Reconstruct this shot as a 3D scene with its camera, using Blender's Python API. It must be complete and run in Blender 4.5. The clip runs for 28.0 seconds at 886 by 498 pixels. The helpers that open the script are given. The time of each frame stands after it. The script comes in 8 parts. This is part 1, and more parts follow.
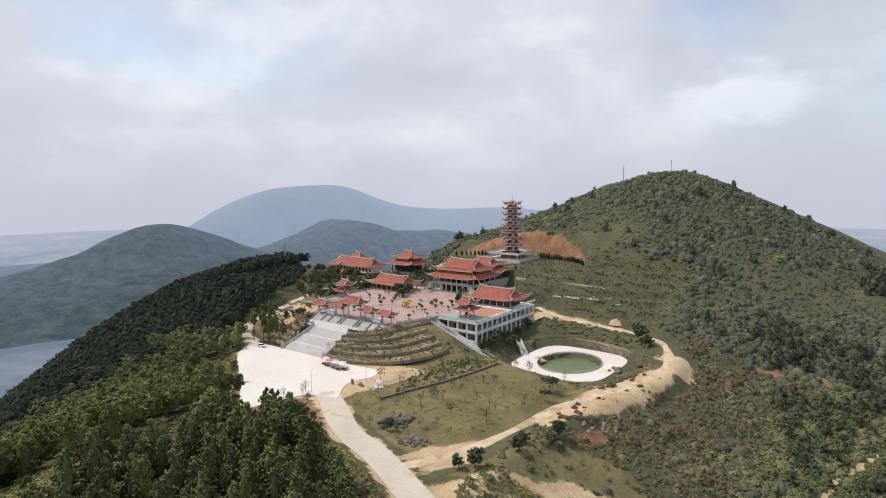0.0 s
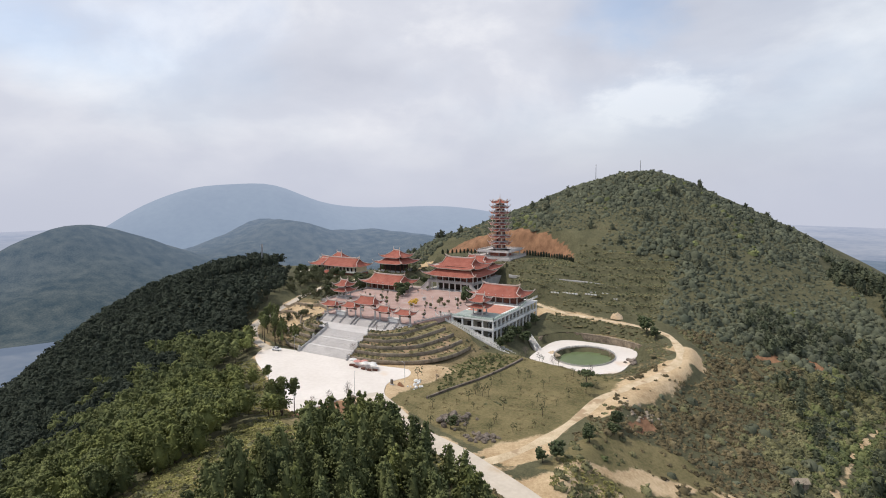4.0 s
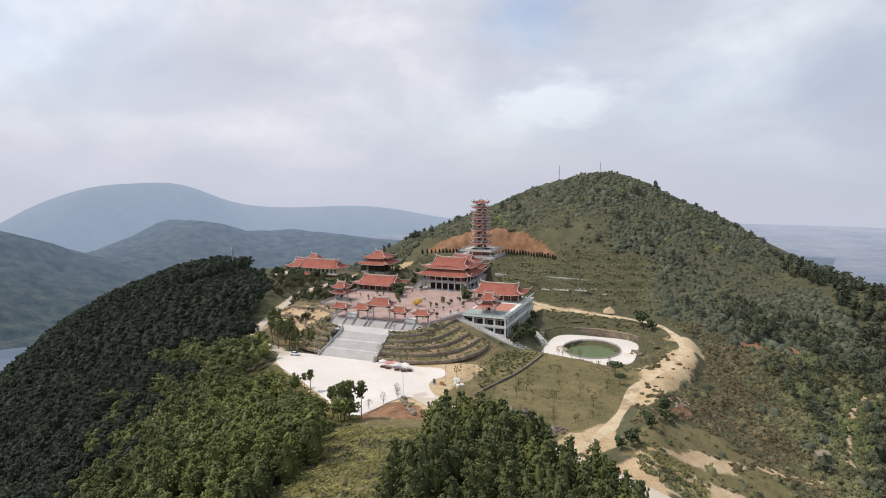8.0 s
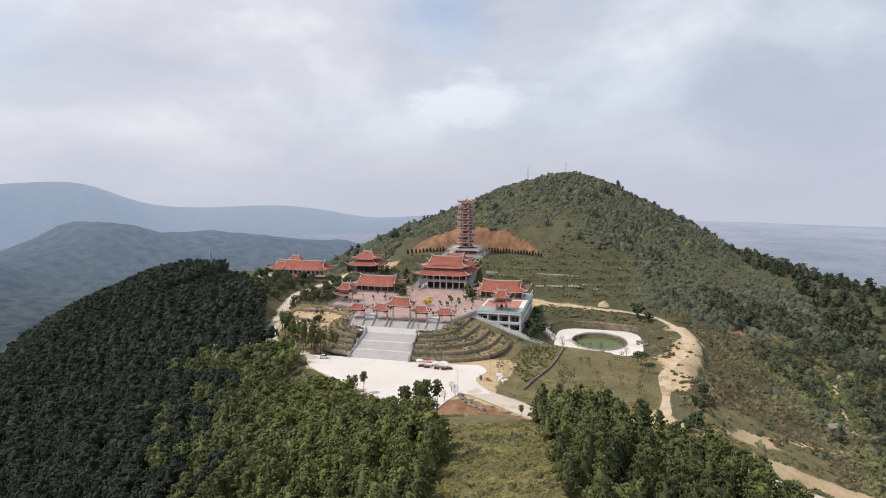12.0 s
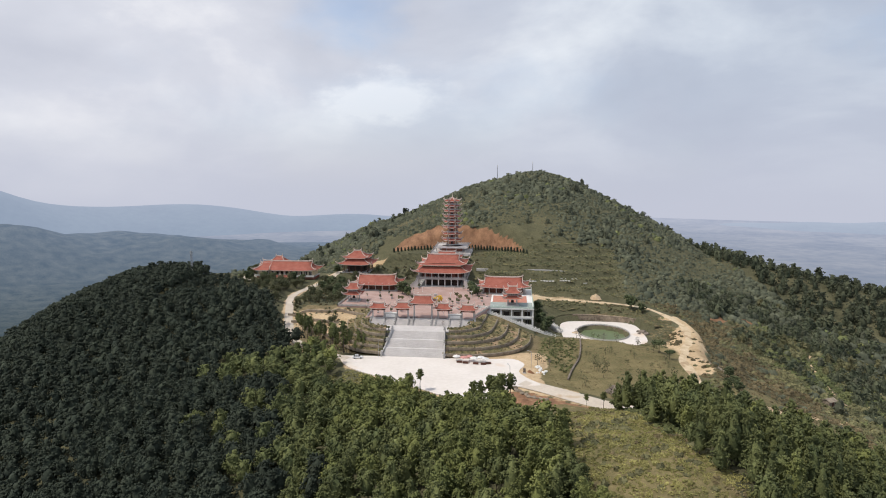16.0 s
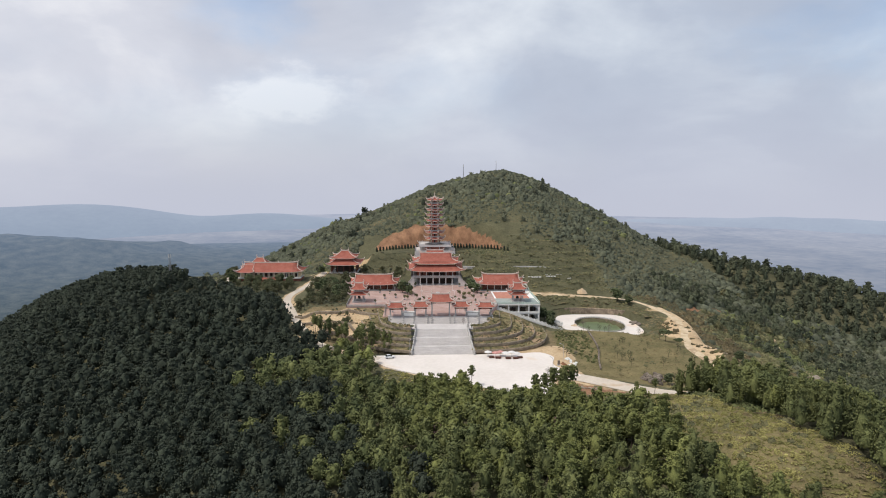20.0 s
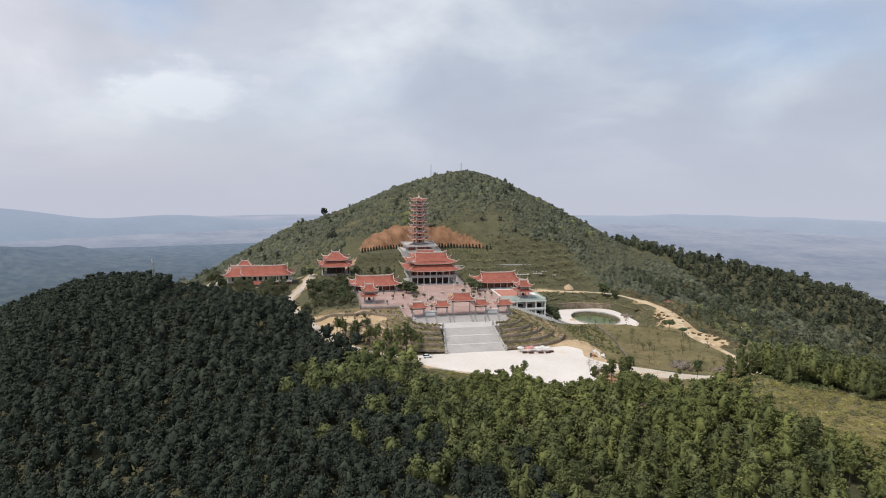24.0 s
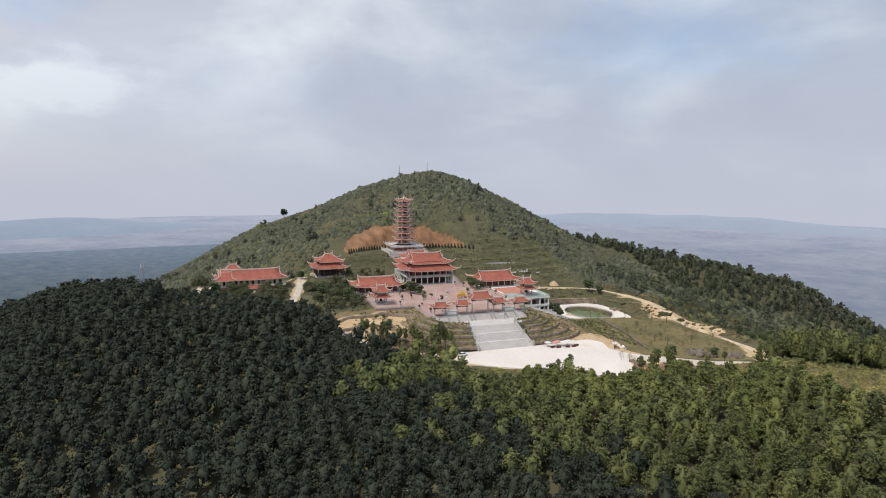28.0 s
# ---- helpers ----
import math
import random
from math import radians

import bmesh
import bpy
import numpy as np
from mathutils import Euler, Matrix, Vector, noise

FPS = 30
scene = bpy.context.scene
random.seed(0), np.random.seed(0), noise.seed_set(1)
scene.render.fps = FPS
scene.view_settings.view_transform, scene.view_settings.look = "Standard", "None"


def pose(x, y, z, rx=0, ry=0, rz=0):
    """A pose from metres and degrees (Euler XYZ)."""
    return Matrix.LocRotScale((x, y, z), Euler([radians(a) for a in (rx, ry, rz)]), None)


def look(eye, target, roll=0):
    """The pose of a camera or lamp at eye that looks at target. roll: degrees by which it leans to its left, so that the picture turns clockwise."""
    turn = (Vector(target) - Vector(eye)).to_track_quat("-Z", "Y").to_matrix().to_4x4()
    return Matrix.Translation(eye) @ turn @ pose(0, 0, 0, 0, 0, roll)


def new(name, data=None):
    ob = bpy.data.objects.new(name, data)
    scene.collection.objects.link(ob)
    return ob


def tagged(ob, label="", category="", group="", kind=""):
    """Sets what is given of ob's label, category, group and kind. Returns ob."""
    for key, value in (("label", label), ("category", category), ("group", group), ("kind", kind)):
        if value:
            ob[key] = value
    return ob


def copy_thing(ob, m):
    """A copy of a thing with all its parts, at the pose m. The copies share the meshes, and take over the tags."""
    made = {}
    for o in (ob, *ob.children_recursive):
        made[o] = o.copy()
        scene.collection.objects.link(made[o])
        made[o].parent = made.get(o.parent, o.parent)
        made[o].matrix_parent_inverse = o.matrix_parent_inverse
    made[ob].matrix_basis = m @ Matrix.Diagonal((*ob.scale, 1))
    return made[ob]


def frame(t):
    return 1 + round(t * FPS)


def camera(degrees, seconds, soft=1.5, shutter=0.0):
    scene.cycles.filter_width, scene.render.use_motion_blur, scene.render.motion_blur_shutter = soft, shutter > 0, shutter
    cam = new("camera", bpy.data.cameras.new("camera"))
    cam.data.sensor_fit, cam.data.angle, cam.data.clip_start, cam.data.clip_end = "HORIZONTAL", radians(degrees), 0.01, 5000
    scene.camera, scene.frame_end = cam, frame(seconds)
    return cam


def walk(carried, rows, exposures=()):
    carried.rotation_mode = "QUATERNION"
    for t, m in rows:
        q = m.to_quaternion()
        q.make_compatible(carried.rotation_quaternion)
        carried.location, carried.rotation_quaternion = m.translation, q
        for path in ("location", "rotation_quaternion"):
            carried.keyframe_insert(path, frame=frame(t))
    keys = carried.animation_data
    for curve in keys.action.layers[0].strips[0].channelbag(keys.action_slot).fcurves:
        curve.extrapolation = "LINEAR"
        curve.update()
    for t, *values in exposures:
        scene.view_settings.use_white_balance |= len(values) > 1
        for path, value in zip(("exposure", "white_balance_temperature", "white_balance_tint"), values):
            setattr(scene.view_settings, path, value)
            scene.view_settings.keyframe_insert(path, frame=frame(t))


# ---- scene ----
cam = camera(71.7, 28.0, soft=1.0)
METRES, EYE, TILT, LEAN, TURN = 350.0, 75.9, -6.67, 0.55, 37.7
ROWS = [
    (0.0, 0.0, 0.0, 0.0, 0.0, 0.0, -0.0),
    (0.5, -0.0121, -0.0, 0.0, -0.85, -0.06, 0.08),
    (1.0, -0.0252, -0.0001, 0.0001, -1.7, -0.1, 0.17),
    (1.5, -0.0393, -0.0001, 0.0002, -2.53, -0.11, 0.25),
    (2.0, -0.054, 0.0001, 0.0002, -3.34, -0.14, 0.33),
    (2.5, -0.0695, 0.0004, 0.0003, -4.17, -0.15, 0.39),
    (3.0, -0.0855, 0.0009, 0.0004, -5.04, -0.15, 0.48),
    (3.5, -0.1019, 0.0015, 0.0006, -5.93, -0.16, 0.58),
    (5.5, -0.1706, 0.0073, 0.0015, -10.18, -0.21, 0.89),
    (6.0, -0.1875, 0.0088, 0.0021, -11.2, -0.24, 1.01),
    (6.5, -0.2045, 0.0107, 0.0027, -12.23, -0.28, 1.12),
    (7.0, -0.2215, 0.0128, 0.0034, -13.24, -0.32, 1.23),
    (7.5, -0.2385, 0.0152, 0.0038, -14.26, -0.35, 1.32),
    (8.0, -0.2555, 0.0179, 0.0044, -15.28, -0.38, 1.44),
    (8.5, -0.2726, 0.0211, 0.0049, -16.32, -0.42, 1.54),
    (9.0, -0.2897, 0.0247, 0.0056, -17.35, -0.48, 1.66),
    (9.5, -0.3069, 0.0285, 0.0061, -18.39, -0.51, 1.75),
    (10.0, -0.3241, 0.0326, 0.007, -19.42, -0.55, 1.84),
    (10.5, -0.341, 0.0368, 0.0077, -20.42, -0.59, 1.95),
    (11.0, -0.3582, 0.0414, 0.0084, -21.37, -0.63, 2.05),
    (11.5, -0.3753, 0.0463, 0.0093, -22.32, -0.68, 2.15),
    (12.0, -0.3924, 0.0516, 0.0101, -23.27, -0.75, 2.25),
    (12.5, -0.4093, 0.057, 0.011, -24.2, -0.82, 2.37),
    (14.5, -0.477, 0.0827, 0.0141, -28.11, -1.04, 2.69),
    (15.0, -0.4937, 0.0895, 0.0155, -29.17, -1.15, 2.77),
    (15.5, -0.5101, 0.0968, 0.0165, -30.25, -1.25, 2.86),
    (16.0, -0.5263, 0.1044, 0.0176, -31.29, -1.34, 2.98),
    (16.5, -0.5425, 0.1124, 0.0187, -32.31, -1.44, 3.04),
    (17.0, -0.5586, 0.1207, 0.0199, -33.34, -1.52, 3.13),
    (17.5, -0.5745, 0.1296, 0.021, -34.42, -1.6, 3.22),
    (18.0, -0.5902, 0.1387, 0.0222, -35.5, -1.68, 3.31),
    (18.5, -0.6059, 0.1481, 0.0235, -36.61, -1.77, 3.39),
    (19.0, -0.6216, 0.158, 0.0246, -37.69, -1.85, 3.48),
    (19.5, -0.6372, 0.1684, 0.0257, -38.73, -1.92, 3.56),
    (20.0, -0.6526, 0.1791, 0.027, -39.76, -1.99, 3.66),
    (20.5, -0.6681, 0.1903, 0.0284, -40.81, -2.07, 3.74),
    (21.0, -0.6835, 0.2018, 0.0299, -41.88, -2.16, 3.82),
    (21.5, -0.6986, 0.2136, 0.0313, -42.93, -2.24, 3.9),
    (23.5, -0.7575, 0.2649, 0.0366, -47.3, -2.52, 4.22),
    (24.0, -0.7718, 0.2783, 0.0382, -48.39, -2.61, 4.28),
    (24.5, -0.7859, 0.2919, 0.0398, -49.49, -2.7, 4.34),
    (25.0, -0.7987, 0.305, 0.0413, -50.51, -2.79, 4.4),
    (25.5, -0.8121, 0.3192, 0.043, -51.62, -2.9, 4.47),
    (26.0, -0.8251, 0.3337, 0.0446, -52.73, -2.98, 4.52),
    (26.5, -0.838, 0.3484, 0.0461, -53.84, -3.07, 4.58),
    (27.0, -0.8505, 0.3634, 0.0477, -54.94, -3.16, 4.65),
    (27.5, -0.8627, 0.3785, 0.0493, -56.05, -3.24, 4.71),
    (28.0, -0.8746, 0.3937, 0.0509, -56.92, -3.29, 4.75),
]
walk(cam, [(t, pose(209.2, -137.8, EYE, TILT, LEAN, TURN) @ pose(METRES * x, METRES * y, METRES * z, 90 + pitch, roll, yaw)) for t, x, y, z, yaw, pitch, roll in ROWS], [(0.0, 0.12), (12.0, 0.11), (28.0, 0.04)])

# ---- world, sun, exposure ----
SUN_AZ, SUN_EL = 246.0, 57.0     # compass degrees from +y, clockwise; height
world = bpy.data.worlds.new("sky")
scene.world = world
world.use_nodes = True


def make_world():
    nt = world.node_tree
    nt.nodes.clear()
    N, L = nt.nodes.new, nt.links.new
    out, bg = N("ShaderNodeOutputWorld"), N("ShaderNodeBackground")
    sky = N("ShaderNodeTexSky")
    sky.sky_type, sky.sun_disc = "NISHITA", False
    sky.sun_elevation, sky.sun_rotation = radians(SUN_EL), radians(SUN_AZ)
    sky.air_density, sky.dust_density, sky.ozone_density = 1.0, 0.3, 3.0
    tint = N("ShaderNodeMix")
    tint.data_type, tint.blend_type = "RGBA", "MULTIPLY"
    tint.inputs["Factor"].default_value = 1.0
    tint.inputs["B"].default_value = (0.15, 0.15, 0.15, 1)
    L(sky.outputs[0], tint.inputs["A"])
    co = N("ShaderNodeTexCoord")
    # flatten the cloud layer towards the horizon
    stretch = N("ShaderNodeMapping")
    stretch.inputs["Scale"].default_value = (1.0, 1.0, 2.0)
    stretch.inputs["Location"].default_value = (0.37, 1.13, 0.2)
    L(co.outputs["Generated"], stretch.inputs["Vector"])
    n1, n2 = N("ShaderNodeTexNoise"), N("ShaderNodeTexNoise")
    for n, s, d, w in ((n1, 1.9, 5.0, 0.35), (n2, 3.3, 7.0, 0.25)):
        n.inputs["Scale"].default_value, n.inputs["Detail"].default_value = s, d
        n.inputs["Distortion"].default_value, n.inputs["Roughness"].default_value = w, 0.52
        L(stretch.outputs[0], n.inputs["Vector"])
    cover, body = N("ShaderNodeMapRange"), N("ShaderNodeValToRGB")
    cover.inputs["From Min"].default_value, cover.inputs["From Max"].default_value = 0.36, 0.56
    cover.interpolation_type = "SMOOTHSTEP"
    cover.inputs["To Min"].default_value = 0.80
    L(n1.outputs["Fac"], cover.inputs["Value"])
    ragged = N("ShaderNodeTexNoise")
    ragged.inputs["Scale"].default_value, ragged.inputs["Detail"].default_value, ragged.inputs["Roughness"].default_value = 9.0, 6.0, 0.6
    L(stretch.outputs[0], ragged.inputs["Vector"])

    def lobes(rows):
        """Sum of ragged-edged patches of sky: compass, height, half width, half height in degrees, gain, softness."""
        total = None
        for a, h, wa, wh, gain, soft in rows:
            a, h = radians(a), radians(h)
            mp, ln, ad, rg = N("ShaderNodeMapping"), N("ShaderNodeVectorMath"), N("ShaderNodeMath"), N("ShaderNodeMapRange")
            mp.vector_type = "TEXTURE"
            mp.inputs["Location"].default_value = (math.sin(a) * math.cos(h), math.cos(a) * math.cos(h), math.sin(h))
            mp.inputs["Rotation"].default_value = (0, 0, -a)
            mp.inputs["Scale"].default_value = (radians(wa), 1.0, radians(wh))
            L(co.outputs["Generated"], mp.inputs["Vector"])
            ln.operation = "LENGTH"
            L(mp.outputs[0], ln.inputs[0])
            ad.operation = "MULTIPLY_ADD"
            ad.inputs[1].default_value = 1.6
            L(ragged.outputs["Fac"], ad.inputs[0])
            L(ln.outputs["Value"], ad.inputs[2])
            rg.interpolation_type = "SMOOTHSTEP"
            rg.inputs["From Min"].default_value, rg.inputs["From Max"].default_value = 1.8 - soft, 1.8 + soft * 0.4
            rg.inputs["To Min"].default_value, rg.inputs["To Max"].default_value = gain, 0.0
            L(ad.outputs[0], rg.inputs["Value"])
            if total is None:
                total = rg.outputs[0]
            else:
                sm = N("ShaderNodeMath")
                L(total, sm.inputs[0])
                L(rg.outputs[0], sm.inputs[1])
                total = sm.outputs[0]
        return total

    bright = lobes(((-26, 13.6, 7.0, 3.6, 0.13, 1.0), (-55.5, 13.5, 5.0, 3.6, 0.11, 1.0), (-12.0, 6.6, 5.4, 2.7, 0.26, 0.6), (-16.5, 5.2, 6.0, 2.6, 0.09, 1.0), (-38.5, 5.6, 5.5, 3.0, 0.08, 1.0),
                    (30, 6, 3.2, 1.6, 0.08, 0.9), (10, 12.5, 10, 4.5, 0.12, 1.2), (-68.5, 8.4, 3.2, 1.2, 0.10, 0.8), (-36, 10.5, 13, 6, 0.04, 1.4), (23, 4.5, 4, 1.6, 0.06, 1.0)))
    gaps = lobes(((-14.6, 13.8, 4.6, 3.2, 0.45, 0.9), (-63, 10.4, 7, 3.2, 0.22, 1.1), (39, 11.0, 11, 4.0, 0.40, 1.2)))
    opened = N("ShaderNodeMath")
    opened.operation, opened.use_clamp = "SUBTRACT", True
    L(cover.outputs[0], opened.inputs[0])
    L(gaps, opened.inputs[1])
    lit = N("ShaderNodeMath")
    L(n2.outputs["Fac"], lit.inputs[0])
    L(bright, lit.inputs[1])
    cr = body.color_ramp
    cr.elements[0].position, cr.elements[0].color = 0.30, (0.545, 0.57, 0.655, 1)
    cr.elements[1].position, cr.elements[1].color = 0.72, (0.90, 0.90, 0.925, 1)
    e = cr.elements.new(0.52)
    e.color = (0.65, 0.67, 0.745, 1)
    L(lit.outputs[0], body.inputs["Fac"])
    clouds = N("ShaderNodeMix")
    clouds.data_type = "RGBA"
    L(opened.outputs[0], clouds.inputs["Factor"])
    L(tint.outputs["Result"], clouds.inputs["A"])
    L(body.outputs["Color"], clouds.inputs["B"])
    # the cloud deck thins and dims towards the east
    axes, east, dim = N("ShaderNodeSeparateXYZ"), N("ShaderNodeMapRange"), N("ShaderNodeMix")
    L(co.outputs["Generated"], axes.inputs[0])
    L(axes.outputs["X"], east.inputs["Value"])
    east.interpolation_type = "SMOOTHSTEP"
    east.inputs["From Min"].default_value, east.inputs["From Max"].default_value = -0.42, 0.32
    dim.data_type, dim.blend_type = "RGBA", "MULTIPLY"
    dim.inputs["B"].default_value = (0.74, 0.80, 0.86, 1)
    L(east.outputs[0], dim.inputs["Factor"])
    L(clouds.outputs["Result"], dim.inputs["A"])
    # haze near and below the horizon
    sep, low, haze = N("ShaderNodeSeparateXYZ"), N("ShaderNodeMapRange"), N("ShaderNodeMix")
    L(co.outputs["Generated"], sep.inputs[0])
    L(sep.outputs["Z"], low.inputs["Value"])
    low.interpolation_type = "SMOOTHSTEP"
    low.inputs["From Min"].default_value, low.inputs["From Max"].default_value = -0.10, 0.19
    low.inputs["To Min"].default_value, low.inputs["To Max"].default_value = 1.0, 0.0
    haze.data_type = "RGBA"
    haze.inputs["B"].default_value = HAZE
    L(low.outputs[0], haze.inputs["Factor"])
    L(dim.outputs["Result"], haze.inputs["A"])
    L(haze.outputs["Result"], bg.inputs["Color"])
    bg.inputs["Strength"].default_value = 1.0
    L(bg.outputs[0], out.inputs[0])


HAZE = (0.512, 0.535, 0.632, 1)
make_world()
sun = new("sun", bpy.data.lights.new("sun", "SUN"))
sun.data.energy, sun.data.angle, sun.data.color = 2.6, radians(2.0), (1.0, 0.93, 0.84)
az, el = radians(SUN_AZ), radians(SUN_EL)
sun.matrix_basis = look((math.sin(az) * math.cos(el) * 300, math.cos(az) * math.cos(el) * 300, math.sin(el) * 300), (0, 0, 0))


# ---- materials ----
def mat(name, dark, light, scale=1.0, rough=0.85, bump=0.15, fine=6.0, vary=0.0, metal=0.0, spots=None):
    """Two colours mixed by a coarse and a fine noise in metres; vary: brightness change from object to object."""
    m = bpy.data.materials.new(name)
    m.use_nodes = True
    nt = m.node_tree
    N, L = nt.nodes.new, nt.links.new
    bsdf = nt.nodes["Principled BSDF"]
    geo = N("ShaderNodeNewGeometry")
    a, b = N("ShaderNodeTexNoise"), N("ShaderNodeTexNoise")
    a.inputs["Scale"].default_value, b.inputs["Scale"].default_value = scale, scale * fine
    a.inputs["Detail"].default_value, b.inputs["Detail"].default_value = 4.0, 3.0
    L(geo.outputs["Position"], a.inputs["Vector"])
    L(geo.outputs["Position"], b.inputs["Vector"])
    add = N("ShaderNodeMath")
    add.operation = "ADD"
    half = N("ShaderNodeMath")
    half.operation, half.inputs[1].default_value = "MULTIPLY", 0.6
    L(b.outputs["Fac"], half.inputs[0])
    L(a.outputs["Fac"], add.inputs[0])
    L(half.outputs[0], add.inputs[1])
    rng = N("ShaderNodeMapRange")
    rng.inputs["From Min"].default_value, rng.inputs["From Max"].default_value = 0.55, 1.05
    L(add.outputs[0], rng.inputs["Value"])
    mix = N("ShaderNodeMix")
    mix.data_type = "RGBA"
    mix.inputs["A"].default_value, mix.inputs["B"].default_value = (*dark, 1), (*light, 1)
    L(rng.outputs[0], mix.inputs["Factor"])
    col = mix.outputs["Result"]
    if spots:
        # worn or bare patches of a third colour, with a size of their own
        s = N("ShaderNodeTexNoise")
        s.inputs["Scale"].default_value, s.inputs["Detail"].default_value = spots[1], 5.0
        L(geo.outputs["Position"], s.inputs["Vector"])
        sr = N("ShaderNodeMapRange")
        sr.interpolation_type = "SMOOTHSTEP"
        sr.inputs["From Min"].default_value, sr.inputs["From Max"].default_value = spots[2], spots[2] + 0.1
        L(s.outputs["Fac"], sr.inputs["Value"])
        m2 = N("ShaderNodeMix")
        m2.data_type = "RGBA"
        m2.inputs["B"].default_value = (*spots[0], 1)
        L(col, m2.inputs["A"])
        L(sr.outputs[0], m2.inputs["Factor"])
        col = m2.outputs["Result"]
    if vary:
        info = N("ShaderNodeObjectInfo")
        isl = N("ShaderNodeMath")
        isl.operation = "ADD"
        L(info.outputs["Random"], isl.inputs[0])
        L(geo.outputs["Random Per Island"], isl.inputs[1])
        vr = N("ShaderNodeMapRange")
        vr.inputs["From Max"].default_value = 2.0
        vr.inputs["To Min"].default_value, vr.inputs["To Max"].default_value = 1 - vary, 1 + vary
        tone, lean = N("ShaderNodeAttribute"), N("ShaderNodeMath")
        tone.attribute_name = "tone"
        lean.operation, lean.inputs[1].default_value = "MULTIPLY_ADD", 1.3
        L(tone.outputs["Fac"], lean.inputs[0])
        L(isl.outputs[0], lean.inputs[2])
        vr.clamp = False
        L(lean.outputs[0], vr.inputs["Value"])
        hs = N("ShaderNodeHueSaturation")
        L(col, hs.inputs["Color"])
        L(vr.outputs[0], hs.inputs["Value"])
        col = hs.outputs["Color"]
    L(col, bsdf.inputs["Base Color"])
    bsdf.inputs["Roughness"].default_value, bsdf.inputs["Metallic"].default_value = rough, metal
    bsdf.inputs["Specular IOR Level"].default_value = 0.25
    if bump:
        bp = N("ShaderNodeBump")
        bp.inputs["Strength"].default_value, bp.inputs["Distance"].default_value = 0.6, bump
        L(add.outputs[0], bp.inputs["Height"])
        L(bp.outputs[0], bsdf.inputs["Normal"])
    return m


M_GRASS = mat("terrace_grass", (0.104, 0.099, 0.043), (0.288, 0.230, 0.118), 0.25, 0.95, 0.2, 8, spots=((0.33, 0.23, 0.14), 0.12, 0.54))
M_CONCRETE = mat("pale_concrete", (0.64, 0.585, 0.53), (0.75, 0.695, 0.645), 0.05, 0.9, 0.02, 12, spots=((0.66, 0.53, 0.40), 0.03, 0.58))
M_STONE = mat("grey_granite", (0.36, 0.35, 0.34), (0.50, 0.48, 0.46), 0.3, 0.8, 0.02, 9)
M_STEPS = mat("granite_steps", (0.50, 0.47, 0.45), (0.62, 0.59, 0.57), 0.2, 0.8, 0.02, 9)
M_WALLSTONE = mat("terrace_wall_stone", (0.16, 0.13, 0.098), (0.37, 0.31, 0.235), 0.5, 0.9, 0.15, 6)
M_PONDWALL = mat("stained_plaster_wall", (0.14, 0.11, 0.085), (0.42, 0.34, 0.25), 0.35, 0.9, 0.1, 5)
M_BRICK = mat("red_brick_paving", (0.35, 0.225, 0.19), (0.47, 0.34, 0.30), 0.15, 0.9, 0.02, 10, spots=((0.42, 0.34, 0.30), 0.1, 0.6))
M_DIRT = mat("ochre_dirt", (0.42, 0.30, 0.18), (0.58, 0.46, 0.32), 0.08, 0.95, 0.08, 10, spots=((0.36, 0.20, 0.10), 0.06, 0.62))
M_TRACK = mat("packed_pale_dirt", (0.46, 0.35, 0.22), (0.68, 0.56, 0.39), 0.3, 0.95, 0.1, 9, spots=((0.40, 0.29, 0.18), 0.2, 0.55))
M_ROAD = mat("pale_road", (0.50, 0.43, 0.35), (0.62, 0.55, 0.46), 0.1, 0.92, 0.03, 10, spots=((0.46, 0.33, 0.20), 0.05, 0.62))
M_CLAY = mat("orange_clay", (0.22, 0.105, 0.055), (0.42, 0.23, 0.13), 0.16, 0.95, 0.6, 9, spots=((0.38, 0.27, 0.17), 0.13, 0.56))
M_WHITE = mat("white_paint", (0.70, 0.69, 0.66), (0.80, 0.79, 0.76), 0.3, 0.7, 0.01, 8)
M_CREAM = mat("cream_paint", (0.66, 0.56, 0.40), (0.76, 0.67, 0.50), 0.3, 0.8, 0.01, 8)
M_RIDGE = mat("ridge_mortar", (0.50, 0.40, 0.35), (0.66, 0.56, 0.50), 0.5, 0.8, 0.02, 8)
M_WOOD = mat("dark_red_timber", (0.075, 0.030, 0.020), (0.14, 0.06, 0.04), 0.6, 0.6, 0.02, 8)
# near-black colour paints the shade inside openings; also serves the bell's bronze
M_DARK = mat("shaded_interior", (0.030, 0.022, 0.018), (0.06, 0.045, 0.035), 0.5, 0.7, 0.0, 6)
M_REDWALL = mat("red_wash_wall", (0.30, 0.11, 0.08), (0.40, 0.17, 0.13), 0.3, 0.8, 0.01, 8)
M_GREENTRIM = mat("pale_green_glaze", (0.45, 0.55, 0.48), (0.58, 0.66, 0.60), 0.5, 0.6, 0.01, 8)
M_ROCK = mat("weathered_rock", (0.085, 0.070, 0.058), (0.24, 0.20, 0.165), 0.5, 0.9, 0.2, 6, vary=0.3)
M_STEEL = mat("galvanised_steel", (0.32, 0.33, 0.35), (0.46, 0.47, 0.49), 1.0, 0.5, 0.0, 5, metal=0.6)
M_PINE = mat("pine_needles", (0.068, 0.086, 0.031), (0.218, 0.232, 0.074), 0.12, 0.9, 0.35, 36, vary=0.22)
# darker copy of the needles: paints cloud shade on the western forest, also cypresses
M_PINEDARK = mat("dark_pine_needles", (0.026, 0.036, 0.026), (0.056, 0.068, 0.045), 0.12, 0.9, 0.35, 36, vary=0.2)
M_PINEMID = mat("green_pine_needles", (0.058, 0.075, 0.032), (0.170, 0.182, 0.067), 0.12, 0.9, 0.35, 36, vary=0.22)
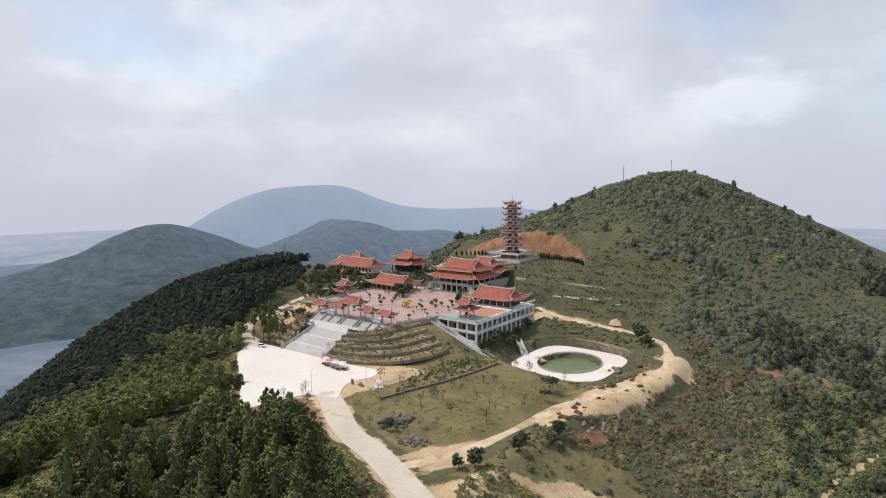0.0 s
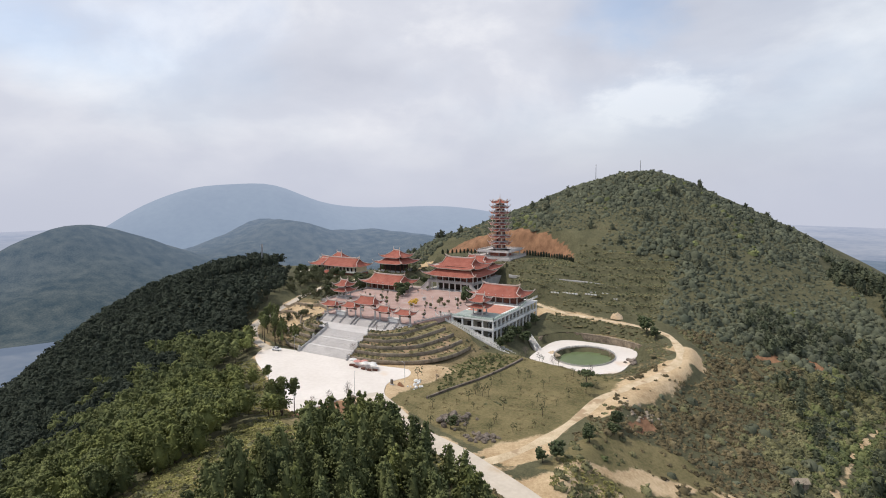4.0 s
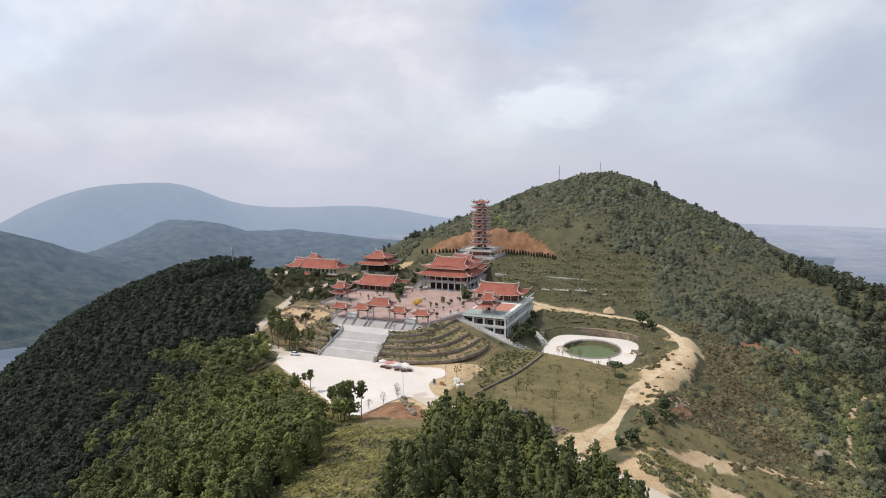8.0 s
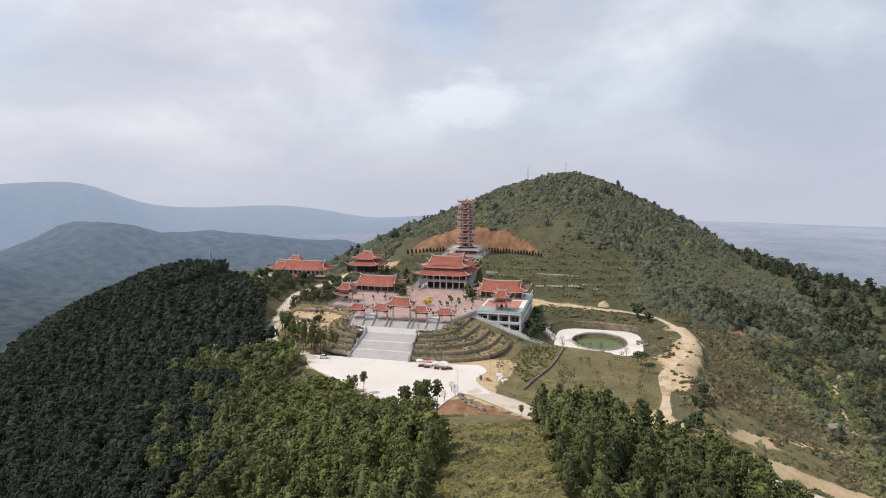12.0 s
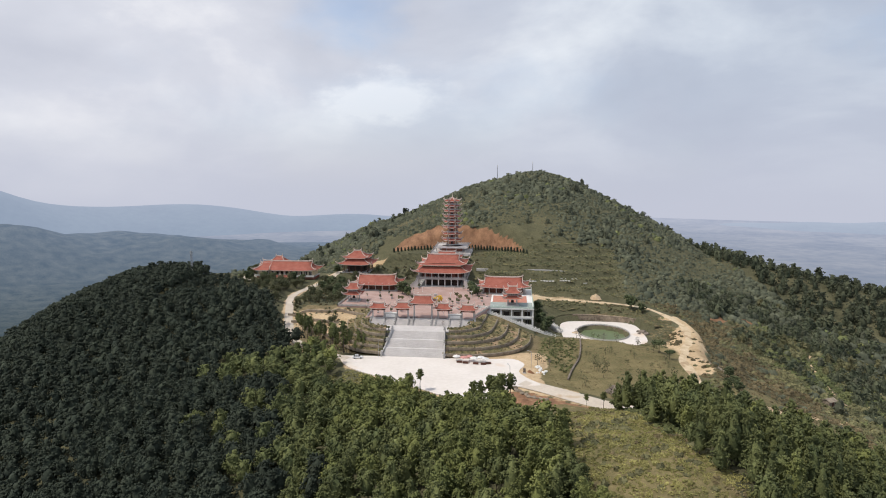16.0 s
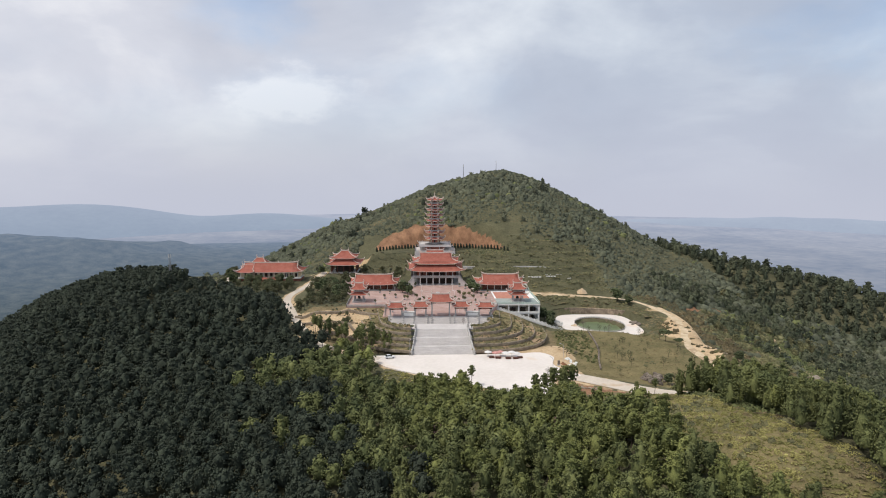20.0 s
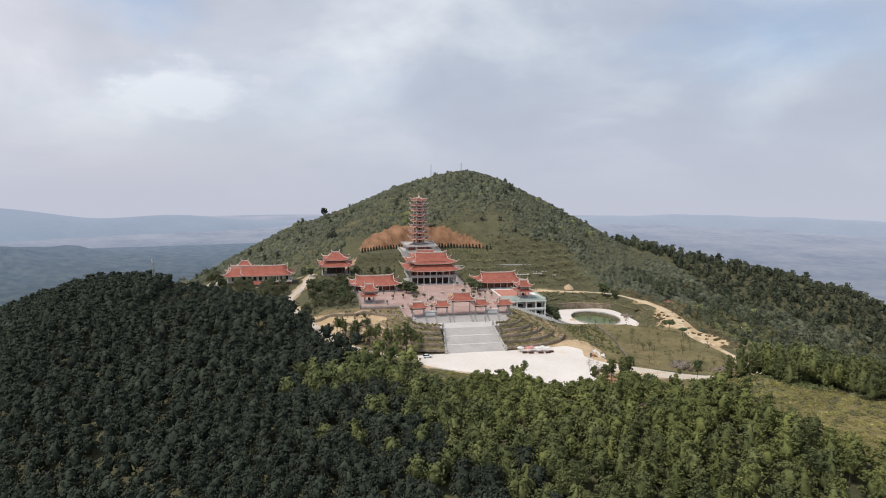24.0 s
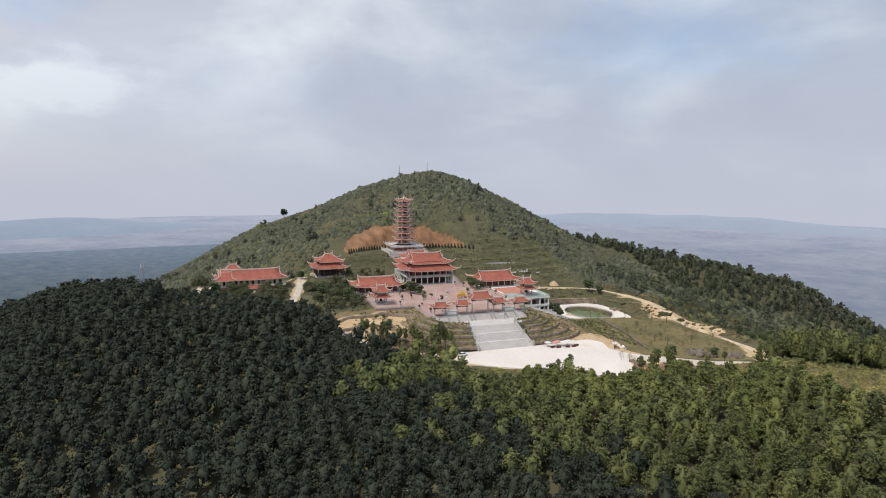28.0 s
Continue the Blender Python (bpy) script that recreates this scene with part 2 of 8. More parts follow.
# lifted, greyed leaf tones carry some of the hill's air haze in the colour
M_SHRUB = mat("shrub_leaves", (0.054, 0.064, 0.045), (0.128, 0.134, 0.086), 0.10, 0.95, 0.25, 24, vary=0.28)
M_SCRUB = mat("dry_scrub", (0.096, 0.080, 0.043), (0.228, 0.183, 0.100), 0.10, 0.95, 0.25, 26, vary=0.35)
M_FRESH = mat("fresh_grass_and_leaves", (0.062, 0.080, 0.033), (0.165, 0.172, 0.072), 0.10, 0.95, 0.25, 26, vary=0.45)
M_WOODS = mat("hillside_wood_leaves", (0.046, 0.060, 0.038), (0.122, 0.132, 0.078), 0.1, 0.95, 0.0, 9, vary=0.3)
M_SLOPE = mat("olive_slope_leaves", (0.070, 0.076, 0.039), (0.196, 0.181, 0.090), 0.10, 0.95, 0.25, 26, vary=0.35)
M_MEADOW = mat("meadow_grass", (0.100, 0.105, 0.036), (0.290, 0.262, 0.098), 0.10, 0.95, 0.2, 26, vary=0.4)
M_TERRACE = mat("terrace_green", (0.115, 0.118, 0.052), (0.310, 0.270, 0.138), 0.12, 0.95, 0.1, 18, vary=0.4)
M_BUSH = mat("garden_leaves", (0.036, 0.053, 0.025), (0.101, 0.117, 0.055), 0.4, 0.9, 0.0, 5, vary=0.3)
M_BARE = mat("bare_twigs", (0.14, 0.115, 0.10), (0.24, 0.20, 0.175), 0.8, 0.9, 0.0, 5)
M_BARK = mat("pine_bark", (0.06, 0.045, 0.035), (0.13, 0.10, 0.08), 1.2, 0.95, 0.05, 5)
M_GARDEN = mat("olive_garden_leaves", (0.056, 0.070, 0.036), (0.162, 0.156, 0.084), 0.15, 0.95, 0.0, 10, vary=0.35)
M_DEAD = mat("dead_needles", (0.085, 0.055, 0.048), (0.185, 0.125, 0.110), 0.3, 0.95, 0.1, 9, vary=0.3)
M_DECK = mat("grey_green_deck", (0.27, 0.32, 0.30), (0.38, 0.43, 0.40), 0.3, 0.85, 0.01, 8)
M_REDFLOOR = mat("red_tile_floor", (0.42, 0.17, 0.12), (0.54, 0.26, 0.19), 0.3, 0.85, 0.01, 8)
# veranda shade is put into this plaster's colour so the wall reads as recessed
M_RECESSWALL = mat("dull_plaster", (0.24, 0.22, 0.18), (0.36, 0.33, 0.27), 0.3, 0.85, 0.01, 8)
M_YELLOW = mat("yellow_blossom", (0.55, 0.34, 0.04), (0.75, 0.50, 0.08), 1.0, 0.8, 0.0, 5)
M_CLOTHRED = mat("red_cloth", (0.48, 0.20, 0.17), (0.62, 0.34, 0.30), 1.0, 0.8, 0.0, 5)
M_CLOTH = mat("white_cloth", (0.62, 0.60, 0.57), (0.74, 0.72, 0.70), 1.0, 0.8, 0.0, 5)
M_CAR = mat("white_car_paint", (0.72, 0.73, 0.74), (0.80, 0.80, 0.81), 1.0, 0.3, 0.0, 5)
M_TYRE = mat("black_rubber", (0.02, 0.02, 0.02), (0.04, 0.04, 0.04), 2.0, 0.8, 0.0, 5)


def glass(name, colour, rough):
    m = mat(name, colour, tuple(min(1, c * 1.3) for c in colour), 0.3, rough, 0.0)
    m.node_tree.nodes["Principled BSDF"].inputs["Specular IOR Level"].default_value = 0.6
    return m


M_GLASS = glass("dark_window_glass", (0.03, 0.035, 0.04), 0.12)
M_WATER = glass("green_pond_water", (0.115, 0.150, 0.068), 0.3)


def ground_mat():
    """Scrubby earth with clay, lawn, dirt and terrace grass laid over it by the ground's own cover weights."""
    layers = (((0.060, 0.062, 0.036), (0.148, 0.138, 0.078)),   # scrub
              ((0.13, 0.068, 0.040), (0.40, 0.225, 0.128)),       # orange clay
              ((0.088, 0.086, 0.038), (0.260, 0.208, 0.105)),    # dry lawn
              ((0.36, 0.245, 0.130), (0.66, 0.51, 0.33)),         # ochre dirt
              ((0.085, 0.080, 0.038), (0.30, 0.225, 0.130)))      # terrace grass with bare soil
    m = bpy.data.materials.new("open_ground")
    m.use_nodes = True
    nt = m.node_tree
    N, L = nt.nodes.new, nt.links.new
    bsdf = nt.nodes["Principled BSDF"]
    geo, att, sep = N("ShaderNodeNewGeometry"), N("ShaderNodeAttribute"), N("ShaderNodeSeparateColor")
    att.attribute_name = "cover"
    L(att.outputs["Color"], sep.inputs[0])

    def noise_tex(scale, detail, rough=0.6):
        n = N("ShaderNodeTexNoise")
        n.inputs["Scale"].default_value, n.inputs["Detail"].default_value, n.inputs["Roughness"].default_value = scale, detail, rough
        L(geo.outputs["Position"], n.inputs["Vector"])
        return n.outputs["Fac"]

    coarse, fine, edge = noise_tex(0.07, 6, 0.7), noise_tex(1.1, 6, 0.72), noise_tex(0.33, 5, 0.7)
    mixn = N("ShaderNodeMath")
    mixn.operation = "MULTIPLY_ADD"
    mixn.inputs[1].default_value = 0.85
    L(fine, mixn.inputs[0])
    L(coarse, mixn.inputs[2])
    tone = N("ShaderNodeMapRange")
    tone.inputs["From Min"].default_value, tone.inputs["From Max"].default_value = 0.68, 1.18
    L(mixn.outputs[0], tone.inputs["Value"])
    # rain-washed streaks down the clay
    run, wash, band = N("ShaderNodeMapping"), N("ShaderNodeTexNoise"), N("ShaderNodeMapRange")
    run.inputs["Scale"].default_value = (0.20, 0.07, 0.13)
    L(geo.outputs["Position"], run.inputs["Vector"])
    L(run.outputs[0], wash.inputs["Vector"])
    wash.inputs["Scale"].default_value, wash.inputs["Detail"].default_value, wash.inputs["Roughness"].default_value = 1.0, 7.0, 0.75
    band.inputs["From Min"].default_value, band.inputs["From Max"].default_value = 0.28, 0.72
    L(wash.outputs["Fac"], band.inputs["Value"])
    streak = band.outputs[0]
    col = None
    for k, (dark, light) in enumerate(layers):
        mx = N("ShaderNodeMix")
        mx.data_type = "RGBA"
        mx.inputs["A"].default_value, mx.inputs["B"].default_value = (*dark, 1), (*light, 1)
        L(streak if k == 1 else tone.outputs[0], mx.inputs["Factor"])
        if k == 0:
            col = mx.outputs["Result"]
            continue
        w, cut, over = N("ShaderNodeMath"), N("ShaderNodeMapRange"), N("ShaderNodeMix")
        w.operation = "ADD"
        L(att.outputs["Alpha"] if k == 4 else sep.outputs[k - 1], w.inputs[0])
        L(edge, w.inputs[1])
        cut.interpolation_type = "SMOOTHSTEP"
        cut.inputs["From Min"].default_value, cut.inputs["From Max"].default_value = 0.86, 1.14
        L(w.outputs[0], cut.inputs["Value"])
        over.data_type = "RGBA"
        L(cut.outputs[0], over.inputs["Factor"])
        L(col, over.inputs["A"])
        L(mx.outputs["Result"], over.inputs["B"])
        col = over.outputs["Result"]
    L(col, bsdf.inputs["Base Color"])
    bsdf.inputs["Roughness"].default_value, bsdf.inputs["Specular IOR Level"].default_value = 0.95, 0.15
    bp = N("ShaderNodeBump")
    bp.inputs["Strength"].default_value, bp.inputs["Distance"].default_value = 0.7, 0.5
    L(mixn.outputs[0], bp.inputs["Height"])
    L(bp.outputs[0], bsdf.inputs["Normal"])
    return m


M_GROUND = ground_mat()


def tile_mat():
    """Red clay roof tiles: ribs down the slope, weathered in patches."""
    m = mat("red_clay_tiles", (0.31, 0.090, 0.062), (0.44, 0.160, 0.115), 0.35, 0.75, 0.0, 10, spots=((0.34, 0.15, 0.11), 0.5, 0.62))
    nt = m.node_tree
    N, L = nt.nodes.new, nt.links.new
    uv, wave, bp = N("ShaderNodeUVMap"), N("ShaderNodeTexWave"), N("ShaderNodeBump")
    wave.inputs["Scale"].default_value = 1.1
    wave.inputs["Distortion"].default_value = 0.4
    L(uv.outputs[0], wave.inputs["Vector"])
    bp.inputs["Strength"].default_value, bp.inputs["Distance"].default_value = 0.8, 0.12
    L(wave.outputs["Fac"], bp.inputs["Height"])
    L(bp.outputs[0], nt.nodes["Principled BSDF"].inputs["Normal"])
    return m


M_TILE = tile_mat()


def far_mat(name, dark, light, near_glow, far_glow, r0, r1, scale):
    """A far backdrop: thin colour with air haze painted over it as emission, growing with distance."""
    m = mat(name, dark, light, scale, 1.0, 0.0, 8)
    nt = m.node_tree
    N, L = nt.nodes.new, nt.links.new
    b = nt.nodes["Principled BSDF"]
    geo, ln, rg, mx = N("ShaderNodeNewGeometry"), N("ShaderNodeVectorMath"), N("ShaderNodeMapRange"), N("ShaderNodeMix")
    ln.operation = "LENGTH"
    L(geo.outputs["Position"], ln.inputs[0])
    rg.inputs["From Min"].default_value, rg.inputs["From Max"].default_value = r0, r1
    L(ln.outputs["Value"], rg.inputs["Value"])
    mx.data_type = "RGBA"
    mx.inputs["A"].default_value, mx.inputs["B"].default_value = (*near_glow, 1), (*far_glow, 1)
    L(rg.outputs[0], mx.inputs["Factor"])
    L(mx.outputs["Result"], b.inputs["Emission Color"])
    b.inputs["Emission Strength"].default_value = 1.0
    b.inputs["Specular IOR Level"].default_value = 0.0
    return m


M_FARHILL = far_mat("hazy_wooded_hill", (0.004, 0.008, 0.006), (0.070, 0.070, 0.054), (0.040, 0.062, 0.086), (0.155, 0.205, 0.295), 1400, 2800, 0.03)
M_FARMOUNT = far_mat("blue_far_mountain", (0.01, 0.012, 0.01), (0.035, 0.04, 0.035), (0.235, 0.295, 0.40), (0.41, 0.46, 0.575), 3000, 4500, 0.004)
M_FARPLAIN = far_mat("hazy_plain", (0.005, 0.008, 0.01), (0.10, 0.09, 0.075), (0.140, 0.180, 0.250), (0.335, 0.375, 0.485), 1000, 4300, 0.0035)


# ---- mesh helpers ----
def mesh_ob(name, verts, faces, material, parent=None, smooth=False, label="", uvs=None):
    me = bpy.data.meshes.new(name)
    me.from_pydata([tuple(v) for v in verts], [], faces)
    if uvs is not None:
        lay = me.uv_layers.new(name="UVMap")
        for lp in me.loops:
            lay.data[lp.index].uv = uvs[lp.vertex_index]
    me.materials.append(material)
    if smooth:
        me.polygons.foreach_set("use_smooth", [True] * len(me.polygons))
    ob = new(name, me)
    if parent is not None:
        ob.parent = parent
    if label:
        ob["label"] = label
    return ob


def array_ob(name, verts, tris, material, smooth=False):
    """A large mesh from numpy arrays."""
    me = bpy.data.meshes.new(name)
    k = tris.shape[1]
    me.vertices.add(len(verts))
    me.vertices.foreach_set("co", np.asarray(verts, np.float32).ravel())
    me.loops.add(tris.size)
    me.loops.foreach_set("vertex_index", np.asarray(tris, np.int32).ravel())
    me.polygons.add(len(tris))
    me.polygons.foreach_set("loop_start", np.arange(0, tris.size, k, dtype=np.int32))
    me.polygons.foreach_set("use_smooth", [smooth] * len(tris))
    me.update(calc_edges=True)
    me.materials.append(material)
    return new(name, me)


def empty(name, x=0, y=0, z=0, rz=0, label="", category="", group=""):
    ob = new(name)
    ob.matrix_basis = pose(x, y, z, 0, 0, rz)
    return tagged(ob, label, category, group)


def part(name, bm, material, parent, label="", smooth=False):
    me = bpy.data.meshes.new(name)
    bm.to_mesh(me)
    bm.free()
    me.materials.append(material)
    if smooth:
        me.polygons.foreach_set("use_smooth", [True] * len(me.polygons))
    ob = new(name, me)
    ob.parent = parent
    if label:
        ob["label"] = label
    return ob


def add_box(bm, x0, x1, y0, y1, z0, z1, bevel=0.0):
    r = bmesh.ops.create_cube(bm, size=1, matrix=Matrix.Translation(((x0 + x1) / 2, (y0 + y1) / 2, (z0 + z1) / 2)) @ Matrix.Diagonal((x1 - x0, y1 - y0, z1 - z0, 1)))
    if bevel:
        es = {e for v in r["verts"] for e in v.link_edges}
        bmesh.ops.bevel(bm, geom=list(es), offset=bevel, segments=1, affect="EDGES")


def box(name, x0, x1, y0, y1, z0, z1, material, parent, label="", bevel=0.0):
    bm = bmesh.new()
    add_box(bm, x0, x1, y0, y1, z0, z1, bevel)
    return part(name, bm, material, parent, label)


def column(name, x, y, z0, z1, r, material, parent, seg=10):
    """A round column with a wider foot and head."""
    prof = ((r * 1.5, z0), (r * 1.5, z0 + r * 0.8), (r, z0 + r), (r * 0.9, z1 - r), (r * 1.3, z1 - r * 0.6), (r * 1.3, z1))
    v, f = [], []
    for rr, z in prof:
        for i in range(seg):
            a = 2 * math.pi * i / seg
            v.append((x + rr * math.cos(a), y + rr * math.sin(a), z))
    for k in range(len(prof) - 1):
        for i in range(seg):
            j = (i + 1) % seg
            f.append((k * seg + i, k * seg + j, (k + 1) * seg + j, (k + 1) * seg + i))
    f += [tuple(range(seg))[::-1], tuple(range((len(prof) - 1) * seg, len(prof) * seg))]
    return mesh_ob(name, v, f, material, parent)


def sweep(name, pts, rx, rz, material, parent, taper=None, label=""):
    """A bar of rounded box section along a path."""
    v, f = [], []
    n = len(pts)
    P = [Vector(p) for p in pts]
    for i, p in enumerate(P):
        d = (P[min(i + 1, n - 1)] - P[max(i - 1, 0)]).normalized()
        side = d.cross(Vector((0, 0, 1)))
        side = side.normalized() if side.length > 1e-4 else Vector((1, 0, 0))
        up = side.cross(d)
        k = 1.0 if taper is None else 1 + (taper - 1) * i / (n - 1)
        for a, b in ((-1, -0.6), (-0.6, -1), (0.6, -1), (1, -0.6), (1, 0.6), (0.5, 1), (-0.5, 1), (-1, 0.6)):
            v.append(p + side * (a * rx * k) + up * (b * rz * k))
    for i in range(n - 1):
        for j in range(8):
            f.append((i * 8 + j, i * 8 + (j + 1) % 8, (i + 1) * 8 + (j + 1) % 8, (i + 1) * 8 + j))
    f += [tuple(range(8))[::-1], tuple(range((n - 1) * 8, n * 8))]
    return mesh_ob(name, v, f, material, parent, label=label)


# ---- the lie of the land ----
def smooth01(t):
    t = np.clip(t, 0, 1)
    return t * t * (3 - 2 * t)


def smax(a, b, k):
    h = np.clip(0.5 + 0.5 * (a - b) / k, 0, 1)
    return b + (a - b) * h + k * h * (1 - h)


def poly_dist(X, Y, poly):
    """Signed distance to a closed outline, negative inside."""
    d = np.full(X.shape, 1e18)
    inside = np.zeros(X.shape, bool)
    n = len(poly)
    for i in range(n):
        (ax, ay), (bx, by) = poly[i], poly[(i + 1) % n]
        ex, ey = bx - ax, by - ay
        t = np.clip(((X - ax) * ex + (Y - ay) * ey) / (ex * ex + ey * ey), 0, 1)
        d = np.minimum(d, (X - ax - t * ex) ** 2 + (Y - ay - t * ey) ** 2)
        cross = ((ay > Y) != (by > Y)) & (X < ex * (Y - ay) / (ey if ey else 1e-9) + ax)
        inside ^= cross
    d = np.sqrt(d)
    return np.where(inside, -d, d)


def line_dist(X, Y, pts):
    """Distance to a path of (x, y, z), and the path's height there."""
    best, hz = np.full(X.shape, 1e18), np.zeros(X.shape)
    for (ax, ay, az_), (bx, by, bz) in zip(pts, pts[1:]):
        ex, ey = bx - ax, by - ay
        t = np.clip(((X - ax) * ex + (Y - ay) * ey) / (ex * ex + ey * ey + 1e-9), 0, 1)
        d = (X - ax - t * ex) ** 2 + (Y - ay - t * ey) ** 2
        hz = np.where(d < best, az_ + t * (bz - az_), hz)
        best = np.minimum(best, d)
    return np.sqrt(best), hz


def curve(pts, n=6):
    """A smooth path through a few points."""
    P = [Vector(p) for p in pts]
    out = []
    for i in range(len(P) - 1):
        a, b, c, d = P[max(i - 1, 0)], P[i], P[i + 1], P[min(i + 2, len(P) - 1)]
        for k in range(n):
            t = k / n
            out.append(0.5 * ((2 * b) + (c - a) * t + (2 * a - 5 * b + 4 * c - d) * t * t + (3 * b - a - 3 * c + d) * t ** 3))
    out.append(P[-1])
    return [tuple(p) for p in out]


LOT = [(-32, 30), (-24, 15), (2, -2), (31, -21), (37, -20), (42, -2), (53, 2), (49, 10), (46, 18), (52, 27), (50, 41), (40, 37), (27, 32), (13, 31), (-13, 31)]
ROAD = curve([(46, 4, 0), (56, -2, -0.2), (75, -13.5, -0.8), (94, -20, -1.2), (118, -31, -1.5), (150, -47, -4)])
TRACK = curve([(104, -20, -1.4), (111, -3, -1.6), (114, 14, -2), (116.5, 46, -2.6), (121, 62, -2.8), (127, 78, -2.7), (131.5, 98, -2.3), (130.5, 117, -1.6), (124, 134, -0.6), (112, 143.5, 0.4), (92, 146.5, 1.3), (66, 149, 2.4), (46, 158, 4)])
WROAD = curve([(-27, 26, 0), (-45, 34, 1), (-60, 48, 2.4), (-70, 72, 3.6), (-80, 100, 5), (-86, 122, 6.2), (-82, 142, 7.4), (-78, 160, 8.4), (-74, 182, 11)])
GLADE = [(40, -36), (44, -50), (48, -62), (54, -72), (57, -84), (57, -93), (62, -102), (70, -112), (88, -122), (87, -106), (85, -93), (82, -81), (80, -67), (77, -52), (74, -36), (70, -26), (60, -20), (46, -24)]
SPUR = [(200, 250, 14), (293, 205, -5), (344, 172, -18), (390, 120, -38), (480, 40, -78)]
SPUR_LANE = [(118, -29, 0), (128, -24, 0), (136, -17, 0), (145, -12, 0), (157, -9, 0), (172, -8, 0)]
SCRAPE = [(36, -10), (46, -5), (58, -11), (70, -18), (66, -28), (60, -39), (54, -43), (47, -39), (41, -30)]
FOOTPATH = [(188, 50, 0), (190.7, 66, 0), (194, 88, 0), (200, 110, 0), (209, 134, 0)]
TRACK_SIDE = [(116, 28), (123, 26), (127, 44), (131, 62), (136, 80), (138, 98), (133, 110), (124, 96), (116, 80), (117, 60)]
GREEN_PATCH = [(118, -18), (128, -17), (140, -8), (163, -3), (168, 10), (158, 26), (146, 33), (134, 27), (124, 14)]
POND = (90.5, 107.0)
PEAK = (65.0, 335.0)


def lumps(X, Y, scale, seed):
    """Smooth rolling unevenness of about one metre, from a few crossed waves."""
    r = np.random.RandomState(seed)
    z = np.zeros(X.shape)
    for k in range(10):
        a = r.uniform(0, 2 * math.pi)
        f = r.uniform(0.6, 2.2) / scale
        z += np.sin((X * math.cos(a) + Y * math.sin(a)) * f + r.uniform(0, 6.28)) / (1 + k * 0.15)
    return z / 3.2


def wild(X, Y):
    """The hillside before anything was levelled, its rises shaped to fit the camera's view."""
    # saddle that falls away to the south-west and east
    d = (X + 30) * -0.61 + (Y - 28) * -0.79
    d = np.maximum(d, 0)
    z = -1.4 - 0.085 * d - 0.0014 * np.minimum(d, 120) ** 2 - 0.3 * np.maximum(d - 120, 0)
    z = z - 0.33 * np.maximum(d - 92, 0)
    e = np.maximum(X - 126 - 0.12 * np.maximum(Y - 60, 0), 0)
    z = z - 26 * (1 - np.exp(-e / 38)) - 0.16 * np.maximum(e - 60, 0)
    z = z + 15.5 * np.exp(-((X - 62) / 46) ** 2 / 2 * 1.0 - ((Y + 92) / 40) ** 2 / 2)
    # its grassy crest lies to the south-east
    z = z + 8.0 * np.exp(-((X - 88) / 17) ** 2 / 2 - ((Y + 98) / 20) ** 2 / 2) + 1.7 * np.exp(-((X - 66) / 22) ** 2 / 2 - ((Y + 66) / 20) ** 2 / 2)
    # a bank along the south side of the road
    z = z + 4.5 * np.exp(-((X - 98) / 24) ** 2 / 2 - ((Y + 48) / 9) ** 2 / 2)
    # rise behind the car park to the temple level
    z = z + 9.5 * smooth01((Y - 30) / 60) * smooth01((60 - X) / 34)
    z = z - 3.5 * smooth01((Y - 30) / 50) * smooth01((X - 50) / 30) * smooth01((150 - X) / 30)
    w = np.maximum(-X - 100, 0)
    z = z - 0.05 * w * smooth01((Y - 20) / 60) - 0.22 * np.maximum(w - 105, 0)
    # western knoll
    z = z + 3 * np.exp(-((X + 176) / 42) ** 2 / 2 - ((Y - 142) / 40) ** 2 / 2) + 1.5 * np.exp(-((X + 160) / 40) ** 2 / 2 - ((Y - 35) / 50) ** 2 / 2)
    z = z - 0.3 * np.maximum(Y - 190, 0)
    # the big hill
    dx, dy = X - PEAK[0], Y - PEAK[1]
    r = np.hypot(dx, dy) + 1e-6
    cs, ce = -dy / r, dx / r
    s = 0.375 + 0.07 * cs + 0.175 * np.maximum(ce, 0) + 0.015 * np.maximum(-ce, 0) - 0.065 * np.maximum(-ce * cs, 0) + 0.04 * np.maximum(ce * cs, 0) - 0.18 * np.maximum(ce, 0) * np.maximum(cs, 0)
    hill = 87.5 - np.sqrt((s * r) ** 2 + 9.0 ** 2) + 1.4 * lumps(X, Y, 26, 5) * smooth01((r - 15) / 60)
    hill = hill - 0.14 * np.maximum(r - 165, 0) * np.maximum(-ce, 0)
    hill = hill + 8.0 * np.exp(-((X + 62) / 16) ** 2 / 2 - ((Y - 226) / 18) ** 2 / 2)
    # a spur runs off to the east
    sd, sz = line_dist(X, Y, SPUR)
    hill = smax(hill, sz - 0.42 * np.maximum(sd - 8, 0), 14)
    z = smax(z, hill, 10)
    # beyond the ridge everything drops to the plain
    R = np.hypot(X - 10, Y - 150)
    z = z - 0.36 * np.maximum(R - 330, 0)
    z = smax(z, -300 + 0 * X, 40)
    return z + 0.5 * lumps(X, Y, 9, 2) * smooth01((R - 120) / 60)


def level(z, target, dist, fall):
    """Cut or fill z to target where dist is below zero, easing out over fall metres."""
    k = 1 - smooth01(dist / fall)
    return z + (target - z) * k


def scar_cap(X, Y):
    """The steep earth face cut like a shell into the hill round the tower platform."""
    ragged = 0.8 * np.sin(X * 0.33) + 0.5 * np.sin(X * 0.71 + 1) + 0.35 * np.sin(X * 1.3 + Y * 0.4)
    d = (np.hypot((X - 7) / 50, (Y - 190) / 33) - 1) * 36
    return 22.3 + 1.5 * np.maximum(d + 0.5 * ragged, 0) + 200 * smooth01((192 - Y) / 3)


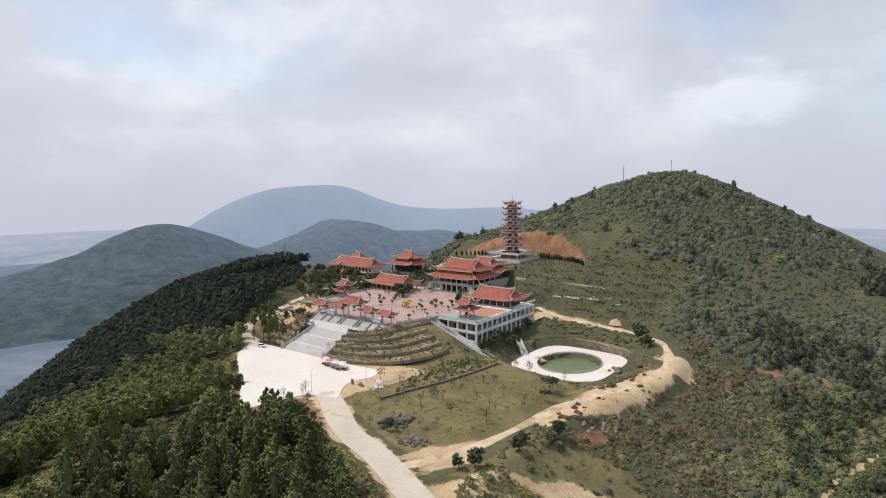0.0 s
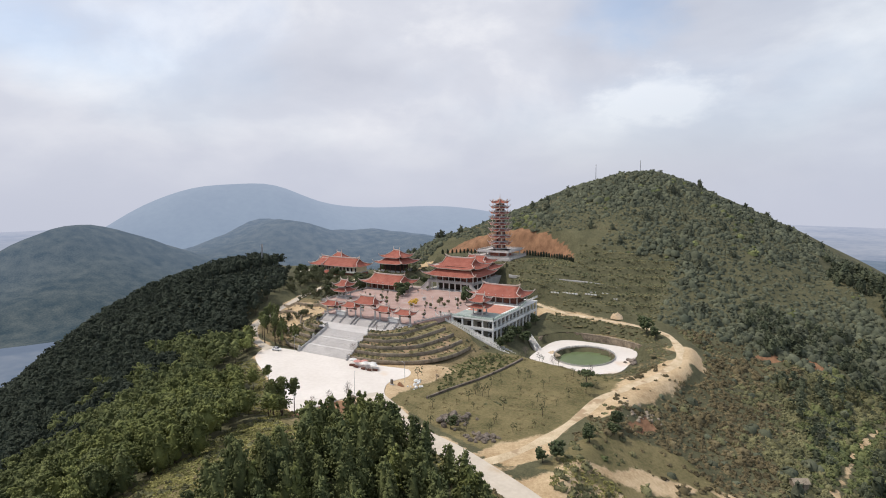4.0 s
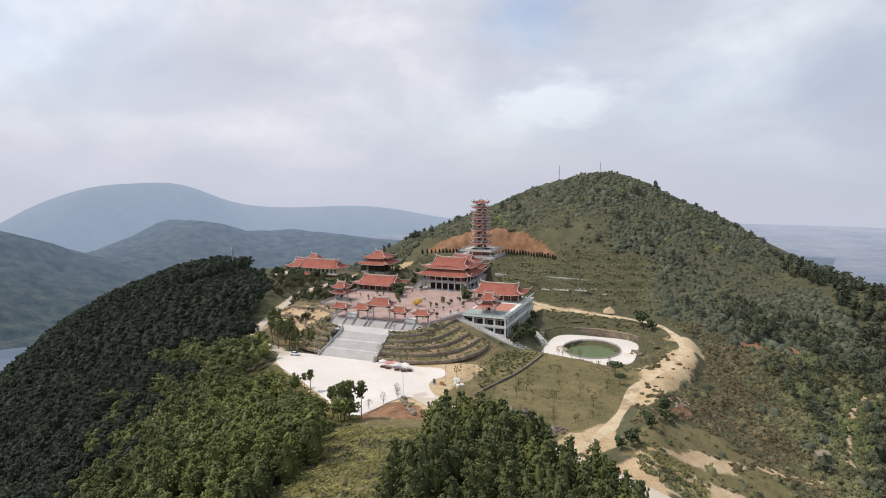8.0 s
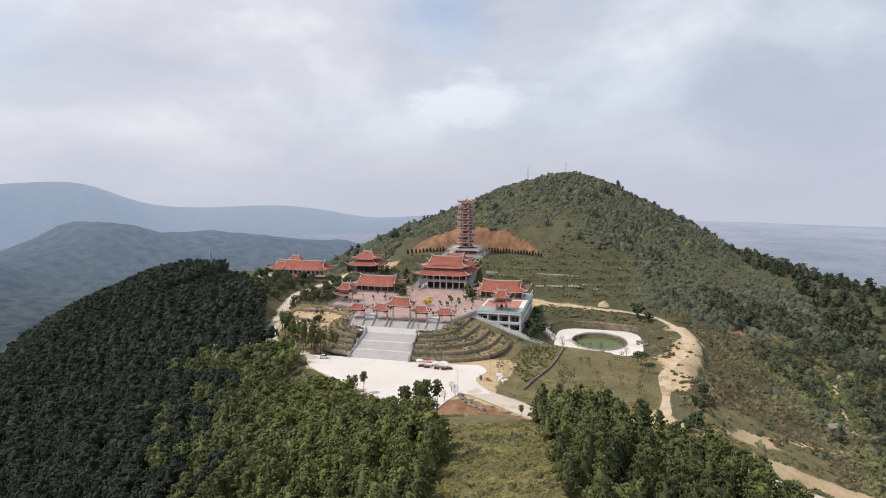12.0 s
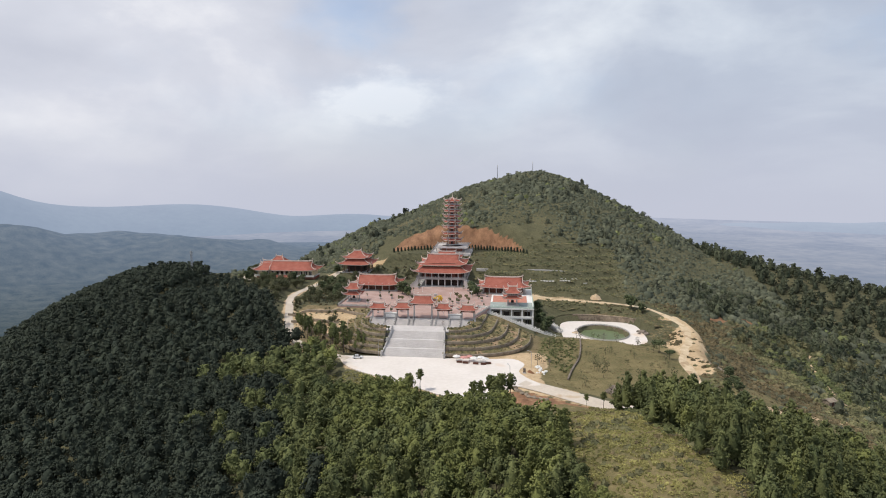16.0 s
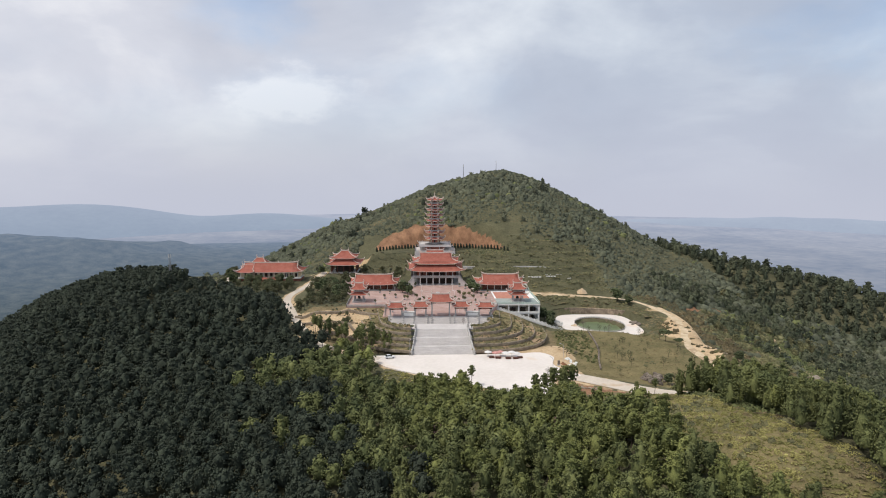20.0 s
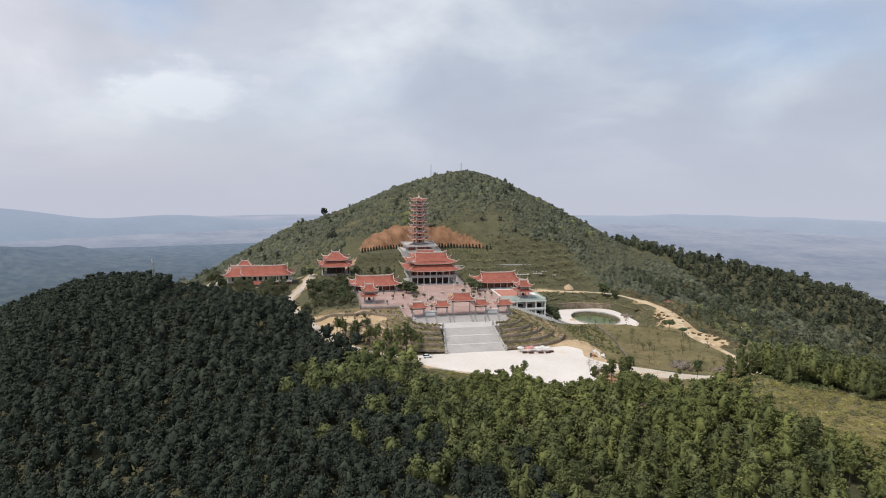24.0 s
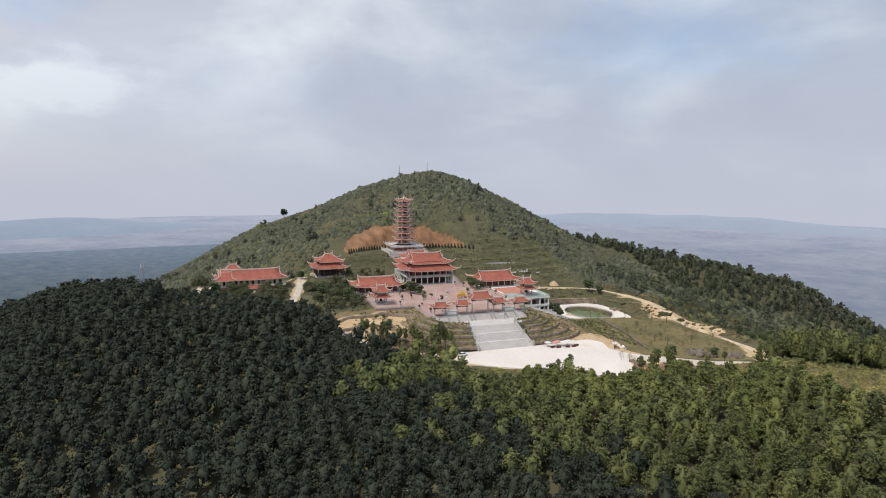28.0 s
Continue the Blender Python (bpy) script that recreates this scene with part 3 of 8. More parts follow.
def scar_crest(X):
    """Height up to which the cut is bare: a rough dome seen from the front."""
    return 22.3 + 16.0 * np.maximum(1 - np.abs((X - 4) / 49) ** 2.3, 0) + 0.7 * np.sin(X * 0.33) + 0.4 * np.sin(X * 0.8)


def land(X, Y):
    X, Y = np.asarray(X, float), np.asarray(Y, float)
    z = wild(X, Y)
    z = level(z, -1.6, poly_dist(X, Y, [(44, -4), (98, -16), (110, 2), (114, 46), (92, 72), (72, 76), (58, 52), (52, 30), (48, 14)]) + 2, 14)
    # planted terraces east of the halls
    b = smooth01((X - 16) / 10) * smooth01((118 - X) / 14) * smooth01((Y - 154) / 4) * smooth01((226 - Y) / 10)
    st = z / 3.6
    z = z + b * ((np.floor(st) + smooth01((st - np.floor(st) - 0.72) / 0.28)) * 3.6 - z)
    z = level(z, 9.0, poly_dist(X, Y, [(-46, 84), (-26, 84), (-26, 64), (21, 64), (27, 90), (30, 150), (-46, 150)]), np.where(X > 0, 3.5, 8))
    z = level(z, -0.6, poly_dist(X, Y, [(32, 92), (52, 92), (52, 142), (32, 142)]), 7)
    z = level(z, 9.4, poly_dist(X, Y, [(-20, 140), (20, 140), (20, 178), (-20, 178)]), 9)
    z = level(z, 13.4, poly_dist(X, Y, [(-72, 160), (-46, 160), (-46, 182), (-72, 182)]), 6)
    z = level(z, 8.4, poly_dist(X, Y, [(-136, 156), (-80, 156), (-80, 186), (-136, 186)]), 10)
    # tower platform, with a bank below it and the cut above
    z = np.where(Y > 190, np.minimum(z, np.maximum(scar_cap(X, Y), 22.3)), z)
    z = level(z, 22.3, poly_dist(X, Y, [(-40, 197), (52, 197), (46, 210), (30, 219), (7, 222), (-16, 219), (-34, 209)]), np.where(Y > 205, 0.8, 9))
    d = np.hypot((X - POND[0]) / 1.0, (Y - POND[1]) / 1.08)
    north = (Y > 112) & (d > 27)
    z = level(z, np.where(north, -3.5, -7.0), d - np.where(north, 30, 24), 8)
    z = np.where((d > 24) & (d <= 27) & (Y > 112), -7.0, z)
    z = np.where(np.hypot((X - 91) / 12.4, (Y - 106) / 15.0) < 1, -9.5, z)
    # rough steps in the bank west of the courtyard
    b = smooth01((-24 - X) / 6) * smooth01((X + 76) / 6) * smooth01((Y - 46) / 5) * smooth01((90 - Y) / 5)
    st = z / 2.2
    z = z + b * ((np.floor(st) + smooth01((st - np.floor(st) - 0.6) / 0.4)) * 2.2 - z)
    z = level(z, np.where((X > 30) & (Y > 12), -0.12, -0.35), poly_dist(X, Y, LOT), 9)
    for path, w, f in ((ROAD, 4.5, 9), (TRACK, 3.5, 7), (WROAD, 3.0, 7)):
        pd, pz = line_dist(X, Y, path[::2] + [path[-1]])
        z = level(z, pz - (0.04 if path is TRACK else 0.3), pd - w, f)
    return z


def at(x, y):
    return float(land(np.array([x]), np.array([y]))[0])


def bare_face(X, Y):
    """Where the cut above the tower carries no plants."""
    return (Y > 200) & (Y < 262) & (np.abs(X - 4) < 48) & (land(X, Y) < scar_crest(X) + 0.3)


def axis_steps(lo, hi, step, far, grow=1.22):
    a = list(np.arange(lo, hi + 0.1, step))
    s, v = step, hi
    while v < far:
        s *= grow
        v += s
        a.append(v)
    s, v = step, lo
    while v > -far:
        s *= grow
        v -= s
        a.insert(0, v)
    return np.array(a)


def build_ground():
    xs, ys = axis_steps(-250, 300, 2.0, 1500), axis_steps(-130, 400, 2.0, 1600)
    X, Y = np.meshgrid(xs, ys)
    Z = land(X, Y)
    n, m = X.shape
    V = np.stack([X, Y, Z], -1).reshape(-1, 3)
    i = np.arange(n * m).reshape(n, m)
    Q = np.stack([i[:-1, :-1], i[:-1, 1:], i[1:, 1:], i[1:, :-1]], -1).reshape(-1, 4)
    ob = array_ob("ground", V, Q, M_GROUND, smooth=True)
    cx, cy = V[:, 0], V[:, 1]
    W = np.zeros((len(V), 4), np.float32)

    def cover(k, dist, soft=2.5):
        ragged = 1.3 * lumps(cx, cy, 3.5, 91 + k) if k in (0, 2) else 0.0
        W[:, k] = np.maximum(W[:, k], smooth01(0.5 - (dist + ragged) / (2 * soft)))

    cover(1, poly_dist(cx, cy, [(56, 2), (100, -14), (113, 3), (117, 47), (122, 66), (114, 78), (68, 82), (50, 70), (48, 44), (50, 20)]))
    cover(1, poly_dist(cx, cy, GLADE))
    cover(1, poly_dist(cx, cy, GREEN_PATCH))
    for outline in ([(-76, 90), (-27, 90), (-27, 62), (-13, 46), (-13, 33), (-40, 38), (-54, 42), (-68, 62)], [(13, 30), (52, 34), (56, 74), (36, 86), (13, 60)]):
        cover(3, poly_dist(cx, cy, outline))
    for outline in (TRACK_SIDE, [(51, 142), (54, 156), (66, 152.5), (88, 150), (104, 147), (98, 143.5), (70, 144.5)],
                    [(116, -35), (130, -31), (141, -24), (153, -19), (168, -17), (166, -4), (148, -3), (137, -8), (127, -16), (116, -23)], [(130, -5), (136, -3), (149, 8), (147, 15), (138, 9)], [(43, 14), (52, 12), (57, 26), (57, 46), (46, 44)], [(-78, 88), (-46, 84), (-28, 76), (-27, 60), (-44, 54), (-62, 62), (-72, 74)],
                    [(98, -16), (112, -20), (118, -6), (112, 6), (104, -4)], [(124, 122), (136, 106), (144, 112), (136, 126)], [(-84, 182), (-60, 186), (-46, 197), (-52, 202), (-80, 192)]):
        cover(2, poly_dist(cx, cy, outline) - 0.3, 4.5)
    cover(2, line_dist(cx, cy, TRACK[::2])[0] - 0.6, 3.2)
    cover(2, line_dist(cx, cy, SPUR_LANE)[0] - 5.6, 2.8)
    cover(2, line_dist(cx, cy, [(124, -14, 0), (133, 0, 0), (145, 10, 0), (155, 22, 0), (180, 30, 0)])[0] - 1.6, 2.2)
    cover(2, line_dist(cx, cy, FOOTPATH)[0] - 0.7, 1.0)
    cover(2, line_dist(cx, cy, ROAD[::2])[0] - 5.0, 1.5)
    cover(2, line_dist(cx, cy, WROAD[::2])[0] - 3.2, 1.5)
    cover(2, poly_dist(cx, cy, SCRAPE), 1.6)
    cover(2, poly_dist(cx, cy, [(6, -5), (28, -19), (36, -22), (34, -28), (20, -20), (6, -11)]), 1.8)
    cover(2, poly_dist(cx, cy, LOT) - np.where(cx > 10, 3.0, 0.5), 2.0)
    for outline in ([(158, 146), (165, 145), (172, 152), (166, 156), (160, 152)], [(176, 154), (186, 153), (190, 160), (180, 162)],
                    [(129, 30), (134, 28), (137, 40), (132, 44)], [(133, -12), (139, -16), (141, -8), (136, -4)]):
        cover(0, poly_dist(cx, cy, outline), 1.6)
    W[:, 3] *= 1 - 0.85 * W[:, 2]
    scraped = poly_dist(cx, cy, SCRAPE) < 1
    W[scraped, 0], W[scraped, 2] = 1.0, 0.34
    W[:, 0] = np.maximum(W[:, 0], smooth01(0.5 + (scar_crest(cx) - V[:, 2]) / 1.5) * (cy > 203) * (cy < 262) * (np.abs(cx - 4) < 48) * (V[:, 2] > 22.6))
    ob.data.attributes.new("cover", "FLOAT_COLOR", "POINT").data.foreach_set("color", W.ravel())
    tagged(ob, "hilly ground of scrub, dry grass and bare ochre earth", "ground", kind="structure")
    return ob


def build_backdrop():
    """Hills and plain kilometres away, in three sheets with haze painted on as glow."""
    def ring(name, a0, a1, r0, r1, na, nr, f, m, label):
        A, R = np.meshgrid(np.radians(np.linspace(a0, a1, na)), np.linspace(r0, r1, nr))
        X, Y = 60 + R * np.sin(A), -170 + R * np.cos(A)
        V = np.stack([X, Y, f(X, Y, np.degrees(A), R)], -1).reshape(-1, 3)
        i = np.arange(na * nr).reshape(nr, na)
        Q = np.stack([i[:-1, :-1], i[:-1, 1:], i[1:, 1:], i[1:, :-1]], -1).reshape(-1, 4)
        ob = array_ob(name, V, Q, m, smooth=True)
        tagged(ob, label, "backdrop", kind="structure")

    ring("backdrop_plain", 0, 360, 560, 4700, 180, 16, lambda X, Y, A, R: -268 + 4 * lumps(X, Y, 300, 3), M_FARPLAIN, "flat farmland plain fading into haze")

    def hill(X, Y, A, R):
        g = lambda a, wa, r, wr, h: h * np.exp(-((A - a) / wa) ** 2 / 2 - ((R - r) / wr) ** 2 / 2)
        z = g(-60.5, 6.5, 2000, 280, 150) + g(-56, 4, 2050, 230, 45) + g(-70, 5, 1850, 250, 30) + g(-44.5, 4.2, 2550, 280, 150) + g(-36, 5, 2550, 240, 62) + g(-28, 6, 2550, 220, 57)
        return -264 + z * (1 + 0.14 * lumps(X, Y, 110, 4)) + (15 * lumps(X, Y, 90, 4) + 5 * lumps(X, Y, 28, 6)) * smooth01(z / 40)

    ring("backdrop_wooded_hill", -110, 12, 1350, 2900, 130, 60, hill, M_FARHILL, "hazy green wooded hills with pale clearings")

    def mount(X, Y, A, R):
        g = lambda a, wa, r, wr, h: h * np.exp(-((A - a) / wa) ** 2 / 2 - ((R - r) / wr) ** 2 / 2)
        z = g(-56.0, 3.4, 3700, 350, 158) + g(-50.5, 3.3, 3700, 350, 235) + g(-45, 3.0, 3700, 350, 208) + g(-40, 3.6, 3650, 350, 85)
        z = z + g(-32, 7, 3950, 330, 165) + g(-14, 9, 3900, 330, 100) + g(46, 9, 4200, 250, 92) + g(28, 10, 4300, 250, 84)
        return -330 + z * 1.12 + 9 * lumps(X, Y, 130, 8) * smooth01(z / 60)

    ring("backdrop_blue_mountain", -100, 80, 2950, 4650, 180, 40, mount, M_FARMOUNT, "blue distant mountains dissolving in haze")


build_ground()
build_backdrop()


def strip(name, path, width, material, label, lift=0.12, edge=0.5, n=5):
    """A road laid on the ground along a path, with slightly ragged edges."""
    r = random.Random(len(name) * 7 + int(width * 10))
    V, F = [], []
    for i, p in enumerate(path):
        a, b = path[max(i - 1, 0)], path[min(i + 1, len(path) - 1)]
        dx, dy = b[0] - a[0], b[1] - a[1]
        l = math.hypot(dx, dy)
        wl, wr = width / 2 + edge * math.sin(i * 0.9), width / 2 + edge * math.sin(i * 0.7 + 2)
        for k in range(n):
            o = -wl + (wl + wr) * k / (n - 1)
            x, y = p[0] - dy / l * o, p[1] + dx / l * o
            V.append((x, y, p[2] + lift - 0.12 * (k in (0, n - 1))))
    for i in range(len(path) - 1):
        for k in range(n - 1):
            q = i * n + k
            F.append((q, q + n, q + n + 1, q + 1))
    ob = mesh_ob(name, V, F, material, smooth=True)
    tagged(ob, label, "road", kind="structure")
    return ob


def slab(name, outline, z, depth, material, label, category="paving", parent=None, kind="structure"):
    bm = bmesh.new()
    top = [bm.verts.new((x, y, z)) for x, y in outline]
    bot = [bm.verts.new((x, y, z - depth)) for x, y in outline]
    bm.faces.new(top)
    n = len(top)
    for i in range(n):
        bm.faces.new((bot[i], bot[(i + 1) % n], top[(i + 1) % n], top[i]))
    bmesh.ops.recalc_face_normals(bm, faces=bm.faces)
    ob = part(name, bm, material, parent)
    if parent is None:
        tagged(ob, label, category, kind=kind)
    return ob


PAVED = [(-32, 30), (-24, 15), (2, -2), (31, -21), (37, -20), (42, -2), (53, 2), (48.5, 9), (45, 17), (47.5, 26), (43, 33), (34, 32), (27, 31.5), (13, 31), (-13, 31)]
slab("pavement_car_park", [p[:2] for p in curve([(x, y, 0) for x, y in PAVED + PAVED[:1]], 3)][:-1], 0.0, 0.7, M_CONCRETE, "pale sunlit concrete car park", "car park")
slab("pavement_yard", [(-138, 158), (-127.5, 156), (-127.5, 178), (-136, 179)], 8.62, 0.6, M_ROAD, "pale concrete yard beside the long house", "paving")
slab("pavement_porch", [(-113, 152.5), (-99, 152.5), (-99, 157.6), (-113, 157.6)], 8.62, 0.6, M_ROAD, "pale concrete apron before the porch", "paving")
strip("road_main", ROAD, 8.5, M_ROAD, "pale concrete road leading to the car park", 0.05, 0.15)
strip("track_dirt", TRACK, 3.5, M_TRACK, "ochre dirt track round the field", 0.1, 0.5)
strip("road_west", WROAD, 4.2, M_ROAD, "narrow pale concrete lane", 0.1, 0.2)


# ---- roofs ----
def roof(parent, W, D, w2, d2, z0, z1, lift=1.0, gable=0.0, thick=0.28, caps=True, nlev=7, nside=11, horn=1.0, name="roof", cx=0.0, cy=0.0):
    """A swept tiled roof: eaves W x D at z0, upper edge w2 x d2 at z1, corners turned up by lift.
    gable: share of the rise above which the short ends stand upright."""
    def ring_at(s):
        sx = s / (1 - gable) if gable else s
        hx = w2 / 2 + (W - w2) / 2 * max(0.0, 1 - sx)
        hy = d2 / 2 + (D - d2) / 2 * (1 - s)
        z = z0 + (z1 - z0) * (0.55 * s + 0.45 * s ** 2.2)
        pts = []
        for (ax, ay), (bx, by) in zip(((-1, -1), (1, -1), (1, 1), (-1, 1)), ((1, -1), (1, 1), (-1, 1), (-1, -1))):
            for k in range(nside):
                t = k / nside
                c = abs(2 * t - 1) ** 5
                up = lift * c * (1 - s) ** 2.6
                out = 1 + 0.05 * c * (1 - s) ** 3
                pts.append((cx + hx * (ax + (bx - ax) * t) * out, cy + hy * (ay + (by - ay) * t) * out, z + up))
        return pts

    m = 4 * nside
    V, F, U = [], [], []
    levels = [i / nlev for i in range(nlev + 1)]
    for s in levels:
        for k, p in enumerate(ring_at(s)):
            V.append(p)
            side = k // nside
            U.append(((p[0] if side in (0, 2) else p[1]) * 1.0, s * 5))
    for i in range(nlev):
        for k in range(m):
            F.append((i * m + k, i * m + (k + 1) % m, (i + 1) * m + (k + 1) % m, (i + 1) * m + k))
    body = part_roof(name, V, F, U, parent)
    # boarded underside and eaves edge
    V2, F2 = [], []
    for s in (0.0, 0.0, 0.5):
        for p in ring_at(s):
            V2.append((p[0], p[1], p[2] - (0.02 if len(V2) < m else thick)))
    for i in range(2):
        for k in range(m):
            F2.append((i * m + k, (i + 1) * m + k, (i + 1) * m + (k + 1) % m, i * m + (k + 1) % m))
    mesh_ob("eave", V2, F2, M_RIDGE if lift > 0 else M_WOOD, body, label="pale rendered eaves edge")
    if caps:
        for q in range(4):
            pts = []
            for s in [i / 9 for i in range(10)]:
                p = ring_at(s)[q * nside]
                pts.append((p[0], p[1], p[2] + 0.16))
            a, b = Vector(pts[0]), Vector(pts[1])
            d = (a - b)
            d.z = 0
            d.normalize()
            tip = [tuple(a + d * (0.5 * horn) + Vector((0, 0, 0.35 * horn))), tuple(a + d * (0.8 * horn) + Vector((0, 0, 0.95 * horn)))]
            sweep("hip_ridge", tip[::-1] + pts, 0.17, 0.2, M_RIDGE, body)
        if d2 < 0.3:
            pts = []
            for i in range(13):
                t = -1 + i / 6
                pts.append((cx + t * (w2 / 2 + 0.25), cy, z1 + 0.25 + 0.75 * horn * abs(t) ** 6))
            sweep("main_ridge", pts, 0.2, 0.36, M_RIDGE, body)
            for sgn in (-1, 1):
                e = [(cx + sgn * (w2 / 2 + o), cy, z1 + h) for o, h in ((0.0, 0.9), (0.35, 1.35), (0.3, 1.85), (-0.1, 2.2))]
                sweep("ridge_finial", e, 0.17, 0.22, M_RIDGE, body, taper=0.4)
    return body


def part_roof(name, V, F, U, parent):
    return mesh_ob(name, V, F, M_TILE, parent, smooth=True, uvs=U)


def rail(parent, x0, y0, x1, y1, z, h=1.0, step=2.4, z1=None, material=None, name="balustrade"):
    """A stone balustrade: posts, a top rail, a lower rail and panels, one part."""
    material = material or M_STONE
    z1 = z if z1 is None else z1
    L = math.hypot(x1 - x0, y1 - y0)
    n = max(1, round(L / step))
    a = math.atan2(y1 - y0, x1 - x0)
    bm = bmesh.new()
    for i in range(n + 1):
        t = i / n
        M = Matrix.Translation((x0 + (x1 - x0) * t, y0 + (y1 - y0) * t, z + (z1 - z) * t + h * 0.6)) @ Matrix.Rotation(a, 4, "Z") @ Matrix.Diagonal((0.3, 0.3, h * 1.2, 1))
        bmesh.ops.create_cube(bm, size=1, matrix=M)
    pitch = math.atan2(z1 - z, L)
    LL = math.hypot(L, z1 - z)
    for hh, th in ((h * 0.9, 0.16), (h * 0.35, 0.5 * h)):
        M = Matrix.Translation(((x0 + x1) / 2, (y0 + y1) / 2, (z + z1) / 2 + hh)) @ Matrix.Rotation(a, 4, "Z") @ Matrix.Rotation(-pitch, 4, "Y") @ Matrix.Diagonal((LL, 0.14, th, 1))
        bmesh.ops.create_cube(bm, size=1, matrix=M)
    return part(name, bm, material, parent)


# ---- temple podium, stairs and terraces ----
PZ = 9.5      # courtyard level
FZ = 7.0      # forecourt level


def build_podium():
    c = slab("pavement_courtyard", [(-28, 62), (24, 62), (31, 88), (31, 140), (24, 146), (-48, 146), (-48, 84), (-28, 84)], PZ, 9, M_BRICK, "courtyard of weathered red brick paving", "paving")
    f = slab("pavement_forecourt", [(-24, 47.7), (24, 47.7), (27, 53), (27, 62), (-27, 62), (-27, 53)], FZ, 7, M_STEPS, "pale granite forecourt below the gate", "paving")
    e = empty("courtyard_balustrade", label="grey stone balustrade round the courtyard edge", category="balustrade")
    rail(e, -48, 84, -28, 84, PZ)
    rail(e, -48, 84, -48, 144, PZ)
    rail(e, 24, 66, 31, 88, PZ)
    rail(e, -28, 84, -27, 63, PZ)
    rail(e, 27, 53, 27, 62, FZ)
    rail(e, -27, 53, -27, 62, FZ)
    return c, f


def build_stairs():
    """The great stair: three flights of granite steps with two landings."""
    e = empty("grand_staircase", label="broad granite staircase with landings and stone cheek walls", category="staircase")
    y, z = 31.0, 0.0
    for fl in range(3):
        for i in range(13):
            w = 13.2 - 1.6 * (y - 31) / 18
            box("step", -w, w, y, 47.69, z, z + FZ / 39, M_STEPS, e)
            y += 0.36
            z += FZ / 39
        if fl < 2:
            y += 1.3
            box("landing_edge", -13 + fl * 0.5, 13 - fl * 0.5, y - 1.3, y - 0.95, z - 0.02, z + 0.03, M_STEPS, e)
    for s in (-1, 1):
        sweep("cheek_wall", [(s * (13.6 - 1.6 * t), 31 + 16.5 * t, FZ * t - 0.1) for t in (-0.04, 0.5, 1.04)], 0.45, 1.1, M_STONE, e)
        for t in (0.0, 0.5, 1.0):
            bm = bmesh.new()
            x, yy, zz = s * (13.6 - 1.6 * t), 31 + 16.5 * t, FZ * t + 1.0
            add_box(bm, x - 0.6, x + 0.6, yy - 0.6, yy + 0.6, zz, zz + 0.5, 0.06)
            bmesh.ops.create_icosphere(bm, subdivisions=1, radius=0.6, matrix=Matrix.Translation((x, yy, zz + 1.0)) @ Matrix.Diagonal((0.8, 1, 1.2, 1)))
            part("stone_lantern", bm, M_STONE, e)


def tier(name, pts, z, h, thick, parent):
    """A curved retaining wall of a terrace: a stone band with a coping."""
    P = curve([(x, y, 0) for x, y in pts], 5)
    sweep(name, [(x, y, z - h / 2) for x, y, _ in P], thick, h / 2, M_WALLSTONE, parent)


BEDS = []


def build_terraces():
    """Curved planted terraces on both sides of the great stair."""
    for s in (1, -1):
        e = empty("garden_terrace", label="curved grass terraces with low stone retaining walls", category="terrace", group="terraces beside the stair")
        lev = [0.0, 1.9, 3.8, 5.6, 7.2]
        outer = [(13.9, 32.5), (30, 34), (43, 41), (50, 54), (51, 70)]
        inner = [(14.2, 45.5), (20, 47), (25.5, 53), (26, 60), (28, 77)]
        if s < 0:
            outer = [(13.9, 32.5), (26, 36), (36, 46), (43, 58), (49, 74)]
            inner = [(14.2, 45.5), (20, 47), (26, 53), (28, 62), (30, 82)]
        for i in range(5):
            t = i / 4.4
            edge = [(s * (a[0] + (b[0] - a[0]) * t), a[1] + (b[1] - a[1]) * t) for a, b in zip(outer, inner)]
            t2 = (i + 1) / 4.4
            back = [(s * (a[0] + (b[0] - a[0]) * t2), a[1] + (b[1] - a[1]) * t2) for a, b in zip(outer, inner)]
            zt = lev[i] + 1.5
            A, B = curve([(x, y, zt) for x, y in edge], 6), curve([(x, y, zt + 0.45) for x, y in back], 6)
            n = len(A)
            V = A + B + [(x, y, zt - 2.6) for x, y, _ in A]
            F = [(k, k + 1, n + k + 1, n + k) if s > 0 else (k, n + k, n + k + 1, k + 1) for k in range(n - 1)]
            mesh_ob("terrace_bed", V, F, M_GRASS, e)
            tier("retaining_wall", edge, zt + 0.06, 1.5, 0.26, e)
            BEDS.append((A, B))


build_podium()
build_stairs()
build_terraces()


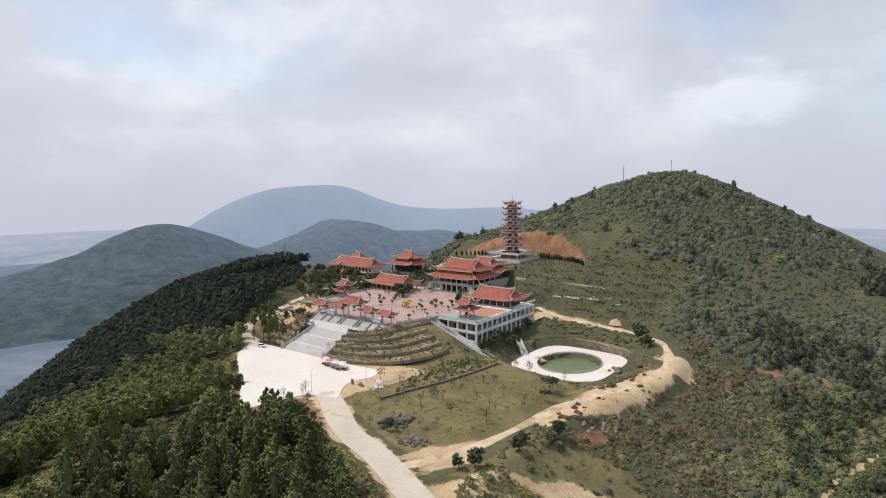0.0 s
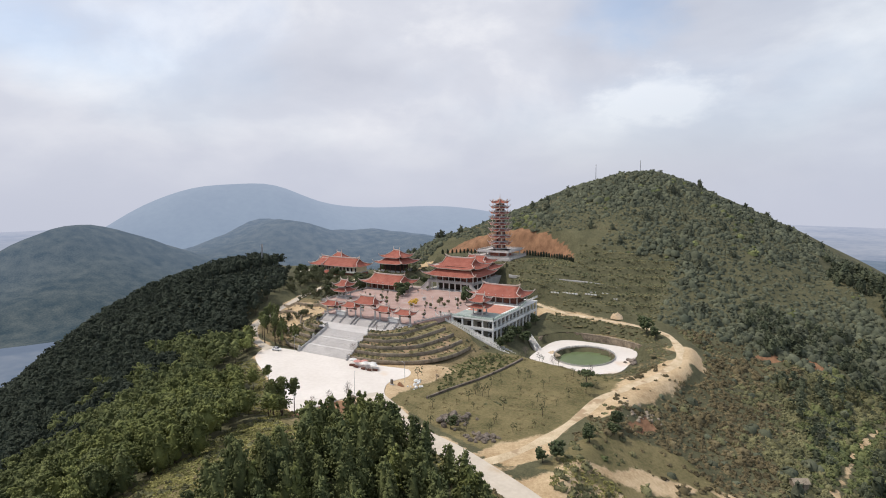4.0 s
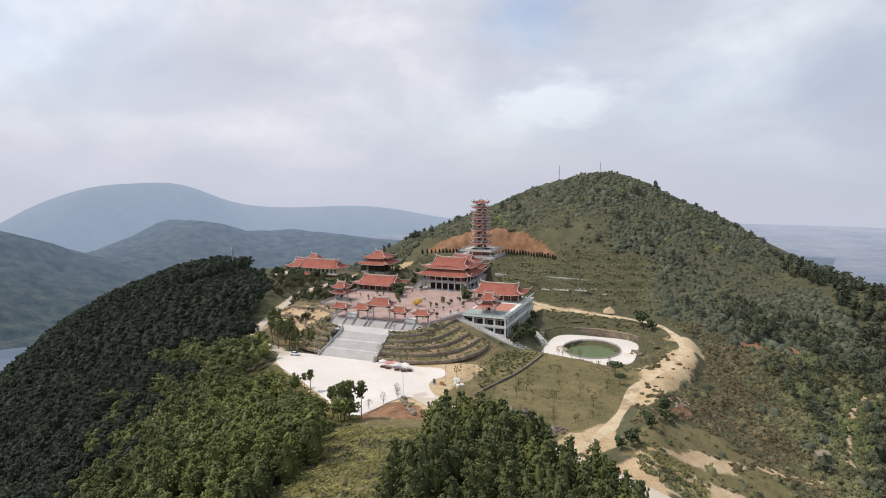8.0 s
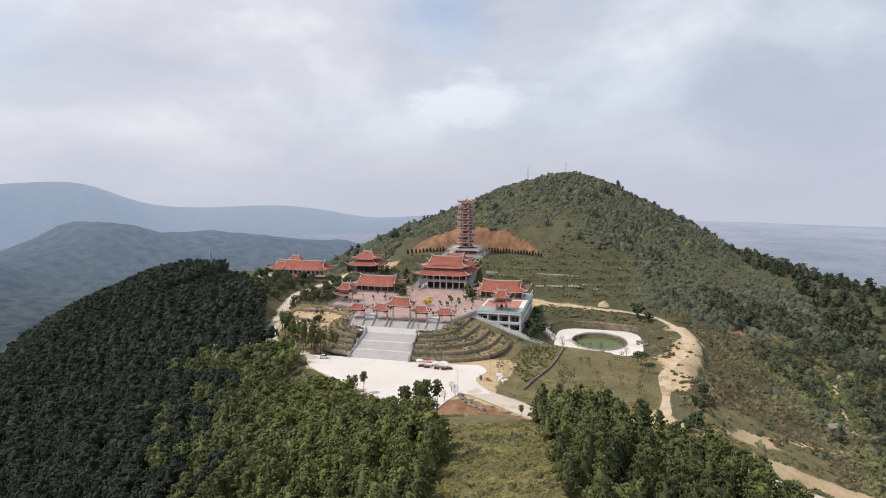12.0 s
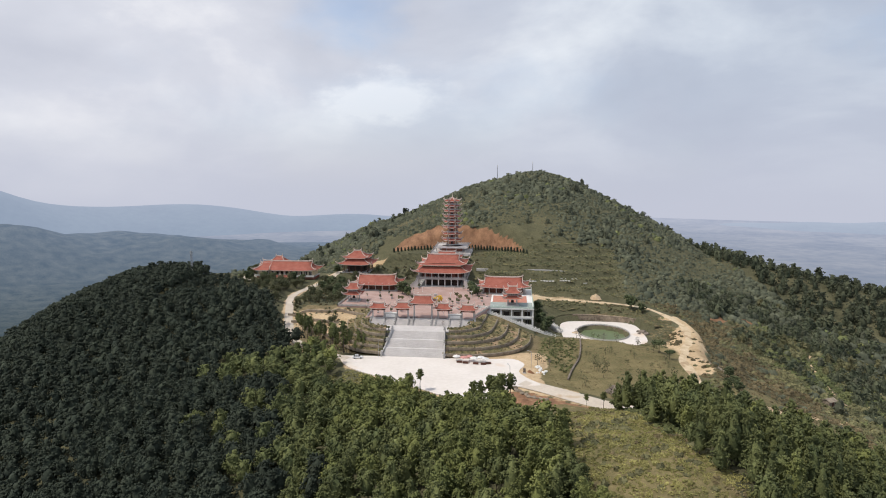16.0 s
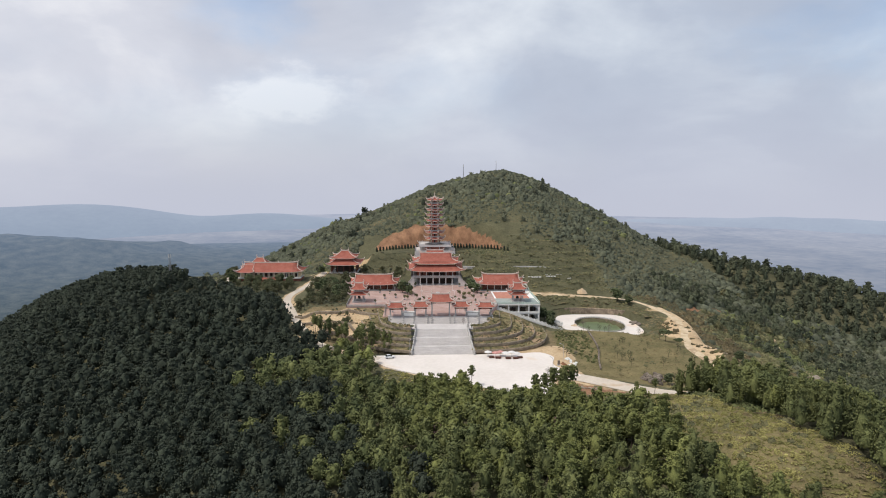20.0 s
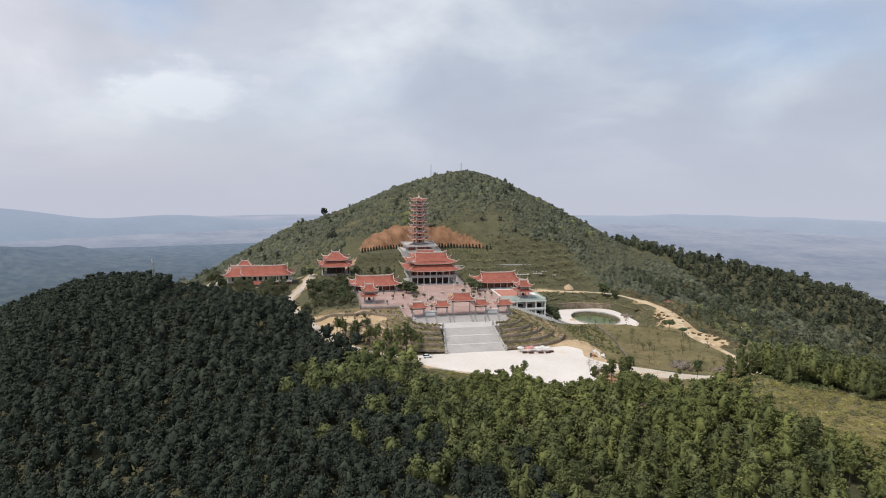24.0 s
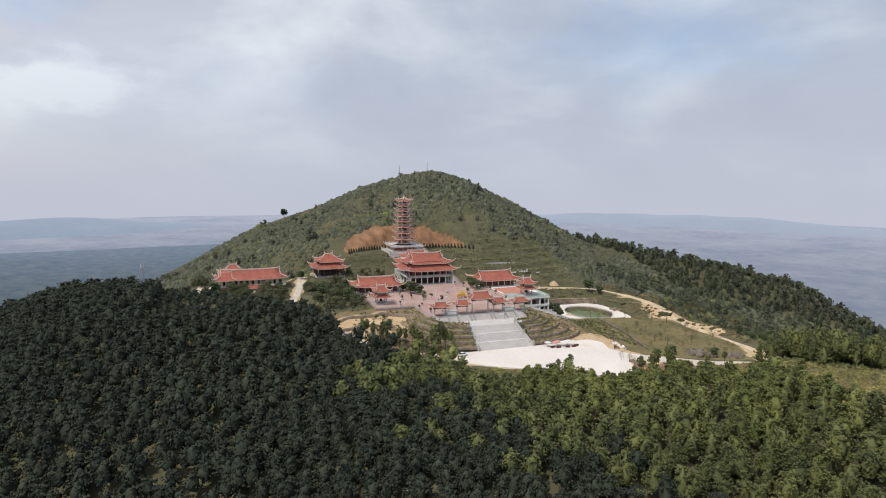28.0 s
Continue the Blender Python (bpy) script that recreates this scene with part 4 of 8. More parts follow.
# ---- the temple buildings ----
def hall(name, x, y, z, W, D, rl, ze, zr, label, lift=1.3, cols=6, wall_back=True, rz=0):
    """A one-storey hall: plinth, colonnade, timber walls with doors, swept tiled roof."""
    e = empty(name, x, y, z, rz, label, "temple hall")
    pw, pd = W - 3.2, D - 3.2
    box("plinth", -pw / 2, pw / 2, -pd / 2, pd / 2, -0.6, 0.55, M_STONE, e, bevel=0.05)
    iw, idp = pw - 3.4, pd - 3.6
    h = ze - z + 0.5
    wall = box("wall", -iw / 2, iw / 2, -idp / 2, idp / 2, 0.55, h, M_WOOD, e)
    n = cols
    for i in range(n):
        x0 = -iw / 2 + iw * (i + 0.14) / n
        x1 = -iw / 2 + iw * (i + 0.86) / n
        d = box("door", x0, x1, -idp / 2 - 0.06, -idp / 2 + 0.1, 0.6, h * 0.82, M_DARK if i in (2, 3) else M_WOOD, wall)
        bm = bmesh.new()
        for k in range(4):
            xx = x0 + (x1 - x0) * (k + 0.5) / 4
            add_box(bm, xx - 0.06, xx + 0.06, -idp / 2 - 0.12, -idp / 2 - 0.05, 0.7, h * 0.8)
        part("lattice", bm, M_REDWALL, d)
    for i in range(n + 1):
        xx = -pw / 2 + 0.5 + (pw - 1) * i / n
        for yy in (-pd / 2 + 0.5, pd / 2 - 0.5):
            column("column", xx, yy, 0.5, h + 0.3, 0.26, M_STONE, e)
    box("beam", -pw / 2 + 0.2, pw / 2 - 0.2, -pd / 2 + 0.3, -pd / 2 + 0.7, h - 0.5, h + 0.1, M_WOOD, e)
    roof(e, W, D, rl, 0.0, ze - z, zr - z, lift, gable=0.5, horn=1.1)
    return e


def belfry(name, x, y, z, label, r=3.4, top=9.8):
    """A two-roofed square tower on four pillars, open below."""
    e = empty(name, x, y, z, 0, label, "bell tower", "twin towers of the courtyard")
    box("plinth", -r, r, -r, r, -0.3, 0.7, M_STONE, e, bevel=0.05)
    for a in (-1, 1):
        for b in (-1, 1):
            column("pillar", a * (r - 1.1), b * (r - 1.1), 0.7, top * 0.42, 0.32, M_STONE, e)
    box("ceiling_frame", -r + 0.6, r - 0.6, -r + 0.6, r - 0.6, top * 0.36, top * 0.42, M_WOOD, e)
    roof(e, 2 * r + 2.6, 2 * r + 2.6, 2 * r - 2.6, 2 * r - 2.6, top * 0.42, top * 0.58, 0.9, name="lower_roof", horn=0.8)
    box("upper_room", -r + 1.3, r - 1.3, -r + 1.3, r - 1.3, top * 0.5, top * 0.76, M_WOOD, e)
    rail(e, -r + 1, -r + 1, r - 1, -r + 1, top * 0.57, 0.6, 1.2)
    roof(e, 2 * r + 1.4, 2 * r + 1.4, 2 * r - 2.2, 0.0, top * 0.72, top, 0.9, gable=0.35, name="upper_roof", horn=0.8)
    bm = bmesh.new()
    bmesh.ops.create_cone(bm, cap_ends=True, segments=14, radius1=0.85, radius2=0.55, depth=1.5, matrix=Matrix.Translation((0, 0, 2.3)))
    part("bell", bm, M_DARK, e, "dark bronze bell")
    return e


def gateway(name, x, y, z, w, d, ph, zr, label):
    """A free-standing gate bay: two pillars, lintel and a small swept roof."""
    e = empty(name, x, y, z, 0, label, "gate", "gate bays of the temple")
    for s in (-1, 1):
        column("pillar", s * (w / 2 - 0.5), 0, -2.6, ph, 0.38, M_STONE, e)
        box("pillar_base", s * (w / 2 - 0.5) - 0.6, s * (w / 2 - 0.5) + 0.6, -0.6, 0.6, -2.6, 0.4, M_STONE, e, bevel=0.05)
    box("lintel", -w / 2, w / 2, -0.35, 0.35, ph - 1.0, ph, M_WOOD, e, bevel=0.04)
    box("name_board", -w / 4, w / 4, -0.5, -0.36, ph - 0.9, ph - 0.15, M_REDWALL, e)
    box("roof_frame", -w / 2 + 0.2, w / 2 - 0.2, -d / 4, d / 4, ph, ph + 0.7, M_WOOD, e)
    roof(e, w + 2.4, d, w - 0.8, 0.0, ph + 0.4, zr - z, 0.8, gable=0.35, horn=0.8)
    return e


def main_hall():
    e = empty("main_temple_hall", 0, 152, PZ, 0, "two-storey main temple hall with double red tiled roof", "temple hall")
    # open ground storey
    box("plinth", -17.5, 17.5, -12, 14, -0.5, 0.35, M_STONE, e, bevel=0.06)
    box("core", -12, 12, -6.5, 12, 0.35, 4.7, M_DARK, e)
    for i in range(8):
        xx = -15.2 + 30.4 * i / 7
        column("ground_column", xx, -10, 0.35, 4.6, 0.42, M_WHITE, e)
    for yy in (-4, 3, 10):
        for xx in (-15.2, 15.2):
            column("ground_column", xx, yy, 0.35, 4.6, 0.42, M_WHITE, e)
    box("gallery_floor", -17.2, 17.2, -12, 13.5, 4.6, 5.2, M_STONE, e, bevel=0.06)
    for a in ((-17, -11.8, 17, -11.8), (17, -11.8, 17, 13), (-17, -11.8, -17, 13)):
        rail(e, *a, 5.2, 1.1, 2.6)
    w = box("upper_wall", -13.5, 13.5, -7.5, 11.5, 5.2, 10.2, M_WOOD, e)
    for i in range(7):
        xx = -11.4 + 22.8 * i / 6
        d = box("door", xx - 1.45, xx + 1.45, -7.62, -7.45, 5.25, 8.5, M_DARK if i in (2, 3, 4) else M_REDWALL, w)
        bm = bmesh.new()
        for k in range(4):
            add_box(bm, xx - 1.2 + 0.8 * k - 0.06, xx - 1.2 + 0.8 * k + 0.06, -7.7, -7.6, 5.4, 8.4)
        part("lattice", bm, M_WOOD, d)
    for i in range(8):
        xx = -15.6 + 31.2 * i / 7
        column("gallery_column", xx, -10.6, 5.2, 9.3, 0.3, M_WHITE, e)
    for yy in (-5, 1, 7, 12.2):
        for xx in (-15.6, 15.6):
            column("gallery_column", xx, yy, 5.2, 9.3, 0.3, M_WHITE, e)
    roof(e, 37.5, 29, 27, 18.5, 8.9, 11.9, 1.5, name="lower_roof", horn=1.3, cy=0.5)
    u = box("clerestory", -12.8, 12.8, -8, 9, 11.0, 14.0, M_WOOD, e)
    box("painted_band", -12.9, 12.9, -8.1, -7.98, 12.2, 13.0, M_CREAM, u)
    roof(e, 32, 22, 22, 0.0, 13.0, 18.3, 1.5, gable=0.42, name="upper_roof", horn=1.3, cy=0.5)
    # outer stairs from the court up to the gallery
    for s in (-1, 1):
        bm = bmesh.new()
        for i in range(22):
            x1 = s * (15.5 + 5.6 * i / 22)
            x0 = s * (15.5 + 5.6 * (i - 1) / 22)
            z = 5.2 - 5.0 * (i + 1) / 22
            add_box(bm, min(x0, x1), max(x0, x1), -14.6, -11.9, 0, z + 0.22)
        part("stair", bm, M_STEPS, e)
        rail(e, s * 15.2, -14.7, s * 21, -14.7, 5.2, 1.0, 2.0, 0.2)
    e.scale = (0.9, 0.95, 1.0)
    return e


def rear_hall():
    e = empty("rear_temple_hall", 0, 174, 12.5, 0, "rear temple hall with a red tiled roof", "temple hall")
    box("podium", -12.5, 12.5, -9.5, 9, -4.5, 1.5, M_STONE, e, bevel=0.05)
    w = box("wall", -9, 9, -7, 7, 1.5, 9, M_WOOD, e)
    for i in range(5):
        xx = -7.2 + 3.6 * i
        box("window", xx - 1.3, xx + 1.3, 6.95, 7.1, 3, 6, M_DARK, w)
    roof(e, 25, 21, 15, 12, 6.8, 9.3, 1.3, name="lower_roof", horn=1.2)
    box("clerestory", -7, 7, -5.5, 5.5, 8.8, 11, M_WOOD, e)
    roof(e, 19, 16, 11.5, 0, 10.2, 14.2, 1.3, gable=0.42, name="upper_roof", horn=1.2)
    return e


main_hall()
rear_hall()
hall("east_hall", 37.5, 129.5, PZ, 28.5, 17, 21.5, 13.6, 18.2, "east hall with red tiled roof on the terrace deck")
hall("west_hall", -37, 131.5, PZ, 28.5, 17, 22, 13.4, 17.8, "west hall with red tiled roof beside the courtyard")
belfry("bell_tower", 42.5, 95.5, PZ, "open bell tower with two red tiled roofs")
belfry("drum_tower", -42.6, 97, PZ, "open drum tower with two red tiled roofs")
gateway("gate_bay", 0, 62.8, PZ, 9.5, 7.0, 7.2, 20.2, "tall middle gate bay with red tiled roof and stone pillars")
for sx in (-1, 1):
    gateway("gate_bay", sx * 9.8, 62.6, PZ, 6.2, 5.6, 4.6, 16.6, "side gate bay with red tiled roof and stone pillars")
    gateway("gate_bay", sx * 21.5, 62.2, PZ, 6.6, 5.6, 4.4, 16.2, "outer gate bay with red tiled roof and stone pillars")


def gate_steps():
    e = empty("gate_steps", label="granite steps with stone cheeks leading up to the gate", category="steps")
    for i in range(14):
        box("step", -24.8, 24.8, 57.5 + 0.33 * i, 63 - 0.004 * i, FZ + 2.5 * i / 14, FZ + 2.5 * (i + 1) / 14, M_STEPS, e)
    for x in (-25, -18, -13, -6.4, -4.4, 4.4, 6.4, 13, 18, 25):
        bm = bmesh.new()
        for i in range(4):
            add_box(bm, x - 0.28, x + 0.28, 57.2 + 1.2 * i, 58.8 + 1.2 * i, FZ, FZ + 1.0 + 0.66 * i)
        part("cheek", bm, M_STONE, e)
    for s in (-1, 1):
        p = box("screen_wall", s * 15.5 - 2.9, s * 15.5 + 2.9, 61.6, 62.2, FZ + 0.2, FZ + 4.6, M_STONE, e, "pale carved screen wall between gate bays")
        box("screen_panel", s * 15.5 - 2.3, s * 15.5 + 2.3, 61.5, 61.62, FZ + 2.9, FZ + 4.2, M_WHITE, p)
        box("screen_coping", s * 15.5 - 3.2, s * 15.5 + 3.2, 61.3, 62.5, FZ + 4.6, FZ + 4.95, M_WHITE, p)


gate_steps()


def deck_building():
    """Two-storey white dining block whose flat roof carries the east hall."""
    x0, x1, y0, y1 = 31.0, 53.3, 88.0, 141.0
    e = empty("dining_block", label="white two-storey dining block with open verandas and a flat roof terrace", category="building")
    zb = -1.2
    box("core", x0 + 0.2, x1 - 3.2, y0 + 3.2, y1 - 0.5, zb, PZ - 0.6, M_RECESSWALL, e, "plaster inner wall coloured darker for recess shade")
    slabp = box("roof_deck", x0, x1 + 0.3, y0 - 0.3, y1, PZ - 0.7, PZ + 0.02, M_WHITE, e, bevel=0.05)
    box("red_tile_floor", x0 + 1, x1 - 3, 102, 119, PZ + 0.02, PZ + 0.1, M_REDFLOOR, slabp)
    box("stone_floor", x0, x1 - 0.4, y0 + 0.3, 101.9, PZ + 0.02, PZ + 0.08, M_DECK, slabp)
    box("middle_floor", x0, x1, y0, y1, 4.0, 4.5, M_WHITE, e)
    box("balcony_band", x0, x1, y0 - 0.12, y0 + 0.1, 4.5, 5.5, M_WHITE, e)
    box("balcony_band", x1 - 0.1, x1 + 0.12, y0 + 0.1, y1, 4.5, 5.4, M_WHITE, e)
    for i in range(5):
        xx = x0 + 0.4 + (x1 - x0 - 0.8) * i / 4
        box("pier", xx - 0.35, xx + 0.35, y0 + 0.02, y0 + 0.7, zb, PZ - 0.7, M_WHITE, e)
    for i in range(13):
        yy = y0 + 0.4 + (y1 - y0 - 0.8) * i / 12
        box("pier", x1 - 0.7, x1 - 0.02, yy - 0.32, yy + 0.32, zb, PZ - 0.7, M_WHITE, e)
    for i in range(12):
        yy = y0 + 0.4 + (y1 - y0 - 0.8) * (i + 0.5) / 12
        for zz in (0.6, 5.5):
            w = box("window", x1 - 3.25, x1 - 3.12, yy - 1.55, yy + 1.55, zz - 0.3, zz + 2.4, M_GLASS, e)
            bm = bmesh.new()
            for o in (-1.2, 0, 1.2):
                add_box(bm, x1 - 3.14, x1 - 3.04, yy + o - 0.07, yy + o + 0.07, zz, zz + 2.2)
            for o in (0, 1.5, 2.2):
                add_box(bm, x1 - 3.13, x1 - 3.05, yy - 1.25, yy + 1.25, zz + o - 0.06, zz + o + 0.06)
            part("frame", bm, M_WHITE, w)
    for i in range(4):
        xx = x0 + 0.4 + (x1 - x0 - 0.8) * (i + 0.5) / 4
        for zz, hw in ((0.2, 0.9), (4.6, 1.5)):
            dw = box("doorway", xx - hw, xx + hw, y0 + 3.1, y0 + 3.22, zz, zz + 2.6, M_DARK, e)
            box("door_frame", xx - hw - 0.12, xx + hw + 0.12, y0 + 3.05, y0 + 3.2, zz + 2.6, zz + 2.75, M_WHITE, dw)
        box("parapet_wall", xx - 2.2, xx + 2.2, y0 + 0.1, y0 + 0.25, -1.2, 1.2, M_WHITE, e)
    rail(e, x0 - 5, y0 - 0.1, x1 + 0.1, y0 - 0.1, PZ, 1.0, 2.2, material=M_GREENTRIM, name="parapet")
    rail(e, x1 + 0.1, y0 - 0.1, x1 + 0.1, 119, PZ, 1.0, 2.2, material=M_GREENTRIM, name="parapet")
    rail(e, x1 + 0.1, 119, x1 + 0.1, 126, PZ, 1.0, 2.2, PZ + 1.5, material=M_GREENTRIM, name="parapet")
    rail(e, x1 + 0.1, 126, x1 + 0.1, y1, PZ + 1.5, 1.0, 2.2, material=M_WHITE, name="parapet")
    # sloping white wall beside the long stair
    bm = bmesh.new()
    vs = [bm.verts.new(p) for p in ((24, 87.6, PZ + 0.6), (31.2, 87.6, PZ + 0.6), (31.2, 87.6, 3.5), (24, 87.6, 8.2), (24, 88.2, PZ + 0.6), (31.2, 88.2, PZ + 0.6), (31.2, 88.2, 3.5), (24, 88.2, 8.2))]
    for q in ((0, 1, 2, 3), (7, 6, 5, 4), (0, 4, 5, 1), (1, 5, 6, 2), (2, 6, 7, 3), (3, 7, 4, 0)):
        bm.faces.new([vs[i] for i in q])
    part("wing_wall", bm, M_WHITE, e)


def long_stair(name, a, b, w, label, rail_gap=2.0):
    """A narrow outdoor stair with stone balustrades, from a down to b."""
    e = empty(name, label=label, category="staircase")
    (ax, ay, az_), (bx, by, bz) = a, b
    L = math.hypot(bx - ax, by - ay)
    ang = math.atan2(by - ay, bx - ax)
    n = max(8, int(abs(az_ - bz) / 0.2))
    for i in range(n):
        bm = bmesh.new()
        t = (i + 0.5) / n
        zt = az_ + (bz - az_) * (i + 1) / n
        M = Matrix.Translation((ax + (bx - ax) * t, ay + (by - ay) * t, zt - 0.8)) @ Matrix.Rotation(ang, 4, "Z") @ Matrix.Diagonal((L / n * 1.02, w, 1.9, 1))
        bmesh.ops.create_cube(bm, size=1, matrix=M)
        part("step", bm, M_STEPS, e)
    nx, ny = -math.sin(ang) * w / 2, math.cos(ang) * w / 2
    for s in (-1, 1):
        rail(e, ax + nx * s, ay + ny * s, bx + nx * s, by + ny * s, az_ + 0.1, 1.25, rail_gap, bz + 0.1, material=M_WHITE)
    return e


deck_building()
long_stair("pond_staircase", (24.5, 85.5, 9.3), (68, 83, -5.4), 3.0, "long pale stone stair with balustrades descending to the pond")
long_stair("pond_staircase_short", (61.5, 111.5, -3.0), (69.0, 104.5, -6.6), 2.4, "short pale stone stair leading to the pond")


# ---- tower ----
def tower():
    e = empty("pagoda_tower", 0.5, 205.5, 24, 0, "nine-tiered octagonal pagoda tower with red roofs", "pagoda")
    n = 8

    def ngon_pts(r, z, off=math.pi / 8):
        return [(r * math.cos(off + 2 * math.pi * i / n), r * math.sin(off + 2 * math.pi * i / n), z) for i in range(n)]

    def drum(name, r0, r1, z0, z1, material, parent):
        V = ngon_pts(r0, z0) + ngon_pts(r1, z1)
        F = [(i, (i + 1) % n, n + (i + 1) % n, n + i) for i in range(n)] + [tuple(range(n))[::-1], tuple(range(n, 2 * n))]
        return mesh_ob(name, V, F, material, parent)

    def skirt(r0, r1, z0, z1, lift, parent):
        per, lev = 8, 5
        V, F, U = [], [], []
        for l in range(lev + 1):
            s = l / lev
            c0 = ngon_pts(r0 + (r1 - r0) * s, 0)
            for i in range(n):
                a, b = c0[i], c0[(i + 1) % n]
                for k in range(per):
                    t = k / per
                    c = abs(2 * t - 1) ** 4
                    o = 1 + 0.06 * c * (1 - s) ** 2
                    V.append(((a[0] + (b[0] - a[0]) * t) * o, (a[1] + (b[1] - a[1]) * t) * o, z0 + (z1 - z0) * (0.5 * s + 0.5 * s * s) + lift * c * (1 - s) ** 2))
                    U.append((t * 5, s))
        m = n * per
        for l in range(lev):
            for k in range(m):
                F.append((l * m + k, l * m + (k + 1) % m, (l + 1) * m + (k + 1) % m, (l + 1) * m + k))
        rf = part_roof("tier_roof", V, F, U, parent)
        V2 = [(x, y, z - 0.02) for x, y, z in V[:m]] + [(x, y, z - 0.42) for x, y, z in V[:m]] + [(x * 0.75, y * 0.75, z0 - 0.2) for x, y, z in V[:m]]
        F2 = [(l * m + k, (l + 1) * m + k, (l + 1) * m + (k + 1) % m, l * m + (k + 1) % m) for l in range(2) for k in range(m)]
        mesh_ob("eave", V2, F2, M_RIDGE, rf)
        for i in range(n):
            pts = [V[l * m + i * per] for l in range(lev + 1)]
            p = Vector(pts[0])
            d = Vector((p.x, p.y, 0)).normalized()
            pts = [tuple(p + d * 0.8 + Vector((0, 0, 1.25))), tuple(p + d * 0.65 + Vector((0, 0, 0.6))), tuple(p + d * 0.35 + Vector((0, 0, 0.22)))] + [(a, b, c + 0.12) for a, b, c in pts]
            sweep("hip_ridge", pts, 0.2, 0.2, M_RIDGE, rf)
        return rf

    # stepped stone base with balustrade
    box("terrace", -14, 14, -14, 12, -7, -0.6, M_STEPS, e, bevel=0.1)
    for a in ((-13.8, -13.8, 13.8, -13.8), (13.8, -13.8, 13.8, 12), (-13.8, -13.8, -13.8, 12)):
        rail(e, *a, -0.6, 1.1, 3.0)
    drum("base_room", 7.6, 7.4, -0.6, 3.0, M_REDWALL, e)
    for i in range(n):
        a = math.pi / 8 + 2 * math.pi * i / n
        column("base_column", 8.8 * math.cos(a), 8.8 * math.sin(a), -0.6, 2.6, 0.28, M_STONE, e)
    roof_deck = box("roof_terrace", -11.2, 11.2, -11.2, 11.2, 2.3, 3.0, M_STEPS, e, "pale stone terrace over the base room", bevel=0.08)
    for a in ((-11, -11, 11, -11), (11, -11, 11, 11), (-11, -11, -11, 11), (-11, 11, 11, 11)):
        rail(roof_deck, *a, 3.0, 1.0, 2.6, material=M_STEPS)
    for a in (-1, 1):
        for b in (-1, 1):
            column("base_column", a * 10, b * 10, -0.6, 2.3, 0.4, M_STONE, e)
            sweep("corner_horn", [(a * 11.2, b * 11.2, 2.9), (a * 11.9, b * 11.9, 3.3), (a * 12.3, b * 12.3, 4.2)], 0.25, 0.25, M_STEPS, roof_deck, taper=0.4)
    zs = [7.3, 11.6, 16.0, 19.9, 23.6, 27.3, 30.9, 34.3]
    below = 3.6
    for k, z in enumerate(zs):
        r = 3.75 - 0.11 * k
        st = drum("storey", r, r * 0.97, below, z, M_REDWALL, e)
        R_ = 7.0 - 0.21 * k
        for i in range(n):
            a = 2 * math.pi * (i + 0.5) / n + math.pi / 8
            M = Matrix.Rotation(a, 4, "Z")
            bm = bmesh.new()
            bmesh.ops.create_cube(bm, size=1, matrix=M @ Matrix.Translation((r * 0.925, 0, below + (z - below) * 0.48)) @ Matrix.Diagonal((0.14, 1.05, (z - below) * 0.52, 1)))
            part("window", bm, M_DARK if i % 2 else M_CREAM, st)
        rb = r + 0.85
        V = ngon_pts(rb, below + 0.15) + ngon_pts(rb, below + 0.95) + ngon_pts(rb - 0.12, below + 0.95) + ngon_pts(rb - 0.12, below + 0.15)
        F = [(j * n + i, j * n + (i + 1) % n, ((j + 1) % 4) * n + (i + 1) % n, ((j + 1) % 4) * n + i) for j in range(4) for i in range(n)]
        mesh_ob("gallery_rail", V, F, M_STONE, st)
        top = k == len(zs) - 1
        skirt(R_, 0.25 if top else r * 0.93, z - 0.1, z + (2.6 if top else 1.15), 1.0, e)
        below = z + 0.85
    sweep("spire", [(0, 0, 36.6), (0, 0, 37.4), (0, 0, 38.3), (0, 0, 39.6)], 0.32, 0.32, M_RIDGE, e, taper=0.2)


tower()


def pavilion():
    e = empty("two_tier_pavilion", -58.8, 170.5, 13.6, 0, "square pavilion with two red tiled roofs on pillars", "pavilion")
    box("plinth", -9, 9, -8.5, 8.5, -1.5, 0.4, M_STONE, e, bevel=0.05)
    box("inner_room", -5.5, 5.5, -5, 5, 0.4, 6, M_DARK, e)
    for i in range(5):
        for yy in (-7.5, 7.5):
            column("pillar", -8 + 4 * i, yy, 0.4, 6, 0.3, M_WOOD, e)
    for s in (-8, 8):
        for yy in (-3.7, 0, 3.7):
            column("pillar", s, yy, 0.4, 6, 0.3, M_WOOD, e)
    roof(e, 21.5, 20, 11, 10, 5.4, 8.6, 1.2, name="lower_roof", horn=1.0)
    box("clerestory", -5.6, 5.6, -5, 5, 7.8, 9.6, M_WOOD, e)
    roof(e, 16, 14.5, 4.5, 0, 9.2, 13.4, 1.2, name="upper_roof", horn=1.0)


